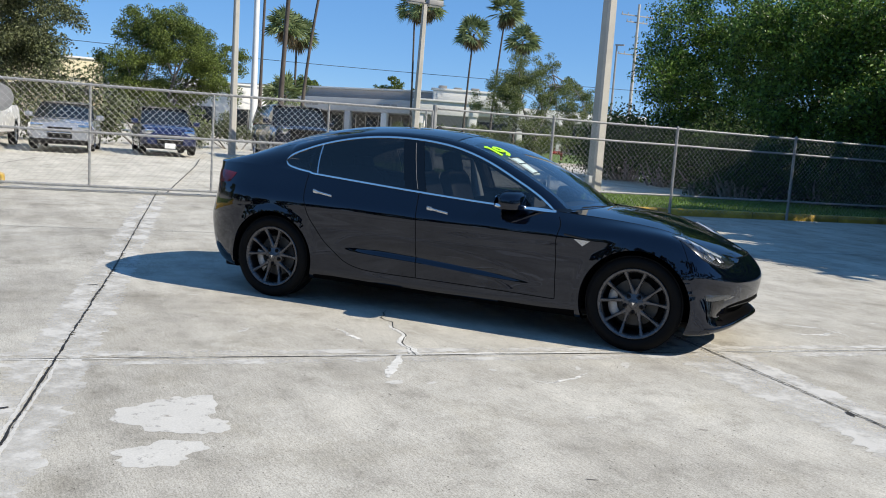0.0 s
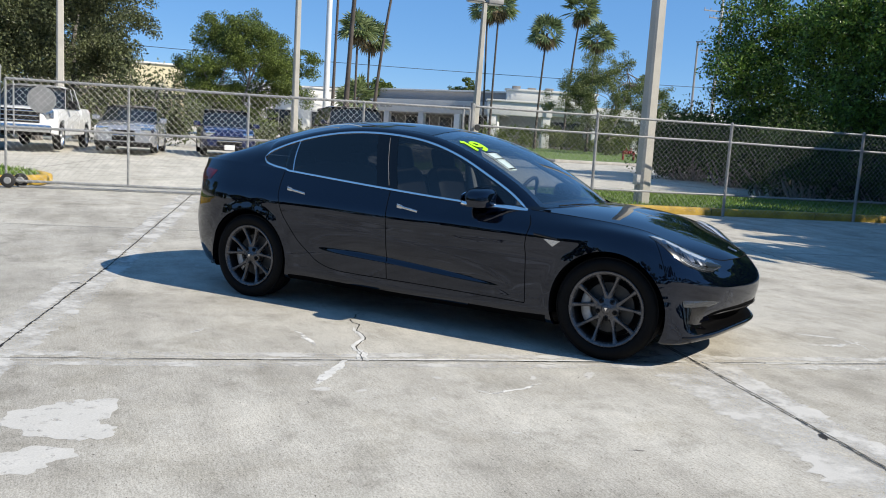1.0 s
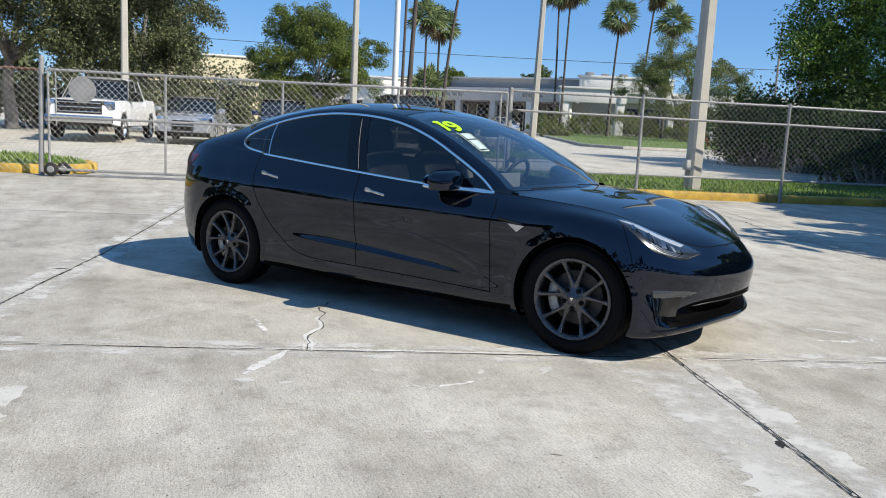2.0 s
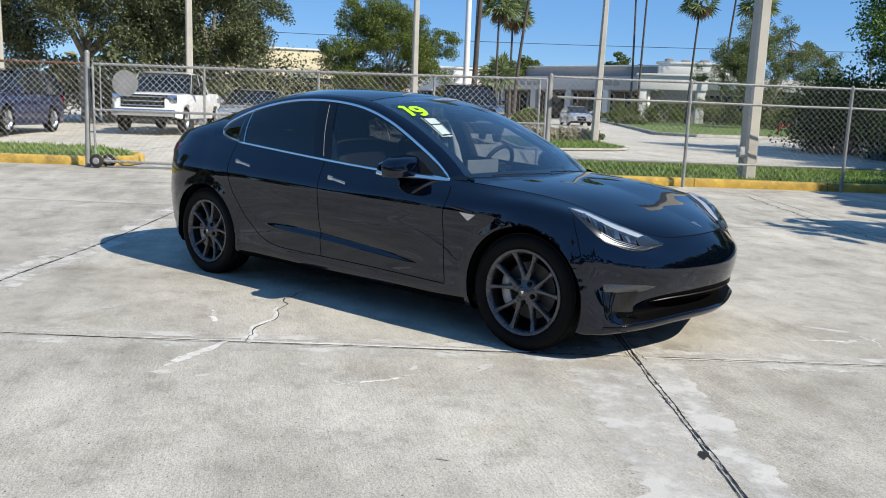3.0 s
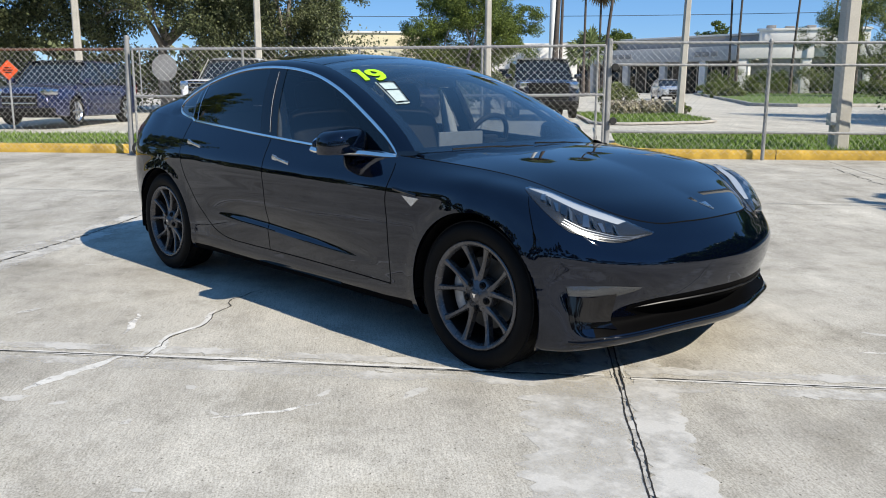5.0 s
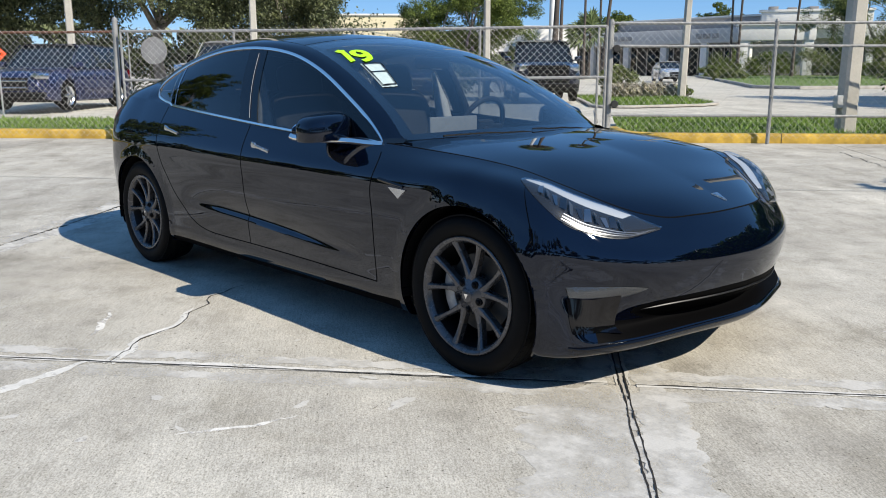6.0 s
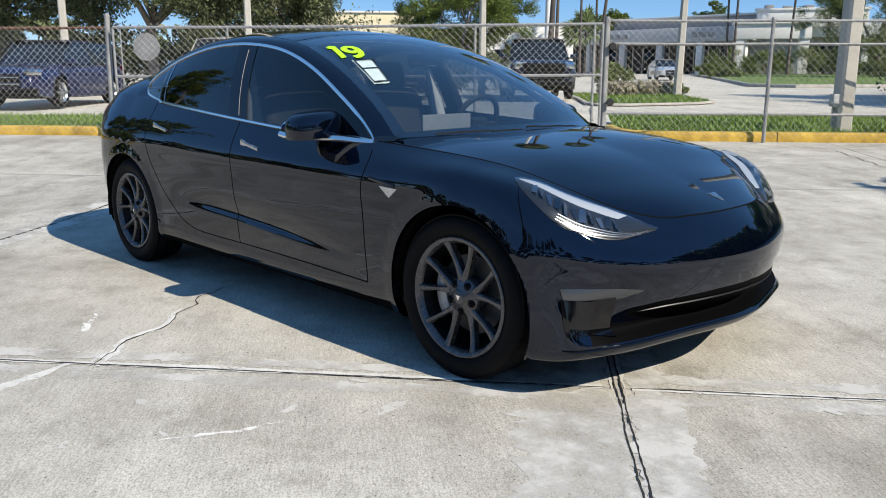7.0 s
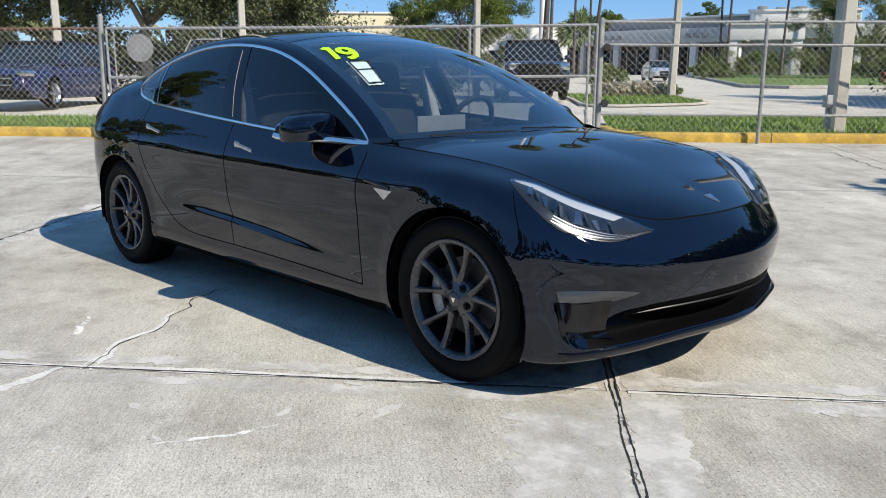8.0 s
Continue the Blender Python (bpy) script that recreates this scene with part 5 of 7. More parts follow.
P_N = 300
PS = np.linspace(0, 1, P_N + 1)
CREASE_Q = 2.75
QS = np.r_[np.linspace(0, 2.0, 15), np.linspace(2.08, CREASE_Q, 14), np.linspace(2.79, 3.6, 14), np.linspace(3.75, LEVEL[-1], 20)]
Q_N = len(QS) - 1


def crease_height(x):
    return float(np.interp(x, (-0.82, -0.5, -0.2, 0.1, 0.4, 0.75), (0.492, 0.478, 0.462, 0.441, 0.418, 0.392)))


def q_column(p):
    """The rows of one cut through the body; along the doors one row runs on the crease."""
    x = hull(p, CREASE_Q)[0]
    share = max(0.0, 1 - max(0.0, abs(x + 0.03) - 0.85) / 0.30)
    if share == 0:
        return QS
    tries = np.linspace(1.9, 3.6, 60)
    q = float(np.interp(crease_height(x), [hull(p, t)[2] for t in tries], tries))
    q = CREASE_Q + (q - CREASE_Q) * share
    return np.interp(QS, (0, CREASE_Q, LEVEL[-1]), (0, q, LEVEL[-1]))


QG = np.array([q_column(p) for p in PS]).T
HULL = np.array([[hull(p, QG[j, i]) for i, p in enumerate(PS)] for j in range(Q_N + 1)])


def crease_depth(x, z):
    """How far the door is pressed in: a sharp upper edge, a ledge that slopes out below it."""
    ends = min(1.0, max(0.0, (x + 0.86) / 0.42)) * min(1.0, max(0.0, (0.80 - x) / 0.55))
    if ends <= 0:
        return 0.0
    h = z - crease_height(x)
    ledge = 0.034 + 0.018 * min(1.0, max(0.0, (0.5 - x) / 1.2))
    f = max(0.0, 1 - h / 0.13) ** 2 if h >= 0 else max(0.0, 1 + h / ledge)
    f = f if h >= 0 else f * f * (3 - 2 * f)
    return 0.015 * ends ** 0.8 * f
WHEELS = ((1.4375, 0.32), (-1.4375, 0.32))
ARCH_R = 0.372


def hull_near(x, y, z):
    """The hull's grid point next to a place, refined: p, q."""
    d = np.linalg.norm(HULL - np.array([x, y, z]), axis=2)
    j, i = np.unravel_index(d.argmin(), d.shape)
    best, bp, bq = d[j, i], PS[i], QG[j, i]
    sp, sq = 1 / P_N, LEVEL[-1] / Q_N
    for _ in range(6):
        for dp in (-sp, 0, sp):
            for dq in (-sq, 0, sq):
                p, q = min(1, max(0, bp + dp)), min(LEVEL[-1], max(0, bq + dq))
                e = np.linalg.norm(hull(p, q) - np.array([x, y, z]))
                if e < best:
                    best, np_, nq_ = e, p, q
                    bp, bq = np_, nq_
        sp, sq = sp / 2, sq / 2
    return bp, bq


def hull_out(p, q, out):
    """A point raised from the hull by out."""
    a = hull(p, q)
    e = 1e-3
    dp = hull(min(1, p + e), q) - hull(max(0, p - e), q)
    dq = hull(p, min(LEVEL[-1], q + 5 * e)) - hull(p, max(0, q - 5 * e))
    n = np.cross(dp, dq)
    n /= np.linalg.norm(n) + 1e-12
    if n[1] * a[1] + 0.5 * n[0] * a[0] < 0:
        n = -n
    return a + n * out


def flip(pt, side):
    return Vector((pt[0], side * pt[1], pt[2]))


# upper works: the ring of the side windows, the edge of the roof glass, and the middle line
DLO_TOP = [(.835, .786, .886), (.70, .760, .985), (.52, .732, 1.085), (.25, .697, 1.215), (-.02, .674, 1.297), (-.36, .663, 1.335), (-.72, .664, 1.326), (-1.05, .681, 1.268), (-1.28, .700, 1.195), (-1.40, .716, 1.138), (-1.435, .728, 1.098)]
DLO_TAIL = [(-1.435, .728, 1.098), (-1.405, .748, 1.066), (-1.32, .766, 1.042), (-1.18, .785, 1.022)]
GLASS_EDGE = [(.905, .735, .905), (.765, .705, 1.01), (.58, .672, 1.115), (.30, .632, 1.245), (.02, .606, 1.335), (-.36, .595, 1.378), (-.72, .592, 1.372), (-1.06, .590, 1.325), (-1.45, .578, 1.235), (-1.83, .556, 1.14), (-2.08, .52, 1.075)]
MIDDLE = [(1.075, 0, .918), (.87, 0, 1.055), (.64, 0, 1.185), (.34, 0, 1.312), (.04, 0, 1.388), (-.36, 0, 1.432), (-.72, 0, 1.436), (-1.06, 0, 1.412), (-1.47, 0, 1.335), (-1.86, 0, 1.205), (-2.17, 0, 1.095)]


def ladder(a, b, n):
    """Two curves cut at the same knots, n + 1 places each."""
    pa, pb = np.array(a, float), np.array(b, float)
    k = np.r_[0, np.cumsum(np.linalg.norm(np.diff(pa, axis=0), axis=1))]
    k /= k[-1]
    ts = np.linspace(0, 1, n + 1)
    return np.array([hermite(k, pa, t) for t in ts]), np.array([hermite(k, pb, t) for t in ts]), k


def roof_rows(n=72, m=16, t0=0.0, t1=1.0, out=0.0):
    """The glazed top: rows across the car from the right edge to the left."""
    mid, edge, k = ladder(MIDDLE, GLASS_EDGE, n)
    rows = []
    for t in np.linspace(t0, t1, n + 1):
        c, e = hermite(k, np.array(MIDDLE, float), t), hermite(k, np.array(GLASS_EDGE, float), t)
        row = []
        for j in range(-m, m + 1):
            f = j / m
            g = abs(f)
            b = g ** 2.3
            row.append(Vector((c[0] + (e[0] - c[0]) * g ** 1.9, e[1] * f, c[2] + (e[2] - c[2]) * b + out)))
        rows.append(row)
    return rows


def screen_at(x, y):
    """Height and place on the windscreen at x, y by search along the ladder."""
    best = None
    for t in np.linspace(0, 0.6, 240):
        c, e = hermite(SCREEN_K, SCREEN_M, t), hermite(SCREEN_K, SCREEN_E, t)
        g = abs(y) / e[1]
        if g > 1:
            continue
        px = c[0] + (e[0] - c[0]) * g ** 1.9
        if best is None or abs(px - x) < best[0]:
            best = (abs(px - x), Vector((px, y, c[2] + (e[2] - c[2]) * g ** 2.3)))
    return best[1]


SCREEN_M, SCREEN_E, SCREEN_K = np.array(MIDDLE, float), np.array(GLASS_EDGE, float), ladder(MIDDLE, GLASS_EDGE, 4)[2]


def ribbon(bm, pts, width, thick, normals=None, taper=False):
    """A flat raised strip along pts, with rounded edges; normals: the way out at each point."""
    pts = [Vector(p) for p in pts]
    rows = []
    for i, p in enumerate(pts):
        d = (pts[min(i + 1, len(pts) - 1)] - pts[max(i - 1, 0)]).normalized()
        n = Vector(normals[i]).normalized() if normals else Vector((0, 0, 1))
        s = d.cross(n).normalized()
        n = s.cross(d).normalized()
        w = width * (min(1, 0.15 + 0.3 * min(i, len(pts) - 1 - i)) if taper else 1)
        rows.append([p + s * w * a + n * thick * b for a, b in ((-0.5, -0.6), (-0.5, 0.3), (-0.36, 0.85), (0.0, 1.0), (0.36, 0.85), (0.5, 0.3), (0.5, -0.6))])
    vs = grid_faces(bm, rows)
    bm.faces.new(vs[0])
    bm.faces.new(vs[-1][::-1])
    bmesh.ops.recalc_face_normals(bm, faces=bm.faces[:])
    return bm


car = thing("black_sedan", Matrix(), "glossy black electric sedan with dark alloy wheels parked on the slabs", "car")
door_edge_rear = [(0.30, -0.45), (0.316, -0.62), (0.363, -0.776), (0.434, -0.872), (0.497, -0.95), (0.588, -1.027), (0.69, -1.104), (0.80, -1.15), (0.90, -1.17), (1.05, -1.18)]


def rear_door_edge(z):
    return float(np.interp(z, [a for a, _ in door_edge_rear], [b for _, b in door_edge_rear]))


def panel_of(c, q):
    """Which panel a place on the body's side belongs to."""
    x, y, z = c
    sill = 0.301 - 0.012 * x
    # black band colours in the shade under the sill, where the body turns in
    if q < 1.2 and -1.05 < x < 1.05:
        return "skirt"
    if y > 0.6 and q > 1.3 and z > sill:
        if -0.195 < x < 0.885:
            return "front_door"
        if rear_door_edge(z) < x <= -0.195:
            return "rear_door"
    if x > 1.9 and y < 0.76 and 1.45 < q < 2.25:
        return "grille"
    if x > 1.9 and 1.9 < q < 3.1 and y < 0.60:
        if np.interp(y, (0, .25, .49, .60), (.272, .270, .278, .315)) < z < np.interp(y, (0, .25, .48, .60), (.385, .378, .358, .325)):
            return "grille"
    return "body"


def build_shell():
    bms = {}
    for side in (-1, 1):
        for name in ("front_door", "rear_door"):
            bms[(name, side)] = bmesh.new()
    bms[("body", 0)], bms[("grille", 0)], bms[("skirt", -1)], bms[("skirt", 1)] = [bmesh.new() for _ in range(4)]
    for side in (-1, 1):
        pts = HULL.copy()
        inside = np.zeros(pts.shape[:2], bool)
        for wx, wz in WHEELS:
            dx, dz = pts[:, :, 0] - wx, pts[:, :, 2] - wz
            r = np.hypot(dx, dz)
            near = (pts[:, :, 1] > 0.55) & (r < ARCH_R + 0.02)
            snap = near & (r > ARCH_R - 0.022)
            k = np.where(snap, ARCH_R / np.maximum(r, 1e-6), 1.0)
            pts[:, :, 0] = np.where(snap, wx + dx * k, pts[:, :, 0])
            pts[:, :, 2] = np.where(snap, wz + dz * k, pts[:, :, 2])
            inside |= near & (r <= ARCH_R - 0.022)
            # the arches stand slightly proud of the sides
            flare = 0.007 * np.exp(-((r - ARCH_R - 0.01) / 0.03) ** 2) * (pts[:, :, 1] > 0.8)
            pts[:, :, 1] += flare
        for j, i in zip(*np.where((np.abs(pts[:, :, 0]) < 0.9) & (pts[:, :, 1] > 0.8) & (pts[:, :, 2] > 0.26) & (pts[:, :, 2] < 0.64))):
            pts[j, i, 1] -= crease_depth(pts[j, i, 0], pts[j, i, 2])
        made = {}

        def vert(key, j, i):
            kk = (key, j, i)
            if kk not in made:
                made[kk] = bms[key].verts.new(flip(pts[j, i], side))
            return made[kk]

        for j in range(Q_N):
            for i in range(P_N):
                quad = ((j, i), (j, i + 1), (j + 1, i + 1), (j + 1, i))
                if any(inside[a] for a in quad):
                    continue
                c = sum(pts[a] for a in quad) / 4
                nm = panel_of(c, (QG[j, i] + QG[j + 1, i]) / 2)
                key = (nm, side if "door" in nm or nm == "skirt" else 0)
                vs = [vert(key, *a) for a in quad]
                if side < 0:
                    vs = vs[::-1]
                try:
                    bms[key].faces.new(vs)
                except ValueError:
                    pass
    body = bms[("body", 0)]
    bmesh.ops.remove_doubles(body, verts=body.verts[:], dist=0.0006)
    # turned-in lips of the wheel arches
    rim = [e for e in body.edges if e.is_boundary and all(any(abs(math.hypot(v.co.x - wx, v.co.z - wz) - ARCH_R) < 0.004 for wx, wz in WHEELS) and abs(v.co.y) > 0.6 for v in e.verts)]
    ext = bmesh.ops.extrude_edge_only(body, edges=rim)["geom"]
    for v in ext:
        if isinstance(v, bmesh.types.BMVert):
            v.co.y *= 0.95
    out = {}
    for (nm, side), bm in bms.items():
        bmesh.ops.remove_doubles(bm, verts=bm.verts[:], dist=0.0004)
        bmesh.ops.recalc_face_normals(bm, faces=bm.faces[:])
        name, mat, label = {"grille": ("lower_grille", GRILLE_BLACK, "matt black lower grille"), "skirt": ("sill_shade", GRILLE_BLACK, "flat black band coloured for the shade under the sill")}.get(nm, (nm, PAINT, ""))
        out[(nm, side)] = part(name, bm, mat, car, label, angle=17 if "door" in nm else 35)
    return out


SHELL = build_shell()

# wheel houses
for wx, wz in WHEELS:
    for side in (-1, 1):
        bm = bmesh.new()
        rows = []
        for k in range(33):
            a = math.pi * (1.12 * k / 32 - 0.06)
            rows.append([Vector((wx + ARCH_R * 1.0 * math.cos(a), side * y, wz + ARCH_R * 1.0 * math.sin(a))) for y in (0.90, 0.8, 0.6, 0.48)])
        grid_faces(bm, rows)
        cap = [bm.verts.new(r[-1]) for r in rows]
        bm.faces.new(cap)
        part("wheel_liner", bm, MATT_BLACK, car)
bm = bmesh.new()
box(bm, (-0.05, 0, 0.19), (4.0, 1.34, 0.05), 0.02)
part("underfloor", bm, MATT_BLACK, car)


# hood: laid between the hood edge, the nose and the scuttle
def hood_rows(n=40, m=22):
    top = LINE_PTS[-1][1:-1]
    kn = RUN
    front = np.array([hermite(RUN2, LINE_PTS[-1], t) for t in np.linspace(0, kn[2], m + 1)])
    side = np.array([hermite(RUN2, LINE_PTS[-1], t) for t in np.linspace(kn[2], kn[6], n + 1)])
    back = along([(1.085, 0, .922), (1.075, .30, .920), (1.02, .55, .912), (.86, .795, .895)], m)
    rows = []
    for a in range(n + 1):
        v = a / n
        row = []
        for b in range(-m, m + 1):
            u = abs(b) / m
            s = -1 if b < 0 else 1
            f0, b0 = front[abs(b)], back[abs(b)]
            c0, c1 = np.array([front[0][0], 0, front[0][2]]), np.array([back[0][0], 0, back[0][2]])
            mid = c0 + (c1 - c0) * v
            ruled_lr = mid + (side[a] - mid) * u
            # the bow of the front edge and of the scuttle dies out towards the middle
            p = ruled_lr + (f0 - c0 - (front[m] - c0) * u) * (1 - v) ** 1.8 + (b0 - c1 - (back[m] - c1) * u) * v ** 1.8
            crown = (1 - u ** 2.6) * 0.046 * math.sin(math.pi * v) ** 1.05
            ridge = 0.003 * math.exp(-((u - 0.72) / 0.12) ** 2) * math.sin(math.pi * v)
            row.append(Vector((p[0], s * p[1], p[2] + crown + ridge)))
        rows.append(row)
    return rows


def fair(rows):
    """Evens out a sheet: inside, its height follows a low-order surface; at the edges it keeps its own."""
    g = np.array([[tuple(p) for p in r] for r in rows])
    x, y, z = g[:, :, 0] - 1.5, g[:, :, 1], g[:, :, 2]
    terms = np.stack([x ** i * y ** (2 * j) for i in range(4) for j in range(3) if i + j < 5], -1)
    n, m = z.shape
    a = np.minimum(np.arange(n), n - 1 - np.arange(n))[:, None] / n
    b = np.minimum(np.arange(m), m - 1 - np.arange(m))[None, :] / m
    edge = np.minimum(a, b)
    wt = np.where(edge < 0.03, 3.0, 1.0).ravel()[:, None]
    c = np.linalg.lstsq(terms.reshape(-1, terms.shape[-1]) * wt, z.ravel() * wt[:, 0], rcond=None)[0]
    f = np.clip(edge / 0.14, 0, 1)
    f = f * f * (3 - 2 * f)
    g[:, :, 2] = z + (terms @ c - z) * f
    return [[Vector(p) for p in r] for r in g]


def even_curvature(rows, hold=2e-5):
    """Heights whose curvature changes as little as possible between fixed edges."""
    g = np.array([[tuple(p) for p in r] for r in rows])
    n, m = g.shape[:2]

    def diff(k, order):
        return np.diff(np.eye(k), order, axis=0)

    h = np.zeros((n * m, n * m))
    for a, b in ((diff(n, 3), np.eye(m)), (np.eye(n), diff(m, 3)), (diff(n, 2), diff(m, 1)), (diff(n, 1), diff(m, 2))):
        h += np.kron(a.T @ a, b.T @ b)
    edge = np.zeros((n, m), bool)
    edge[[0, -1]] = edge[:, [0, -1]] = True
    w = np.where(edge, 1e3, hold).ravel()
    h[np.diag_indices(n * m)] += w
    g[:, :, 2] = np.linalg.solve(h, w * g[:, :, 2].ravel()).reshape(n, m)
    return [[Vector(p) for p in r] for r in g]


bm = bmesh.new()
HOOD = even_curvature(fair(hood_rows()))
grid_faces(bm, HOOD)
bmesh.ops.remove_doubles(bm, verts=bm.verts[:], dist=0.0005)
bmesh.ops.recalc_face_normals(bm, faces=bm.faces[:])
hood = part("hood", bm, PAINT, car, angle=60)

# boot lid between the rear glass and the tail edge
bm = bmesh.new()
tail = [hermite(RUN2, LINE_PTS[-1], t) for t in np.linspace(RUN[10], 1, 25)]
rows = []
for k, t in enumerate(tail):
    f = k / 24
    if f < 0.45:
        glass_end = np.array([np.interp(f / 0.45, [0, 1], [-1.50, -2.08]), np.interp(f / 0.45, [0, 1], [0.577, 0.52]), np.interp(f / 0.45, [0, 1], [1.225, 1.075])])
    else:
        g = (f - 0.45) / 0.55
        glass_end = np.array([-2.08 - 0.09 * (1 - (1 - g) ** 2), 0.52 * (1 - g), 1.075 + 0.02 * g])
    rows.append((t, glass_end))
for side in (-1, 1):
    grid_faces(bm, [[flip(t + (g - t) * a + np.array([0, 0.012 * math.sin(math.pi * a), 0.006 * math.sin(math.pi * a)]), side) for a in np.linspace(0, 1, 7)] for t, g in rows])
bmesh.ops.remove_doubles(bm, verts=bm.verts[:], dist=0.001)
bmesh.ops.recalc_face_normals(bm, faces=bm.faces[:])
part("boot_lid", bm, PAINT, car, angle=60)

# glazing over the top: windscreen, glass roof, rear glass
for nm, t0, t1, mat, lab in (("windscreen", 0.0, 0.345, SCREEN, "clear windscreen with a black border"), ("roof_glass", 0.348, 0.60, ROOF_GLASS, "black tinted glass roof"), ("rear_glass", 0.603, 1.0, ROOF_GLASS, "dark tinted rear glass")):
    bm = bmesh.new()
    grid_faces(bm, roof_rows(40, 18, t0, t1))
    bmesh.ops.recalc_face_normals(bm, faces=bm.faces[:])
    part(nm, bm, mat, car, lab, angle=80)
# black printed border inside the windscreen
bm = bmesh.new()
wr = roof_rows(40, 40, 0.0, 0.345, -0.006)
for a, b in ((slice(0, 3), slice(None)), (slice(36, 41), slice(None)), (slice(None), slice(0, 4)), (slice(None), slice(-4, None))):
    grid_faces(bm, [r[b] for r in wr[a]])
part("screen_border", bm, GLOSS_BLACK, car, angle=80)

# side windows, their bright surround, pillars and roof sides
def belt_line(n=60, x0=0.835, x1=-1.18):
    ts = np.linspace(RUN[6] - 0.005, RUN[10], 500)
    pts = np.array([hermite(RUN2, LINE_PTS[-1], t) for t in ts])
    xs = np.linspace(x0, x1, n + 1)
    return np.array([[x, np.interp(-x, -pts[:, 0], pts[:, 1]), np.interp(-x, -pts[:, 0], pts[:, 2])] for x in xs])


TOP = along(DLO_TOP, 120)
BELT = belt_line()
TAIL = along(DLO_TAIL, 20)
LOWER = np.vstack([BELT, TAIL[::-1][1:]])


def at_x(curve, x):
    o = np.argsort(curve[:, 0])
    return np.array([np.interp(x, curve[o, 0], curve[o, c]) for c in range(3)])


PILLAR_FOOT, PILLAR_HEAD = -0.217, -0.325  # the pillar's front edge at the belt and at the roof


def glass_spot(x, a):
    """A place on the side glass: x along the car, a from the belt (0) to the roof (1)."""
    lo, hi = at_x(LOWER, x), at_x(TOP, x)
    return lo + (hi - lo) * a + np.array([0, 0.018 * math.sin(math.pi * a) * min(1, (hi[2] - lo[2]) * 4), 0])


def pillar_x(a, back=0.0):
    return PILLAR_FOOT + (PILLAR_HEAD - PILLAR_FOOT) * a - back


HEIGHTS = np.linspace(0, 1, 11)
for side in (-1, 1):
    for nm, x0, x1, mat in (("front_window", lambda a: 0.815, lambda a: pillar_x(a), TINT_FRONT), ("rear_window", lambda a: pillar_x(a, 0.105), lambda a: -1.095 - 0.02 * a, TINT_REAR), ("quarter_window", lambda a: -1.112 - 0.02 * a, lambda a: -1.425, TINT_REAR)):
        bm = bmesh.new()
        grid_faces(bm, [[flip(glass_spot(x0(a) + (x1(a) - x0(a)) * k / 33, a), side) for a in HEIGHTS] for k in range(34)])
        bmesh.ops.recalc_face_normals(bm, faces=bm.faces[:])
        part(nm, bm, mat, car, "dark tinted side window", angle=80)
    bm = bmesh.new()
    ring = [flip(p, side) for p in TOP] + [flip(p, side) for p in TAIL[1:]] + [flip(p, side) for p in BELT[::-1][1:]]
    nrm = [Vector((0, side, 0.3)) for _ in ring]
    for sub in (ring[:121], ring[120:]):
        sub = [p + Vector((0, side * 0.004, 0)) for p in sub]
        ribbon(bm, sub, 0.017, 0.006, [Vector((0, side, 0.25))] * len(sub), True)
    part("window_trim", bm, CHROME, car, "bright chrome strip round the side windows")
    for x0, w, mat, nm in ((lambda a: pillar_x(a, -0.065), 0.175, GLOSS_BLACK, "door_pillar"), (lambda a: -1.098 - 0.02 * a, 0.012, CHROME_SOFT, "window_divider")):
        bm = bmesh.new()
        grid_faces(bm, [[flip(glass_spot(x0(a) - w * e, a), side) + Vector((0, side * 0.003, 0)) for e in (0, 0.5, 1)] for a in HEIGHTS])
        bmesh.ops.recalc_face_normals(bm, faces=bm.faces[:])
        part(nm, bm, mat, car)
    bm = bmesh.new()
    ribbon(bm, [flip(glass_spot(pillar_x(a, 0.004), a), side) + Vector((0, side * 0.007, 0)) for a in np.linspace(0.06, 0.93, 11)], 0.0022, 0.0010, [Vector((0, side, 0.3))] * 11)
    part("window_seal", bm, LAMP_GREY, car)
    # roof side and pillars, from the glass edge down to the window surround and the belt
    low = np.vstack([TOP, np.array([hermite(RUN2, LINE_PTS[-1], t) for t in np.linspace(RUN[10] + 0.004, RUN[12] - 0.01, 40)])])
    kl = np.r_[0, np.cumsum(np.linalg.norm(np.diff(low, axis=0), axis=1))]
    ge = along(GLASS_EDGE, 160)
    # match by x so that the two edges keep side by side
    bm = bmesh.new()
    rows = []
    for p in low:
        x = p[0]
        e = at_x(ge, min(0.905, max(-2.08, x + 0.07 * max(0, (x - 0.0)) - 0.03 * max(0, -x - 1.0))))
        rows.append([flip(p + (e - p) * a + np.array([0, 0.016, 0.012]) * math.sin(math.pi * a) * min(1, np.linalg.norm(e - p) * 6), side) for a in np.linspace(0, 1, 8)])
    grid_faces(bm, rows)
    bmesh.ops.recalc_face_normals(bm, faces=bm.faces[:])
    part("roof_side", bm, PAINT, car, angle=60)
    bm = bmesh.new()  # small panel behind the rear window
    a_ = [flip(p, side) for p in TAIL]
    b_ = [flip(hermite(RUN2, LINE_PTS[-1], t), side) for t in np.linspace(RUN[10] + 0.004, RUN[9] + 0.012, 21)]
    grid_faces(bm, [[p + (q - p) * f for f in (0, 0.5, 1)] for p, q in zip(a_, b_)])
    bmesh.ops.recalc_face_normals(bm, faces=bm.faces[:])
    part("quarter_panel", bm, PAINT, car, angle=60)
    # corner cover at the foot of the windscreen pillar
    bm = bmesh.new()
    grid_faces(bm, [[flip(p, side) for p in ((.80, .800, .892), (.875, .798, .893), (.94, .770, .898))], [flip(p, side) for p in ((.79, .785, .905), (.86, .770, .915), (.925, .735, .915))]])
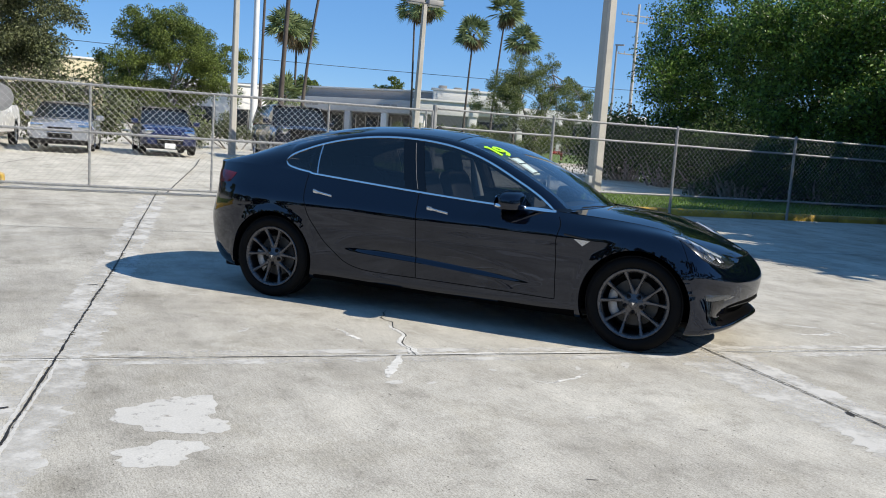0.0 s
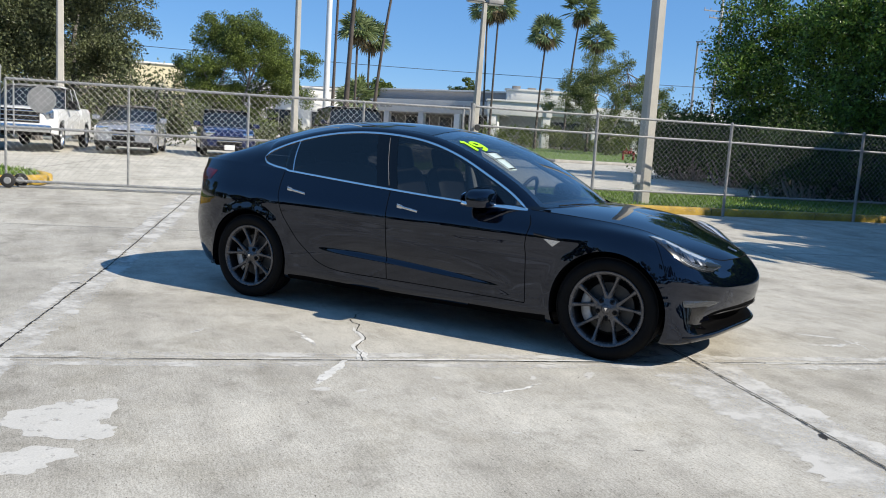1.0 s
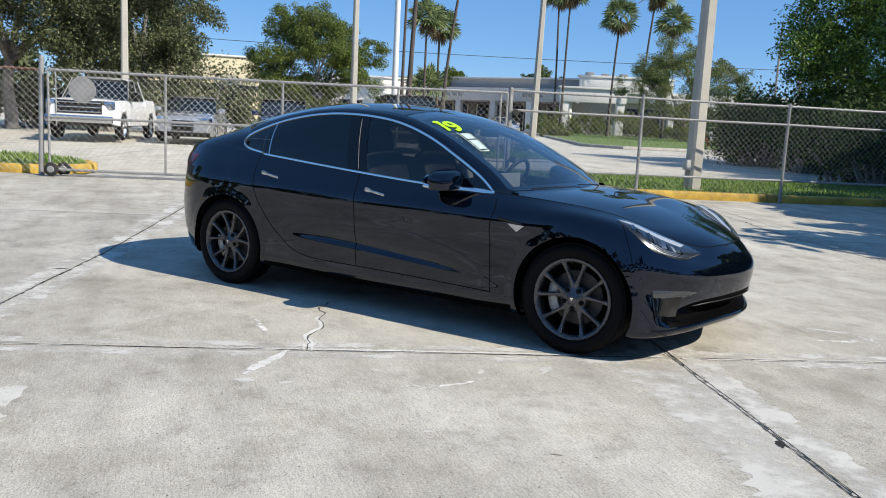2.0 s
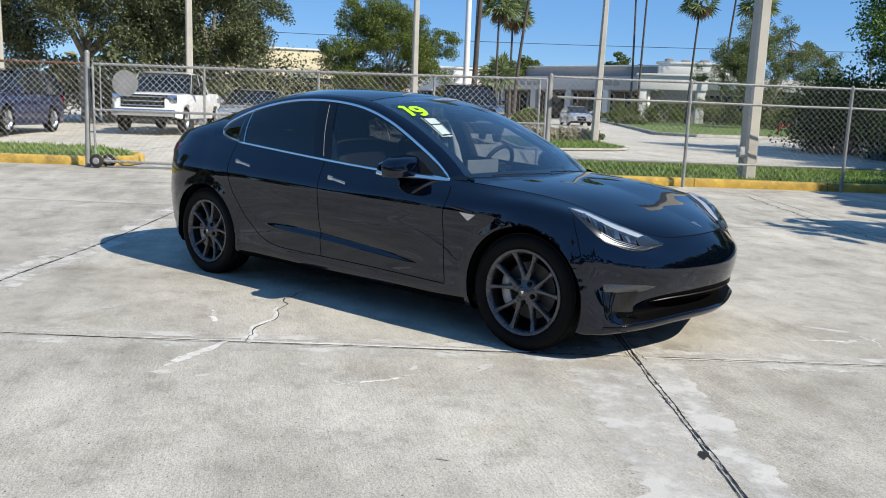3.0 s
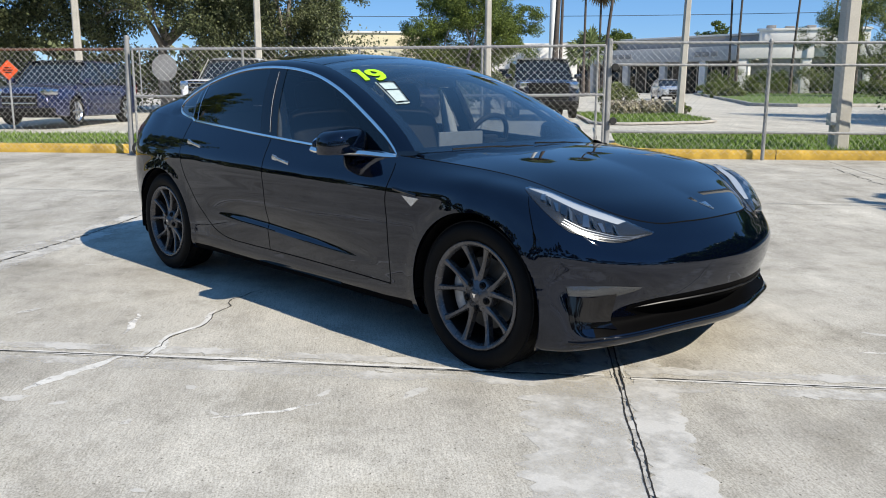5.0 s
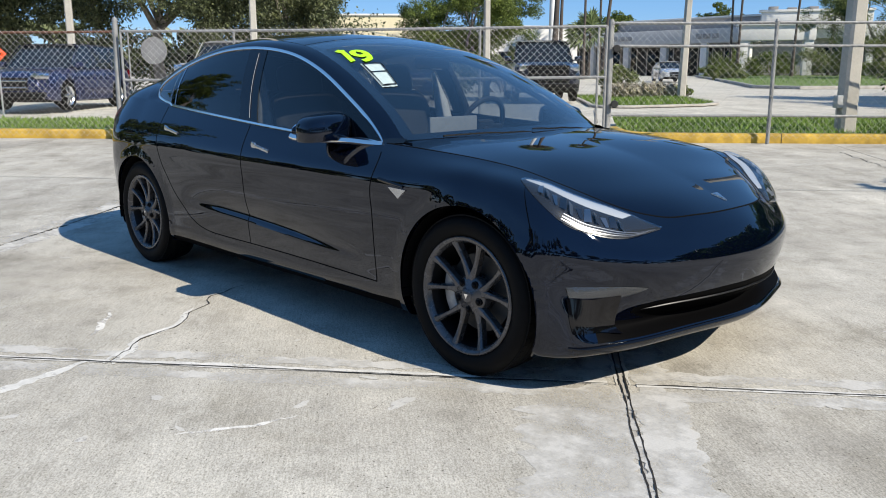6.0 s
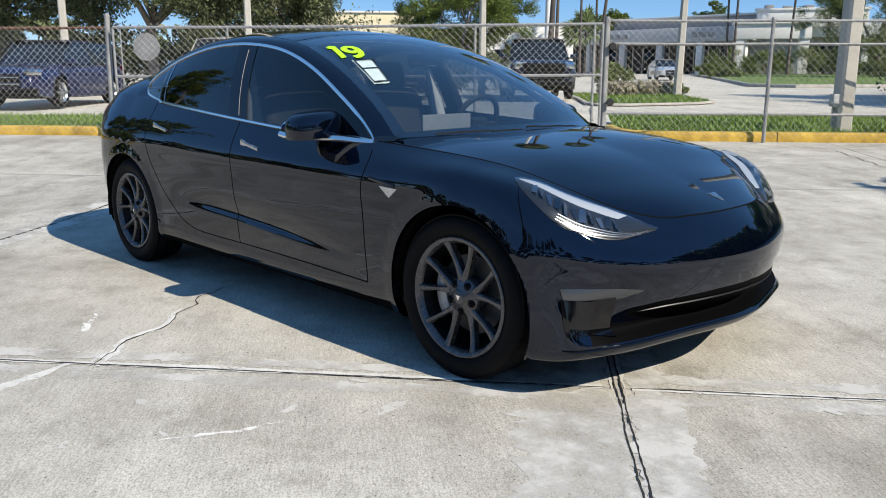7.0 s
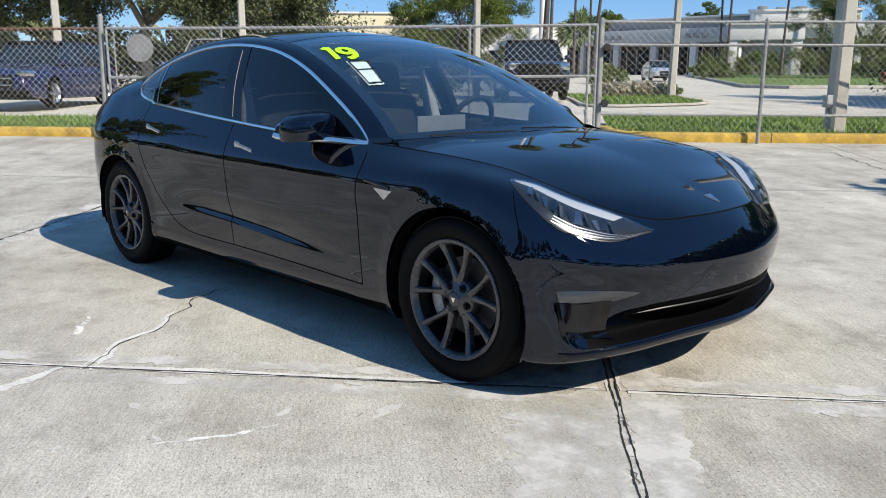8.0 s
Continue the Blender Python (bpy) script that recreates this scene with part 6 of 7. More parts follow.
    bmesh.ops.recalc_face_normals(bm, faces=bm.faces[:])
    part("pillar_foot", bm, GLOSS_BLACK, car)
# ---- wheels ----
def alloy_wheel(x, side, z, name):
    """Tyre, rim, five pairs of spokes, hub cap, nuts, disc and caliper; the wheel's outer face lies at y = 0.893."""
    w = new(name)
    w.empty_display_size = 0.1
    w.parent = car
    w.matrix_local = Matrix.Translation((x, side * 0.79, z)) @ (Matrix() if side > 0 else Matrix.Rotation(math.pi, 4, "Z"))
    bm = bmesh.new()
    R = 0.328
    lathe(bm, [(0.236, 0.092), (0.243, 0.104), (0.262, 0.112), (0.285, 0.117), (0.303, 0.112), (0.317, 0.100), (0.325, 0.085), (0.328, 0.06), (0.3285, 0.045), (0.324, 0.043), (0.324, 0.036), (0.3285, 0.034),
               (0.329, 0.0), (0.324, -0.002), (0.324, -0.009), (0.329, -0.011), (0.328, -0.06), (0.317, -0.100), (0.285, -0.117), (0.243, -0.104), (0.236, -0.092)], 72)
    # tread blocks at the shoulder
    for k in range(64):
        a = 2 * math.pi * k / 64
        m = Matrix.Rotation(a, 4, "Y") @ Matrix.Translation((0.3238, 0.080, 0))
        box(bm, (0, 0, 0), (0.006, 0.030, 0.030), 0, 0, m)
    part("tyre", bm, TYRE, w, "low-profile black tyre", angle=50)
    bm = bmesh.new()
    lathe(bm, [(0.226, 0.086), (0.240, 0.100), (0.2415, 0.106), (0.238, 0.110), (0.228, 0.109), (0.220, 0.100), (0.214, 0.085)], 72)
    rim_ = part("rim", bm, RIM_GREY, w, "graphite grey rim", angle=45)
    bm = bmesh.new()
    lathe(bm, [(0.214, 0.085), (0.207, 0.05), (0.200, 0.0), (0.196, -0.06), (0.225, -0.09)], 72)
    part("rim_barrel", bm, BARREL, rim_, "inner barrel, darkened for the shade behind the spokes", angle=45)
    hub = bmesh.new()
    lathe(hub, [(0.0, 0.098), (0.026, 0.098), (0.030, 0.094), (0.034, 0.090), (0.060, 0.086), (0.076, 0.076), (0.082, 0.06), (0.08, 0.03), (0.0, 0.03)], 40)
    part("hub", hub, RIM_GREY, w)
    for k in range(5):
        for e in (-1, 1):
            a0 = 2 * math.pi * k / 5 + radians(89) + e * radians(4)
            a1 = 2 * math.pi * k / 5 + radians(89) + e * radians(17.5)
            bm = bmesh.new()
            n = 7
            rows = []
            for q in range(n + 1):
                f = q / n
                c0, c1 = Vector((0.066 * math.cos(a0), 0, 0.066 * math.sin(a0))), Vector((0.222 * math.cos(a1), 0, 0.222 * math.sin(a1)))
                c = c0.lerp(c1, f)
                t = (c1 - c0).normalized().cross(Vector((0, -1, 0)))
                y1 = 0.084 + 0.020 * f - 0.010 * math.sin(math.pi * f)
                wd = 0.0128 + 0.006 * (1 - f) ** 3 - 0.0035 * math.sin(math.pi * min(1, f * 1.1)) + (0.004 if f > 0.9 else 0)
                rows.append([c + t * wd * 1.0 + Vector((0, y1 - 0.035, 0)), c + t * wd + Vector((0, y1 - 0.007, 0)), c + t * wd * 0.55 + Vector((0, y1, 0)), c - t * wd * 0.55 + Vector((0, y1, 0)), c - t * wd + Vector((0, y1 - 0.007, 0)), c - t * wd + Vector((0, y1 - 0.035, 0))])
            grid_faces(bm, rows)
            bmesh.ops.recalc_face_normals(bm, faces=bm.faces[:])
            part("spoke", bm, RIM_GREY, w, angle=30)
        a = 2 * math.pi * k / 5 + radians(89 + 36)
        bm = bmesh.new()
        m = Matrix.Translation((0.057 * math.cos(a), 0, 0.057 * math.sin(a)))
        lathe(bm, [(0.016, 0.060), (0.0165, 0.088), (0.0125, 0.090), (0.0115, 0.076), (0.0, 0.076)], 12, m)
        lathe(bm, [(0.010, 0.072), (0.010, 0.094), (0.006, 0.098), (0.0, 0.098)], 6, m)
        part("wheel_nut", bm, MATT_BLACK, w)
    bm = bmesh.new()
    lathe(bm, [(0.0, 0.1015), (0.024, 0.1005), (0.0275, 0.098), (0.0275, 0.09)], 28)
    cap = part("hub_cap", bm, RIM_GREY, w, "graphite grey hub cap with a plain silver mark")
    bm = bmesh.new()
    tri_ = [(-0.012, 0.010), (0.012, 0.010), (0.0, -0.014)]
    lo_ = [bm.verts.new((x_, 0.1000, z_)) for x_, z_ in tri_]
    hi_ = [bm.verts.new((x_ * 0.85, 0.1035, z_ * 0.85)) for x_, z_ in tri_]
    for k_ in range(3):
        bm.faces.new((lo_[k_], lo_[(k_ + 1) % 3], hi_[(k_ + 1) % 3], hi_[k_]))
    bm.faces.new(hi_)
    bmesh.ops.recalc_face_normals(bm, faces=bm.faces[:])
    part("cap_mark", bm, CHROME, cap)
    bm = bmesh.new()
    lathe(bm, [(0.08, 0.018), (0.16, 0.018), (0.162, 0.012), (0.162, -0.008), (0.16, -0.014), (0.08, -0.014)], 56)
    lathe(bm, [(0.0, 0.04), (0.075, 0.035), (0.082, 0.018)], 32)
    part("brake_disc", bm, IRON, w)
    bm = bmesh.new()
    rows = []
    ca = radians(-4) if x > 0 else radians(-20)
    for q in range(9):
        a = ca + radians(-32 + 64 * q / 8) * (1 if side > 0 else 1)
        rows.append([Vector((r * math.cos(a), y, r * math.sin(a))) for r, y in ((0.118, 0.03), (0.118, 0.048), (0.135, 0.056), (0.165, 0.054), (0.180, 0.04), (0.180, -0.02))])
    grid_faces(bm, rows)
    bmesh.ops.recalc_face_normals(bm, faces=bm.faces[:])
    part("brake_caliper", bm, CALIPER, w)
    bm = bmesh.new()
    lathe(bm, [(0.0, -0.05), (0.196, -0.05)], 40)
    part("wheel_back", bm, MATT_BLACK, w)
    return w


for wx, wz in WHEELS:
    for side in (-1, 1):
        alloy_wheel(wx, side, wz + 0.006, "front_wheel" if wx > 0 else "rear_wheel")


# ---- lines and fittings on the body ----
def hull_path(points, n, out):
    """Points on the hull that follow places given as (x, y, z), raised by out; y out."""
    ps = [hull_near(*p) for p in points]
    p, k = np.array(ps), None
    k = np.r_[0, np.cumsum(np.linalg.norm(np.diff(np.array(points, float), axis=0), axis=1))]
    k /= k[-1]
    return [hull_out(*hermite(k, p, t), out) for t in np.linspace(0, 1, n + 1)]


def shut_line(points, name, parent, n=40, width=0.0055, mat=GAP_BLACK):
    for side in (-1, 1):
        path = hull_path(points, n, 0.0006)
        path = [p - np.array([0, crease_depth(p[0], p[2]) if abs(p[0]) < 0.9 and 0.26 < p[2] < 0.64 else 0.0, 0]) for p in path]
        bm = bmesh.new()
        rows = []
        for i, p in enumerate(path):
            d = np.array(path[min(i + 1, n)]) - np.array(path[max(i - 1, 0)])
            nn = np.array([0.05, 1, 0.1]) if abs(p[0]) < 1.9 else np.array([0.8, 0.5, 0.3])
            s = np.cross(d, nn)
            s /= np.linalg.norm(s) + 1e-9
            rows.append([flip(p + s * width / 2, side), flip(p - s * width / 2, side)])
        grid_faces(bm, rows)
        part(name, bm, mat, parent, smooth=False)


shut_line([(0.87, .86, .885), (0.885, .905, .75), (0.885, .915, .60), (0.89, .905, .45), (0.895, .897, .33), (0.896, .896, .292)], "door_gap", car)
shut_line([(-.21, .84, .935), (-.195, .90, .80), (-.185, .908, .62), (-.18, .89, .45), (-.176, .888, .36), (-.173, .886, .305)], "door_gap", car)
shut_line([(-1.18, .80, 1.0), (-1.165, .89, .90), (-1.148, .90, .80), (-1.104, .92, .69), (-1.027, .918, .588), (-.95, .913, .497), (-.872, .908, .434), (-.776, .902, .363), (-.69, .897, .330), (-.60, .893, .314), (-.42, .888, .306)], "door_gap", car)
shut_line([(0.896, .896, .290), (.4, .887, .298), (-.17, .886, .304), (-.42, .888, .306)], "sill_gap", car, width=0.006)
for side in (-1, 1):
    hp = [hermite(RUN2, LINE_PTS[-1], t) for t in np.linspace(0.0, RUN[6], 90)]
    bm = bmesh.new()
    ribbon(bm, [flip(p, side) + Vector((0, 0, -0.0015)) for p in hp], 0.007, 0.0025, [Vector((0.35, 0.4 * side, 1))] * len(hp))
    part("hood_gap", bm, GAP_BLACK, car)
    # bumper seam from the lamp's corner to the wheel arch
shut_line([(1.69, .845, .775), (1.735, .878, .70), (1.77, .892, .62), (1.79, .898, .56)], "bumper_gap", car, 16, 0.004)

# flush door handles
for side in (-1, 1):
    for x, z, nm, door in ((-0.03, 0.824, "front", "front_door"), (-1.0, 0.869, "rear", "rear_door")):
        holder = SHELL[(door, side)]
        bm = bmesh.new()
        n = 14
        rows = []
        for i in range(n + 1):
            f = i / n
            px = x - 0.085 + 0.17 * f
            pz = z + 0.013 - 0.026 * f
            h = 0.009 if f > 0.28 else 0.009 + 0.007 * math.sin(math.pi * (0.28 - f) / 0.28 * 0.5 + 0.3)
            pq = hull_near(px, 0.89, pz)
            y = hull(*pq)[1]
            rows.append([flip((px, y + o, pz + h * zz), side) for zz, o in ((1, -0.002), (0.85, 0.005), (0, 0.007), (-0.85, 0.005), (-1, -0.002))])
        vs = grid_faces(bm, rows)
        bm.faces.new(vs[0])
        bm.faces.new(vs[-1][::-1])
        bmesh.ops.recalc_face_normals(bm, faces=bm.faces[:])
        part("door_handle", bm, CHROME_SOFT, holder, "flush chrome door handle")
    # side marker on the wing
    bm = bmesh.new()
    tri = [(0.995, .727), (1.122, .722), (1.066, .678)]
    ring = []
    for (x0, z0), (x1, z1) in zip(tri, tri[1:] + tri[:1]):
        for k in range(5):
            f = k / 5
            px, pz = x0 + (x1 - x0) * f, z0 + (z1 - z0) * f
            ring.append((px, hull(*hull_near(px, 0.9, pz))[1], pz))
    low = [bm.verts.new(flip((x, y - 0.003, z), side)) for x, y, z in ring]
    cx, cz = sum(p[0] for p in ring) / len(ring), sum(p[2] for p in ring) / len(ring)
    hi = [bm.verts.new(flip((cx + (x - cx) * 0.9, y + 0.005, cz + (z - cz) * 0.9), side)) for x, y, z in ring]
    for k in range(len(ring)):
        bm.faces.new((low[k], low[(k + 1) % len(ring)], hi[(k + 1) % len(ring)], hi[k]))
    bm.faces.new(hi)
    bmesh.ops.recalc_face_normals(bm, faces=bm.faces[:])
    mk = part("side_marker", bm, CHROME_SOFT, car, "triangular chrome side marker")
    bm = bmesh.new()
    rows = []
    for i in range(9):
        f = i / 8
        px = 0.93 + 0.165 * f
        pz = 0.752 - 0.020 * f
        y = hull(*hull_near(px, 0.9, pz))[1]
        rows.append([flip((px, y + o, pz + zz * 0.008), side) for zz, o in ((1, 0.001), (0, 0.005), (-1, 0.001))])
    grid_faces(bm, rows)
    bmesh.ops.recalc_face_normals(bm, faces=bm.faces[:])
    part("camera_strip", bm, GLOSS_BLACK, mk)
    # door mirror
    bm = bmesh.new()
    bmesh.ops.create_uvsphere(bm, u_segments=28, v_segments=18, radius=1)
    for v in bm.verts:
        x, y, z = v.co
        sx = abs(x) ** 0.7 * (1 if x > 0 else -1)
        sy = abs(y) ** 0.52 * (1 if y > 0 else -1)
        sz = abs(z) ** 0.60 * (1 if z > 0 else -1)
        z2 = max(sz * 0.077, -0.036)
        v.co = Vector((0.525 + sx * 0.085 - 0.012 * sy * side * -1 + (0.03 if sx > 0 else 0) * (1 - abs(sy)), side * (0.895 + sy * side * 0.135), 0.938 + z2 - 0.012 * (sy * side)))
    bmesh.ops.recalc_face_normals(bm, faces=bm.faces[:])
    mir = part("door_mirror", bm, PAINT, car, "gloss black door mirror with a chrome foot")
    bm = bmesh.new()
    bmesh.ops.create_uvsphere(bm, u_segments=20, v_segments=10, radius=1, matrix=Matrix.Translation((0.437, side * 0.90, 0.938)) @ Matrix.Diagonal((0.008, 0.11, 0.045, 1)))
    part("mirror_glass", bm, material("mirror silver", (0.8, 0.82, 0.84), 0.01, 1.0), mir)
    bm = bmesh.new()
    foot = [(.835, .795, .888), (.76, .815, .888), (.66, .86, .896), (.575, .92, .900), (.52, .98, .904), (.475, 1.02, .910), (.455, 1.028, .916)]
    ribbon(bm, [flip(p, side) for p in along(foot, 26)], 0.026, 0.012, [Vector((0.25, side * 0.55, -0.75))] * 27)
    part("mirror_foot", bm, CHROME, mir, "chrome mirror foot")


# ---- lamps ----
def lamp_patch(name, upper, lower, out, mat, parent, n=26, m=8, label="", both=True, inset=0.0, tilt=0.0, even=False):
    """A patch between two paths on the hull."""
    made = []
    ups, lows = [hull_near(*p) for p in upper], [hull_near(*p) for p in lower]

    def sampled(pts, ref):
        p = np.array(pts)
        k = np.r_[0, np.cumsum(np.linalg.norm(np.diff(np.array(ref, float), axis=0), axis=1))]
        k /= k[-1]
        return [hermite(k, p, t) for t in np.linspace(0, 1, n + 1)]

    a, b = sampled(ups, upper), sampled(lows, lower)
    for side in (-1, 1) if both else (-1,):
        bm = bmesh.new()
        rows = []
        for i in range(n + 1):
            row = []
            for j in range(m + 1):
                f = inset + (1 - 2 * inset) * j / m
                p, q = a[i] + (b[i] - a[i]) * f
                e = math.sin(math.pi * min(1, max(0, i / n))) ** 0.3 * math.sin(math.pi * j / m) ** 0.3
                e = 1.0 if even else e
                row.append(flip(hull_out(min(1, max(0, p)), min(LEVEL[-1], max(0, q)), out * (0.25 + 0.75 * e) + tilt * (i / n - 0.5)), side))
            rows.append(row)
        grid_faces(bm, rows)
        bmesh.ops.recalc_face_normals(bm, faces=bm.faces[:])
        par = parent[side] if isinstance(parent, dict) else parent
        made.append((side, part(name, bm, mat, par, label, angle=60)))
    return dict(made)


HL_UP = [(1.638, .801, .804), (1.694, .745, .789), (1.79, .69, .757), (1.86, .62, .722), (1.935, .55, .69), (2.00, .50, .65), (2.035, .46, .625)]
HL_LOW = [(1.645, .815, .798), (1.748, .858, .75), (1.809, .853, .706), (1.865, .827, .66), (1.93, .755, .625), (1.998, .636, .602), (2.036, .47, .618)]
headlamp = lamp_patch("headlamp", HL_UP, HL_LOW, 0.004, material("smoked lamp housing", (0.018, 0.019, 0.021), 0.25, 0.2), car, label="slanting clear headlamp with silver reflectors")


LAMP_EDGES = along(HL_UP, 400), along(HL_LOW, 400)


def between(f, g0=0.0, g1=1.0, n=6):
    """A path at the share f from the lamp's upper edge to its lower one."""
    u, l = LAMP_EDGES
    pts = [tuple(u[k] + (l[k] - u[k]) * f) for k in range(401)]
    lo, hi = int(g0 * 400), int(g1 * 400)
    idx = [round(lo + (hi - lo) * k / (n - 1)) for k in range(n)]
    return [pts[k] for k in idx]


lamp_patch("light_guide", between(0.04, 0.02, 0.78), between(0.36, 0.05, 0.72), 0.010, LAMP_WHITE, headlamp, 20, 4, "broad white light guide")
# faceted reflectors, set at turns to one another, and the slim strips below them
for k in range(11):
    g0 = 0.15 + 0.052 * k
    lamp_patch("reflector", between(0.46 + 0.05 * (k % 3), g0, g0 + 0.030), between(0.78 - 0.03 * (k % 2), g0 + 0.020 + 0.012 * (k % 3), g0 + 0.060), 0.010, (SILVER_DULL, SILVER_DARK, SILVER_DULL, SILVER_DARK)[k % 4], headlamp, 6, 3, tilt=(0.010, -0.010, 0.006)[k % 3], even=True)
for f0, f1, e in ((0.83, 0.848, 0.95), (0.89, 0.908, 0.93), (0.95, 0.966, 0.88)):
    lamp_patch("light_strip", between(f0, 0.36, e), between(f1, 0.36, e), 0.012, SILVER_DULL, headlamp, 18, 2, even=True)
lamp_patch("lamp_lens", HL_UP, HL_LOW, 0.021, LENS, headlamp, 26, 8, "clear lens")
FOG_UP = [(1.900, .853, .438), (1.975, .77, .431), (2.03, .68, .423), (2.08, .578, .414)]
FOG_LOW = [(1.906, .845, .400), (1.965, .76, .392), (2.028, .654, .384), (2.062, .60, .398)]
fog = lamp_patch("fog_lamp", FOG_UP, FOG_LOW, 0.004, material("smoked fog lamp", (0.06, 0.062, 0.066), 0.2, 0.4), car, 14, 4, "slim smoked fog lamp")
lamp_patch("fog_lens", FOG_UP, FOG_LOW, 0.008, LENS, fog, 14, 4)
shut_line([(1.900, .853, .432), (1.911, .838, .375), (1.918, .828, .330)], "recess_edge", car, 16, 0.006)
lamp_patch("air_curtain", [(1.898, .850, .398), (1.985, .775, .390), (2.05, .69, .388)], [(1.905, .822, .262), (1.97, .74, .262), (2.03, .66, .284)], 0.006, GLOSS_BLACK, car, 20, 12, "gloss black recess below the fog lamp", even=True)
lamp_patch("grille_brow", [(2.19, 0.0, .392), (2.16, .25, .385), (2.08, .48, .365), (2.03, .60, .331)], [(2.17, 0.0, .362), (2.14, .25, .356), (2.06, .48, .338), (2.01, .60, .316)], 0.0012, GRILLE_BLACK, car, 24, 3, "matt black upper edge of the grille", even=True)
bm = bmesh.new()
blade = [hull_out(*hull_near(x, y, z), 0.006) for x, y, z in along([(2.222, 0, .352), (2.195, .20, .346), (2.13, .40, .336), (2.04, .57, .322)], 24)]
blade = [flip(p, -1) for p in blade[::-1]] + [flip(p, 1) for p in blade[1:]]
ribbon(bm, blade, 0.007, 0.003, [Vector((0.8, 0.0, 0.5))] * len(blade), True)
part("grille_blade", bm, BARREL, car, "thin grey blade across the lower grille")
lamp_patch("tail_lamp", [(-1.86, .82, .975), (-2.02, .75, .985), (-2.14, .62, .99)], [(-1.90, .85, .895), (-2.05, .77, .875), (-2.16, .62, .88)], 0.006, RED_LENS, car, 14, 5, "dark red wraparound tail lamp")
# bright edge of the front lip, nose camera, mark on the hood
bm = bmesh.new()
lip = [hull_out(p, 1.25, 0.003) for p in np.linspace(0, RUN[3] + 0.004, 40)]
lip = [flip(p, -1) for p in lip[::-1]] + [flip(p, 1) for p in lip[1:]]
ribbon(bm, lip, 0.018, 0.006, [Vector((0.6, 0.0, 0.8))] * len(lip), True)
part("front_lip", bm, GLOSS_BLACK, car, "gloss black front lip")
bm = bmesh.new()
line_ = sorted((r[22].x, r[22].z) for r in HOOD)
hx = 2.035
za, zb = [float(np.interp(q, [p[0] for p in line_], [p[1] for p in line_])) for q in (hx - 0.03, hx + 0.03)]
m = Matrix.Translation((hx, 0, (za + zb) / 2 + 0.0015)) @ Matrix.Rotation(math.atan2(za - zb, 0.06), 4, "Y")
tri_ = [(-0.034, -0.027), (-0.034, 0.027), (0.034, 0.0)]
lo_ = [bm.verts.new(m @ Vector((x_, y_, -0.003))) for x_, y_ in tri_]
hi_ = [bm.verts.new(m @ Vector((x_ * 0.85, y_ * 0.85, 0.004))) for x_, y_ in tri_]
for k_ in range(3):
    bm.faces.new((lo_[k_], lo_[(k_ + 1) % 3], hi_[(k_ + 1) % 3], hi_[k_]))
bm.faces.new(hi_)
bmesh.ops.recalc_face_normals(bm, faces=bm.faces[:])
part("hood_mark", bm, CHROME_SOFT, car, "small chrome mark on the hood")
# wipers and scuttle
bm = bmesh.new()
sc = along([(1.085, 0, .914), (1.075, .30, .912), (1.02, .55, .905), (.90, .75, .897)], 20)
rows = [[flip(p + np.array([0, 0, -0.004]), s) for p in (sc[k], sc[k] + np.array([-0.09, -0.02, 0.012]))] for s, ks in ((-1, range(20, -1, -1)), (1, range(1, 21))) for k in ks]
grid_faces(bm, rows)
part("scuttle", bm, MATT_BLACK, car)
for y0, y1 in ((0.52, -0.02), (-0.05, -0.55)):
    bm = bmesh.new()
    pts = []
    for f in np.linspace(0, 1, 9):
        y = y0 + (y1 - y0) * f
        p = screen_at(1.06 - 0.26 * abs(y) ** 1.8 - 0.02 * f, y)
        pts.append(p + Vector((0.012, 0, -0.010)))
    tube(bm, pts, 0.005, 6)
    part("wiper", bm, MATT_BLACK, car)

# ---- cabin ----
bm = bmesh.new()
rows = []
for x in np.linspace(0.98, -1.35, 14):
    hw = min(0.755, hull(*hull_near(x, 0.88, 0.8))[1] - 0.10)
    rows.append([Vector((x, y, z)) for y, z in ((-hw, .90), (-hw, .60), (-hw + .05, .30), (0, .27), (hw - .05, .30), (hw, .60), (hw, .90))])
grid_faces(bm, rows)
part("cabin_tub", bm, SEAT_BLACK, car, "black cabin lining")
bm = bmesh.new()
rows = []
for k in range(13):
    u = -1 + 2 * k / 12
    y = 0.70 * u
    xf = 1.03 - 0.16 * abs(u) ** 2.2
    rows.append([Vector((x, y, z)) for x, z in ((xf, .895), (xf - .2, .90), (0.62 - 0.03 * abs(u), .885), (0.56, .84), (0.60, .70), (0.68, .45))])
grid_faces(bm, rows)
dash = part("dashboard", bm, SEAT_BLACK, car, "black dashboard")
bm = bmesh.new()
rows = [[Vector((0.575 - 0.004, 0.70 * u, z)) for z in (.82, .775)] for u in np.linspace(-1, 1, 9)]
grid_faces(bm, rows)
part("dash_trim", bm, varied("pale open-pore wood", (0.30, 0.24, 0.17), 0.5, 0.2, 30.0), dash)
bm = bmesh.new()
box(bm, (0.50, -0.015, 0.872), (0.018, 0.36, 0.205), 0.008)
part("touch_screen", bm, SCREEN_BACK, dash, "grey back of the wide touch screen")
bm = bmesh.new()
m = Matrix.Translation((0.345, 0.37, 0.90)) @ Matrix.Rotation(radians(-66), 4, "Y")
n, R0 = 40, 0.175
rows = []
for k in range(n):
    a = 2 * math.pi * k / n
    rows.append([m @ Vector(((R0 + 0.016 * math.cos(b)) * math.cos(a), (R0 + 0.016 * math.cos(b)) * math.sin(a), 0.016 * math.sin(b))) for b in [2 * math.pi * j / 8 for j in range(8)]])
grid_faces(bm, rows + [rows[0]], True)
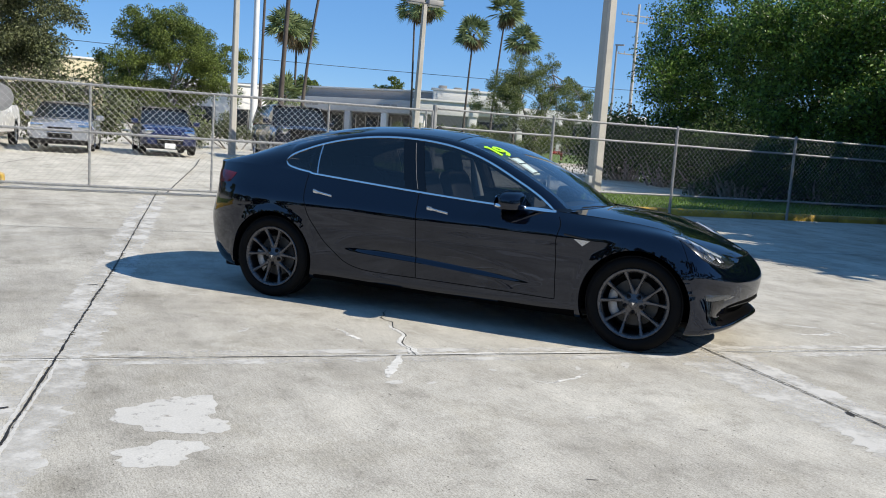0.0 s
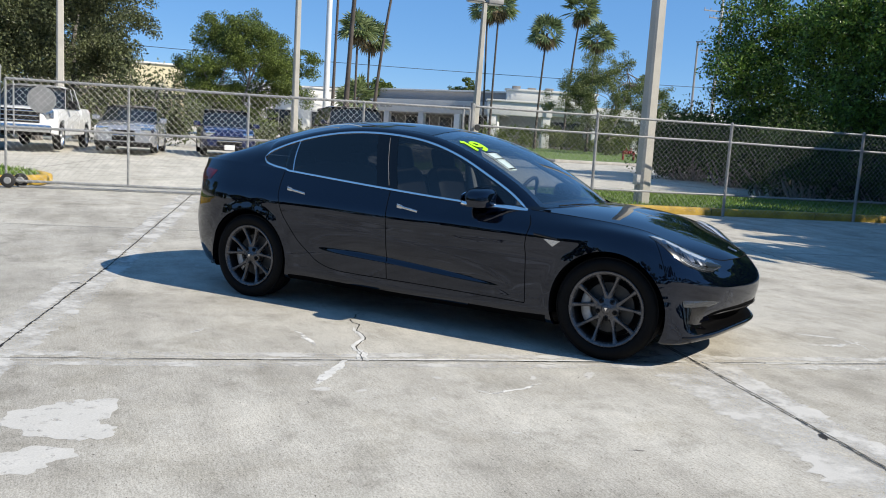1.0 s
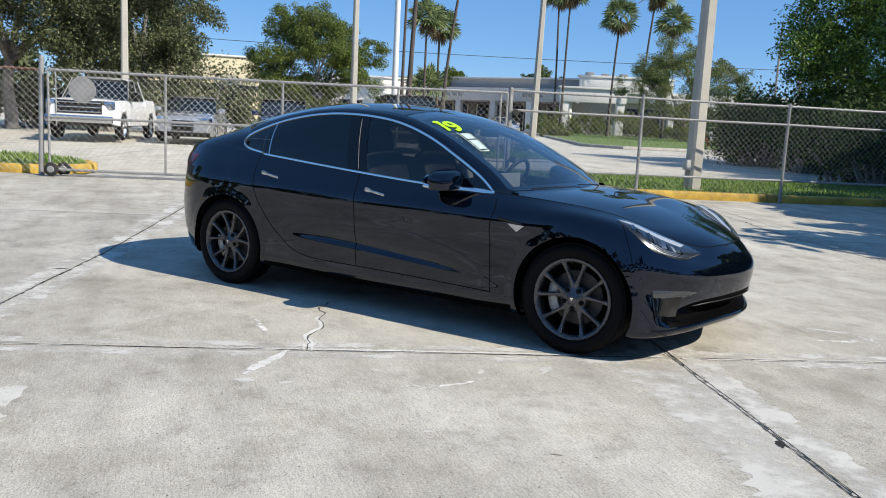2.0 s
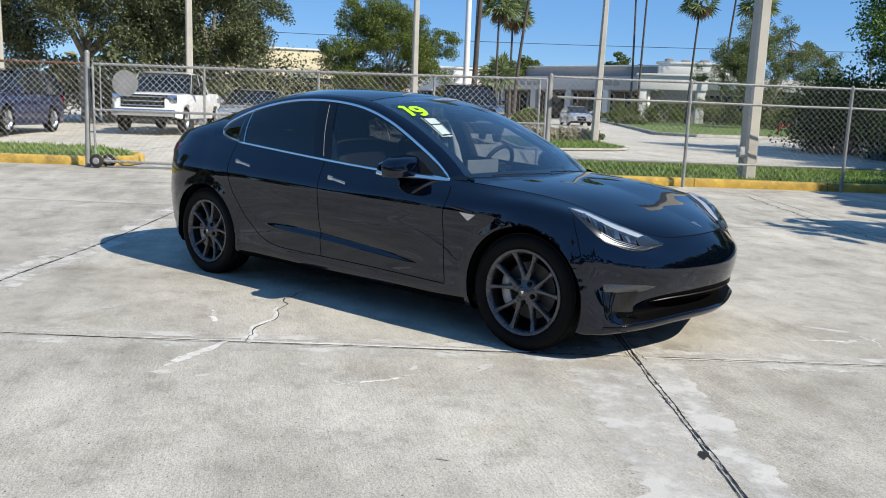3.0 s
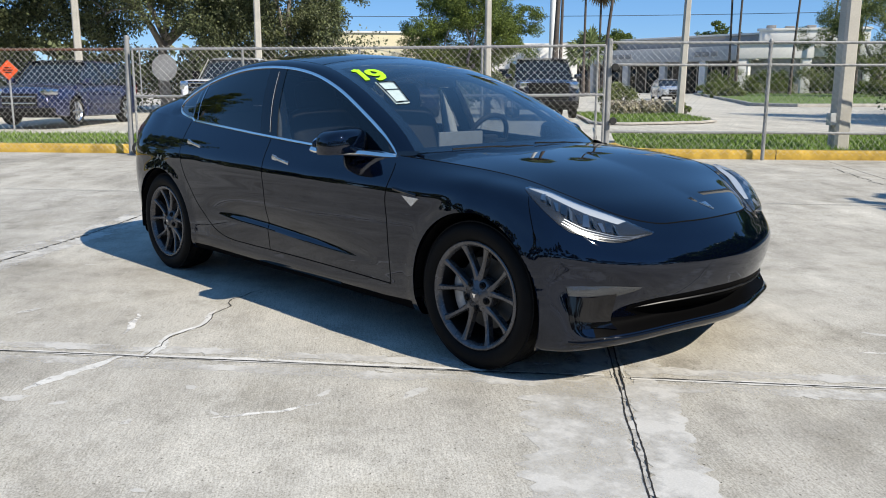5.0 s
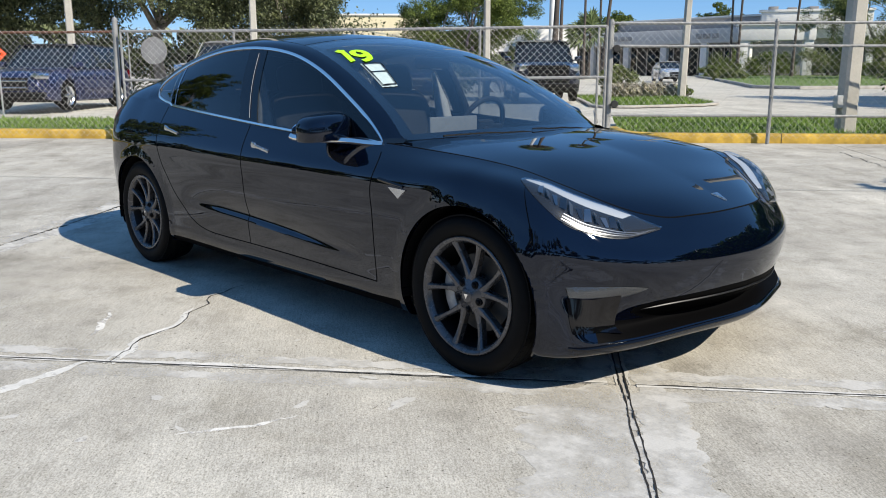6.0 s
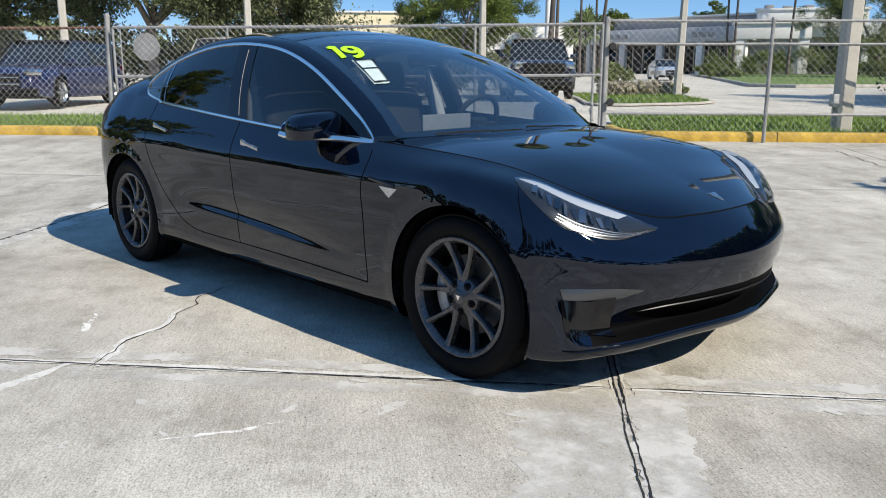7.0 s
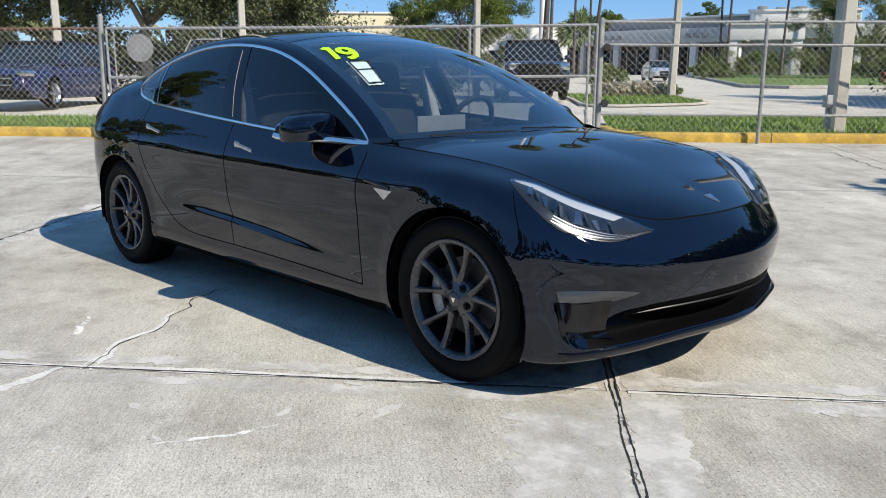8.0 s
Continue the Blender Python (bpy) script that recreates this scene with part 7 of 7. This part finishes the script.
bmesh.ops.remove_doubles(bm, verts=bm.verts[:], dist=0.0003)
wheel = part("steering_wheel", bm, SEAT_BLACK, car, "black steering wheel")
bm = bmesh.new()
box(bm, (0, 0, -0.02), (0.10, 0.13, 0.04), 0.015, 0, m)
for a in (90, -90, 180):
    box(bm, (0.1 * math.cos(radians(a)), 0.1 * math.sin(radians(a)), -0.01), (0.13, 0.03, 0.018), 0.004, radians(a), m)
part("wheel_spokes", bm, SEAT_BLACK, wheel)
bm = bmesh.new()
tube(bm, [(0.345, 0.37, 0.89), (0.62, 0.37, 0.76)], [0.03, 0.04])
part("steering_column", bm, SEAT_BLACK, wheel)


def pillow(bm, c, size, rx=0.0, puff=0.35):
    """A soft rounded block: a cube blown towards a ball."""
    m = Matrix.Translation(c) @ Matrix.Rotation(rx, 4, "Y")
    vs = bmesh.ops.create_cube(bm, size=2)["verts"]
    bmesh.ops.subdivide_edges(bm, edges=list({e for v in vs for e in v.link_edges}), cuts=5, use_grid_fill=True)
    for v in list(bm.verts):
        if v.tag:
            continue
        v.tag = True
        q = v.co.copy()
        l4 = (abs(q.x) ** 5 + abs(q.y) ** 5 + abs(q.z) ** 5) ** 0.2
        v.co = m @ Vector((q.x / l4 * size[0] / 2, q.y / l4 * size[1] / 2, q.z / l4 * size[2] / 2))


for y in (-0.36, 0.36):
    bm = bmesh.new()
    pillow(bm, (-0.02, y, 0.50), (0.52, 0.50, 0.16), radians(-8))
    seat = part("front_seat", bm, SEAT_BLACK, car, "black front seat")
    bm = bmesh.new()
    pillow(bm, (-0.32, y, 0.80), (0.15, 0.50, 0.62), radians(-18))
    part("seat_back", bm, SEAT_BLACK, seat)
    bm = bmesh.new()
    pillow(bm, (-0.42, y, 1.16), (0.11, 0.27, 0.19), radians(-14))
    part("headrest", bm, SEAT_BLACK, seat)
bm = bmesh.new()
pillow(bm, (-0.95, 0, 0.52), (0.5, 1.3, 0.16), radians(-8))
bench = part("rear_seat", bm, SEAT_BLACK, car, "black rear bench seat")
bm = bmesh.new()
pillow(bm, (-1.22, 0, 0.80), (0.16, 1.3, 0.56), radians(-22))
part("bench_back", bm, SEAT_BLACK, bench)
for y in (-0.4, 0.4):
    bm = bmesh.new()
    pillow(bm, (-1.32, y, 1.09), (0.10, 0.26, 0.13), radians(-16))
    part("rear_headrest", bm, SEAT_BLACK, bench)
bm = bmesh.new()
box(bm, (-1.62, 0, 0.97), (0.5, 1.1, 0.02), 0.005)
part("parcel_shelf", bm, SEAT_BLACK, car)
for side in (-1, 1):
    # pale cloth lining of pillars
    bm = bmesh.new()
    tube(bm, [(-0.275, side * 0.70, 0.86), (-0.31, side * 0.69, 1.02), (-0.35, side * 0.655, 1.21)], [0.055, 0.044, 0.010], 10)
    part("pillar_lining", bm, TRIM_GREY, car, "pale grey pillar lining")
    bm = bmesh.new()
    pts = [Vector((x, side * (y - 0.045), z - 0.02)) for x, y, z in DLO_TOP[1:6]]
    tube(bm, pts, 0.018, 6)
    part("screen_pillar_lining", bm, SEAT_BLACK, car)
bm = bmesh.new()
grid_faces(bm, [[p + Vector((0, 0, -0.045)) for p in row[4:-4]] for row in roof_rows(24, 18, 0.36, 0.64)])
part("headliner", bm, TRIM_GREY, car, "pale grey headliner")
bm = bmesh.new()
box(bm, (0.32, 0.0, 1.255), (0.03, 0.24, 0.065), 0.012)
part("rear_view_mirror", bm, GLOSS_BLACK, car)

# ---- marks on the windscreen ----
def on_screen(x, y, lift=0.003):
    p = screen_at(x, y)
    return p + Vector((0.5, 0, 0.85)).normalized() * lift


def screen_patch(name, corners, mat, parent, label="", n=6, lift=0.003):
    """A flat mark whose four corners are given as (x, y) on the windscreen."""
    bm = bmesh.new()
    rows = []
    for i in range(n + 1):
        row = []
        for j in range(n + 1):
            u, v = i / n, j / n
            x = sum(c[0] * w for c, w in zip(corners, ((1 - u) * (1 - v), u * (1 - v), u * v, (1 - u) * v)))
            y = sum(c[1] * w for c, w in zip(corners, ((1 - u) * (1 - v), u * (1 - v), u * v, (1 - u) * v)))
            row.append(on_screen(x, y, lift))
        rows.append(row)
    grid_faces(bm, rows)
    bmesh.ops.recalc_face_normals(bm, faces=bm.faces[:])
    return part(name, bm, mat, parent, label)
sheet_mark = screen_patch("window_sheet", [(0.372, -0.546), (0.412, -0.443), (0.625, -0.520), (0.597, -0.594)], STICKER, car, "white paper sheet taped in the windscreen")
C0, C1, C2, C3 = (0.372, -0.546), (0.412, -0.443), (0.625, -0.520), (0.597, -0.594)


def sheet_spot(u, v):
    top = (C0[0] + (C1[0] - C0[0]) * u, C0[1] + (C1[1] - C0[1]) * u)
    low = (C3[0] + (C2[0] - C3[0]) * u, C3[1] + (C2[1] - C3[1]) * u)
    return top[0] + (low[0] - top[0]) * v, top[1] + (low[1] - top[1]) * v


for u0, v0, u1, v1 in ((0.05, 0.03, 0.95, 0.065), (0.05, 0.38, 0.95, 0.42), (0.05, 0.93, 0.95, 0.965), (0.04, 0.03, 0.10, 0.96), (0.90, 0.03, 0.96, 0.96)):
    screen_patch("sheet_line", [sheet_spot(u0, v0), sheet_spot(u1, v0), sheet_spot(u1, v1), sheet_spot(u0, v1)], MATT_BLACK, sheet_mark, n=3, lift=0.008)


def figure_strokes(strokes, corner, across, down, width):
    """Thick painted strokes in a slanted box on the windscreen, given by its upper corner and two sides in x and y."""
    bm = bmesh.new()
    for st in strokes:
        if len(st) > 2:
            pts = along([(a, b, 0) for a, b in st], 22)
        else:
            pts = np.array([[st[0][0] + (st[1][0] - st[0][0]) * k / 10, st[0][1] + (st[1][1] - st[0][1]) * k / 10, 0] for k in range(11)])
        flat = [(corner[0] + a * across[0] + b * down[0], corner[1] + a * across[1] + b * down[1]) for a, b, _ in pts]
        rows = []
        for i, (x, y) in enumerate(flat):
            (xa, ya), (xb, yb) = flat[max(i - 1, 0)], flat[min(i + 1, len(flat) - 1)]
            ln = math.hypot(xb - xa, yb - ya) or 1
            nx, ny = -(yb - ya) / ln * width / 2, (xb - xa) / ln * width / 2
            rows.append([on_screen(x + nx, y + ny, 0.004), on_screen(x - nx, y - ny, 0.004)])
        grid_faces(bm, rows)
    bmesh.ops.recalc_face_normals(bm, faces=bm.faces[:])
    return bm


ONE = [[(0.0, 0.16), (0.55, 0.0)], [(0.55, -0.02), (0.55, 1.0)]]
NINE = [[(0.85, 0.42), (0.50, 0.55), (0.15, 0.38), (0.22, 0.08), (0.55, 0.0), (0.85, 0.16), (0.92, 0.48), (0.80, 0.80), (0.30, 0.98)]]
part("year_figure", figure_strokes(ONE, (0.172, -0.548), (0.018, 0.050), (0.150, -0.038), 0.030), NEON, car, "fluorescent yellow-green figure 1", smooth=False)
part("year_figure", figure_strokes(NINE, (0.212, -0.496), (0.030, 0.080), (0.135, -0.038), 0.032), NEON, car, "fluorescent yellow-green figure 9", smooth=False)
# ---- parked vehicles ----
CAR_GLASS = material("car window glass", (0.012, 0.016, 0.02), 0.04, 0, 0.6)


def car_paint(name, colour, metal=0.3):
    m = material(name, colour, 0.25, metal, 0.5, 0.8)
    rough_from(m, noise_tex(m, 5.0, 5.0).outputs[0], 0.18, 0.34)
    return m


def parked_vehicle(name, s, d, turn, spec, paint, label, category="car"):
    """A vehicle built from its side outline: lower body, cab, windows, wheels, lamps, grille. x is forward."""
    L, Wd, H, wb, wr = spec["size"]
    ob = thing(name, stand(s, d, turn), label, category, "parked vehicles")
    hw = Wd / 2
    low, belt = spec["low"], spec["belt"]
    x0, x1 = -L / 2, L / 2

    def top_at(x):
        pts = spec["deck"]
        return float(np.interp(x, [p[0] for p in pts], [p[1] for p in pts]))

    # lower body
    bm = bmesh.new()
    rows = []
    axles = (wb / 2 + spec.get("shift", 0.0), -wb / 2 + spec.get("shift", 0.0))
    xs = sorted(set(np.round(np.r_[np.linspace(x0, x1, 41), [a + e * wr * 1.13 for a in axles for e in (-1.02, -1, -0.86, -0.6, -0.3, 0, 0.3, 0.6, 0.86, 1, 1.02)]], 3)))
    for x in xs:
        e = max(0.0, (abs(x) - (L / 2 - 0.55)) / 0.55)
        w = hw * (1 - 0.20 * e ** 2.4)
        t = top_at(x)
        bot = low + 0.12 * e ** 2
        for a in axles:
            q = (wr * 1.13) ** 2 - (x - a) ** 2
            if q > 0:
                bot = max(bot, wr + math.sqrt(q) * 0.98)
        z = [bot, bot + 0.02, max(bot + 0.03, 0.45 * belt + 0.55 * low + 0.05), max(bot + 0.04, belt * 0.72), max(bot + 0.06, t - 0.12), max(bot + 0.07, t - 0.03), t]
        y = [w * 0.93, w * 0.975, w, w * 0.99, w * 0.955, w * 0.90, w * 0.60]
        rows.append([Vector((x, -yy, zz)) for yy, zz in zip(y, z)] + [Vector((x, 0, t + 0.02))] + [Vector((x, yy, zz)) for yy, zz in zip(y[::-1], z[::-1])])
    vs = grid_faces(bm, rows)
    bm.faces.new(vs[0])
    bm.faces.new(vs[-1][::-1])
    bmesh.ops.recalc_face_normals(bm, faces=bm.faces[:])
    part("body", bm, paint, ob, angle=38)
    bm = bmesh.new()
    box(bm, (0, 0, low + 0.06), (L * 0.9, Wd * 0.84, 0.16), 0.02)
    part("underbody", bm, MATT_BLACK, ob)
    # cab with glass all round and painted pillars and roof
    cab = spec["cab"]  # (x, z) round the greenhouse: front foot, front top, rear top, rear foot
    (ax, az), (bx, bz), (cx, cz), (dx, dz) = cab
    tum = 0.80
    bm = bmesh.new()
    ring = lambda x, z, k: [Vector((x, -hw * k, z)), Vector((x, hw * k, z))]
    n = 12
    rows = []
    for i in range(n + 1):
        f = i / n
        k = 0.93 + (tum - 0.93) * f
        g = f ** 0.9
        xf, xr = ax + (bx - ax) * f, dx + (cx - dx) * f
        zf = az + (bz - az) * f - 0.015
        zr = dz + (cz - dz) * f - 0.015
        m = 10
        front = [Vector((xf - 0.10 * abs(u) ** 2.5, hw * k * u, zf)) for u in np.linspace(-1, 1, m + 1)]
        left = [Vector((xf + (xr - xf) * q - 0.10 * (1 - q) ** 6, hw * k, zf + (zr - zf) * q)) for q in np.linspace(0, 1, m + 1)[1:-1]]
        back = [Vector((xr + 0.06 * abs(u) ** 2.5, hw * k * u, zr)) for u in np.linspace(1, -1, m + 1)]
        right = [Vector((xr + (xf - xr) * q - 0.10 * q ** 6, -hw * k, zr + (zf - zr) * q)) for q in np.linspace(0, 1, m + 1)[1:-1]]
        rows.append(front + left + back + right)
    grid_faces(bm, rows, True)
    bmesh.ops.recalc_face_normals(bm, faces=bm.faces[:])
    part("window_glass", bm, CAR_GLASS, ob, "dark window glass", angle=45)
    bm = bmesh.new()
    rows = []
    for i in range(11):
        f = i / 10
        x = bx + 0.06 + (cx - bx - 0.10) * f
        z = bz + (cz - bz) * f + 0.035 * math.sin(math.pi * f)
        rows.append([Vector((x, hw * tum * u * 1.02, z + 0.03 * (1 - abs(u) ** 3) - (0.05 if abs(u) > 0.99 else 0))) for u in np.linspace(-1, 1, 11)])
    grid_faces(bm, rows)
    bmesh.ops.solidify(bm, geom=bm.faces[:], thickness=0.03)
    part("roof", bm, paint, ob, angle=60)
    for sd in (-1, 1):
        posts = [((ax - 0.06, az), (bx + 0.02, bz), 0.07)] + [((p, belt), (p - 0.04, bz - 0.02), 0.08) for p in spec["posts"]] + [((dx + 0.02, dz), (cx, cz), spec.get("rear_post", 0.14))]
        for (px, pz), (qx, qz), w in posts:
            bm = bmesh.new()
            rows = []
            for i in range(7):
                f = i / 6
                k = 0.93 + (tum - 0.93) * f
                rows.append([Vector((px + (qx - px) * f + o, sd * (hw * k + 0.008), pz + (qz - pz) * f)) for o in (-w / 2, w / 2)])
            grid_faces(bm, rows)
            bmesh.ops.solidify(bm, geom=bm.faces[:], thickness=0.02 * sd)
            part("pillar", bm, paint, ob)
        bm = bmesh.new()
        box(bm, (ax - 0.28, sd * (hw + 0.09), belt + 0.10), (0.12, 0.22, 0.15 * spec.get("mirror", 1)), 0.03)
        box(bm, (ax - 0.27, sd * (hw - 0.04), belt + 0.05), (0.06, 0.12, 0.04), 0.01)
        part("door_mirror", bm, spec.get("mirror_mat", paint), ob)
        bm = bmesh.new()
        hz = spec["lamp_z"]
        box(bm, (x1 - 0.16, sd * hw * 0.72, hz), (0.26, hw * 0.38, spec.get("lamp_h", 0.14)), 0.03, -sd * radians(20))
        lamp_ = part("headlamp", bm, SILVER, ob, "clear silver headlamp")
        bm = bmesh.new()
        box(bm, (x0 + 0.07, sd * hw * 0.80, belt * 0.92), (0.14, 0.18, 0.26), 0.03)
        part("tail_lamp", bm, RED_LENS, ob)
        for p in spec["posts"] + [dx + 0.35]:
            bm = bmesh.new()
            box(bm, (p + 0.12, sd * (hw * 0.985), belt * 0.86), (0.16, 0.03, 0.025), 0.006)
            part("door_handle", bm, spec.get("handle", paint), ob)
    bm = bmesh.new()
    gz0, gz1 = spec["grille"]
    box(bm, (x1 - 0.03, 0, (gz0 + gz1) / 2), (0.09, hw * spec.get("grille_w", 1.0), gz1 - gz0), 0.02)
    gr = part("grille", bm, MATT_BLACK, ob, "dark grille")
    for k in range(spec.get("bars", 2)):
        bm = bmesh.new()
        z = gz0 + (gz1 - gz0) * (k + 0.5) / spec.get("bars", 2)
        box(bm, (x1 + 0.02, 0, z), (0.03, hw * spec.get("grille_w", 1.0) * 0.97, 0.03), 0.006)
        part("grille_bar", bm, spec.get("bar_mat", SILVER), gr)
    bm = bmesh.new()
    bw = 0.16 if spec.get("bumper") else 0.10
    box(bm, (x1 - 0.04, 0, gz0 - bw * 0.9), (0.16, Wd * 0.9, bw * 1.3), 0.03)
    part("front_bumper", bm, spec.get("bumper") or MATT_BLACK, ob)
    if spec.get("plate"):
        bm = bmesh.new()
        box(bm, (x1 + 0.05, 0, gz0 - 0.05), (0.012, 0.32, 0.16), 0.004)
        part("number_plate", bm, WHITE_METAL, ob, "blank pale number plate")
    for a in axles:
        for sd in (-1, 1):
            w = new("wheel")
            w.parent = ob
            w.matrix_local = Matrix.Translation((a, sd * (hw - 0.12), wr)) @ (Matrix() if sd > 0 else Matrix.Rotation(math.pi, 4, "Z"))
            bm = bmesh.new()
            lathe(bm, [(wr * 0.66, 0.09), (wr * 0.8, 0.115), (wr * 0.94, 0.10), (wr, 0.06), (wr, -0.06), (wr * 0.94, -0.10), (wr * 0.66, -0.09)], 28)
            part("tyre", bm, TYRE, w)
            bm = bmesh.new()
            lathe(bm, [(wr * 0.68, 0.10), (wr * 0.60, 0.07), (wr * 0.56, 0.0)], 28)
            part("rim", bm, SILVER, w)
            for k in range(6):
                bm = bmesh.new()
                box(bm, (wr * 0.36, 0.075, 0), (wr * 0.5, 0.03, wr * 0.16), 0.006, 0, Matrix.Rotation(k * math.pi / 3, 4, "Y"))
                part("spoke", bm, SILVER, w)
            bm = bmesh.new()
            lathe(bm, [(0.0, 0.10), (wr * 0.16, 0.095), (wr * 0.2, 0.06)], 16)
            part("hub", bm, SILVER, w)
            bm = bmesh.new()
            lathe(bm, [(0.0, 0.0), (wr * 0.62, 0.0)], 20)
            part("wheel_back", bm, MATT_BLACK, w)
    return ob


SEDAN = dict(size=(4.6, 1.80, 1.45, 2.70, 0.32), low=0.20, belt=0.92, deck=((-2.3, 0.72), (-2.2, 1.0), (-1.5, 1.02), (-0.9, 0.98), (1.0, 0.95), (1.6, 0.90), (2.05, 0.80), (2.3, 0.62)), cab=((1.05, 0.95), (0.25, 1.42), (-0.95, 1.40), (-1.75, 1.02)), posts=[-0.25], lamp_z=0.70, grille=(0.36, 0.68), grille_w=0.72, bars=1, plate=False)
SUV = dict(size=(4.95, 1.93, 1.76, 2.85, 0.37), low=0.24, belt=1.06, deck=((-2.47, 0.80), (-2.4, 1.10), (-1.5, 1.10), (1.05, 1.10), (1.7, 1.05), (2.2, 0.95), (2.47, 0.72)), cab=((1.25, 1.09), (0.45, 1.68), (-1.85, 1.68), (-2.35, 1.10)), posts=[-0.15, -1.20], lamp_z=0.86, grille=(0.50, 0.82), grille_w=0.95, bars=2, rear_post=0.2)
PICKUP = dict(size=(5.85, 2.03, 1.88, 3.65, 0.40), low=0.42, belt=1.22, deck=((-2.92, 1.26), (-2.9, 1.30), (-0.95, 1.30), (-0.9, 1.22), (1.35, 1.22), (2.4, 1.18), (2.8, 1.10), (2.92, 0.98)), cab=((1.30, 1.20), (0.62, 1.84), (-0.62, 1.84), (-0.95, 1.24)), posts=[-0.05], lamp_z=1.00, lamp_h=0.24, grille=(0.74, 1.12), grille_w=1.25, bars=3, bumper=SILVER, rear_post=0.16, shift=0.05, mirror=1.7, mirror_mat=MATT_BLACK)
HATCH = dict(size=(4.15, 1.75, 1.55, 2.55, 0.31), low=0.20, belt=0.92, deck=((-2.07, 0.75), (-2.0, 0.98), (-1.4, 0.98), (0.9, 0.98), (1.5, 0.92), (1.9, 0.82), (2.07, 0.62)), cab=((1.15, 0.97), (0.35, 1.50), (-1.35, 1.48), (-1.85, 0.98)), posts=[-0.25], lamp_z=0.70, grille=(0.34, 0.64), grille_w=0.9, bars=1, plate=True)
BIG_SUV = dict(SUV, size=(5.3, 2.05, 1.95, 3.05, 0.40), belt=1.22, low=0.3, deck=((-2.65, 0.9), (-2.55, 1.25), (1.15, 1.25), (2.3, 1.18), (2.65, 0.98)), cab=((1.35, 1.24), (0.75, 1.88), (-2.15, 1.88), (-2.5, 1.26)), posts=[0.0, -1.15], lamp_z=1.02, lamp_h=0.2, grille=(0.58, 1.10), grille_w=1.2, bars=4, bar_mat=GLOSS_BLACK)

parked_vehicle("pickup_truck", -7.95, 21.2, -90, PICKUP, car_paint("white truck paint", (0.78, 0.79, 0.80), 0.0), "white full-size pickup truck with a chrome grille parked nose out", "truck")
parked_vehicle("silver_sedan", -5.35, 21.8, -89, SEDAN, car_paint("silver paint", (0.36, 0.375, 0.40), 0.5), "silver compact sedan with a black grille parked nose out")
parked_vehicle("blue_hatchback", -2.5, 22.8, -84, HATCH, car_paint("dark blue paint", (0.012, 0.02, 0.075), 0.3), "dark blue hatchback with a blank front plate parked nose out")
parked_vehicle("dark_suv", 1.8, 22.7, -86, BIG_SUV, car_paint("black blue paint", (0.012, 0.015, 0.03), 0.3), "large dark blue sport utility vehicle parked behind the gate")
parked_vehicle("blue_crossover", -11.5, 17.0, -89, SUV, car_paint("slate blue paint", (0.022, 0.030, 0.085), 0.4), "slate blue crossover parked beyond the chain-link fence")
parked_vehicle("grey_sedan", 12.6, 56.0, -90, SEDAN, car_paint("pale silver paint", (0.5, 0.52, 0.54), 0.5), "pale silver sedan standing on the far drive")

# ---- roadworks sign beyond the fence ----
ORANGE = varied("orange sign sheeting", (0.85, 0.10, 0.018), 0.5, 0.08, 8.0)
board = thing("road_sign", stand(-10.0, 11.9, 8), "orange diamond roadworks sign on a thin steel post", "sign")
bm = bmesh.new()
tube(bm, [(0, 0, -0.1), (0, 0, 1.55)], 0.02, 8)
part("post", bm, GALV, board)
bm = bmesh.new()
box(bm, (0, 0, 0), (0.30, 0.006, 0.30), 0.002, 0, Matrix.Translation((0, -0.035, 1.42)) @ Matrix.Rotation(radians(45), 4, "Y"))
plate = part("sign_plate", bm, ORANGE, board, "orange diamond plate")
for z, w in ((1.47, 0.14), (1.42, 0.20), (1.37, 0.14)):
    bm = bmesh.new()
    box(bm, (0, -0.041, z), (w, 0.003, 0.025), 0.0005)
    part("sign_bar", bm, MATT_BLACK, plate)
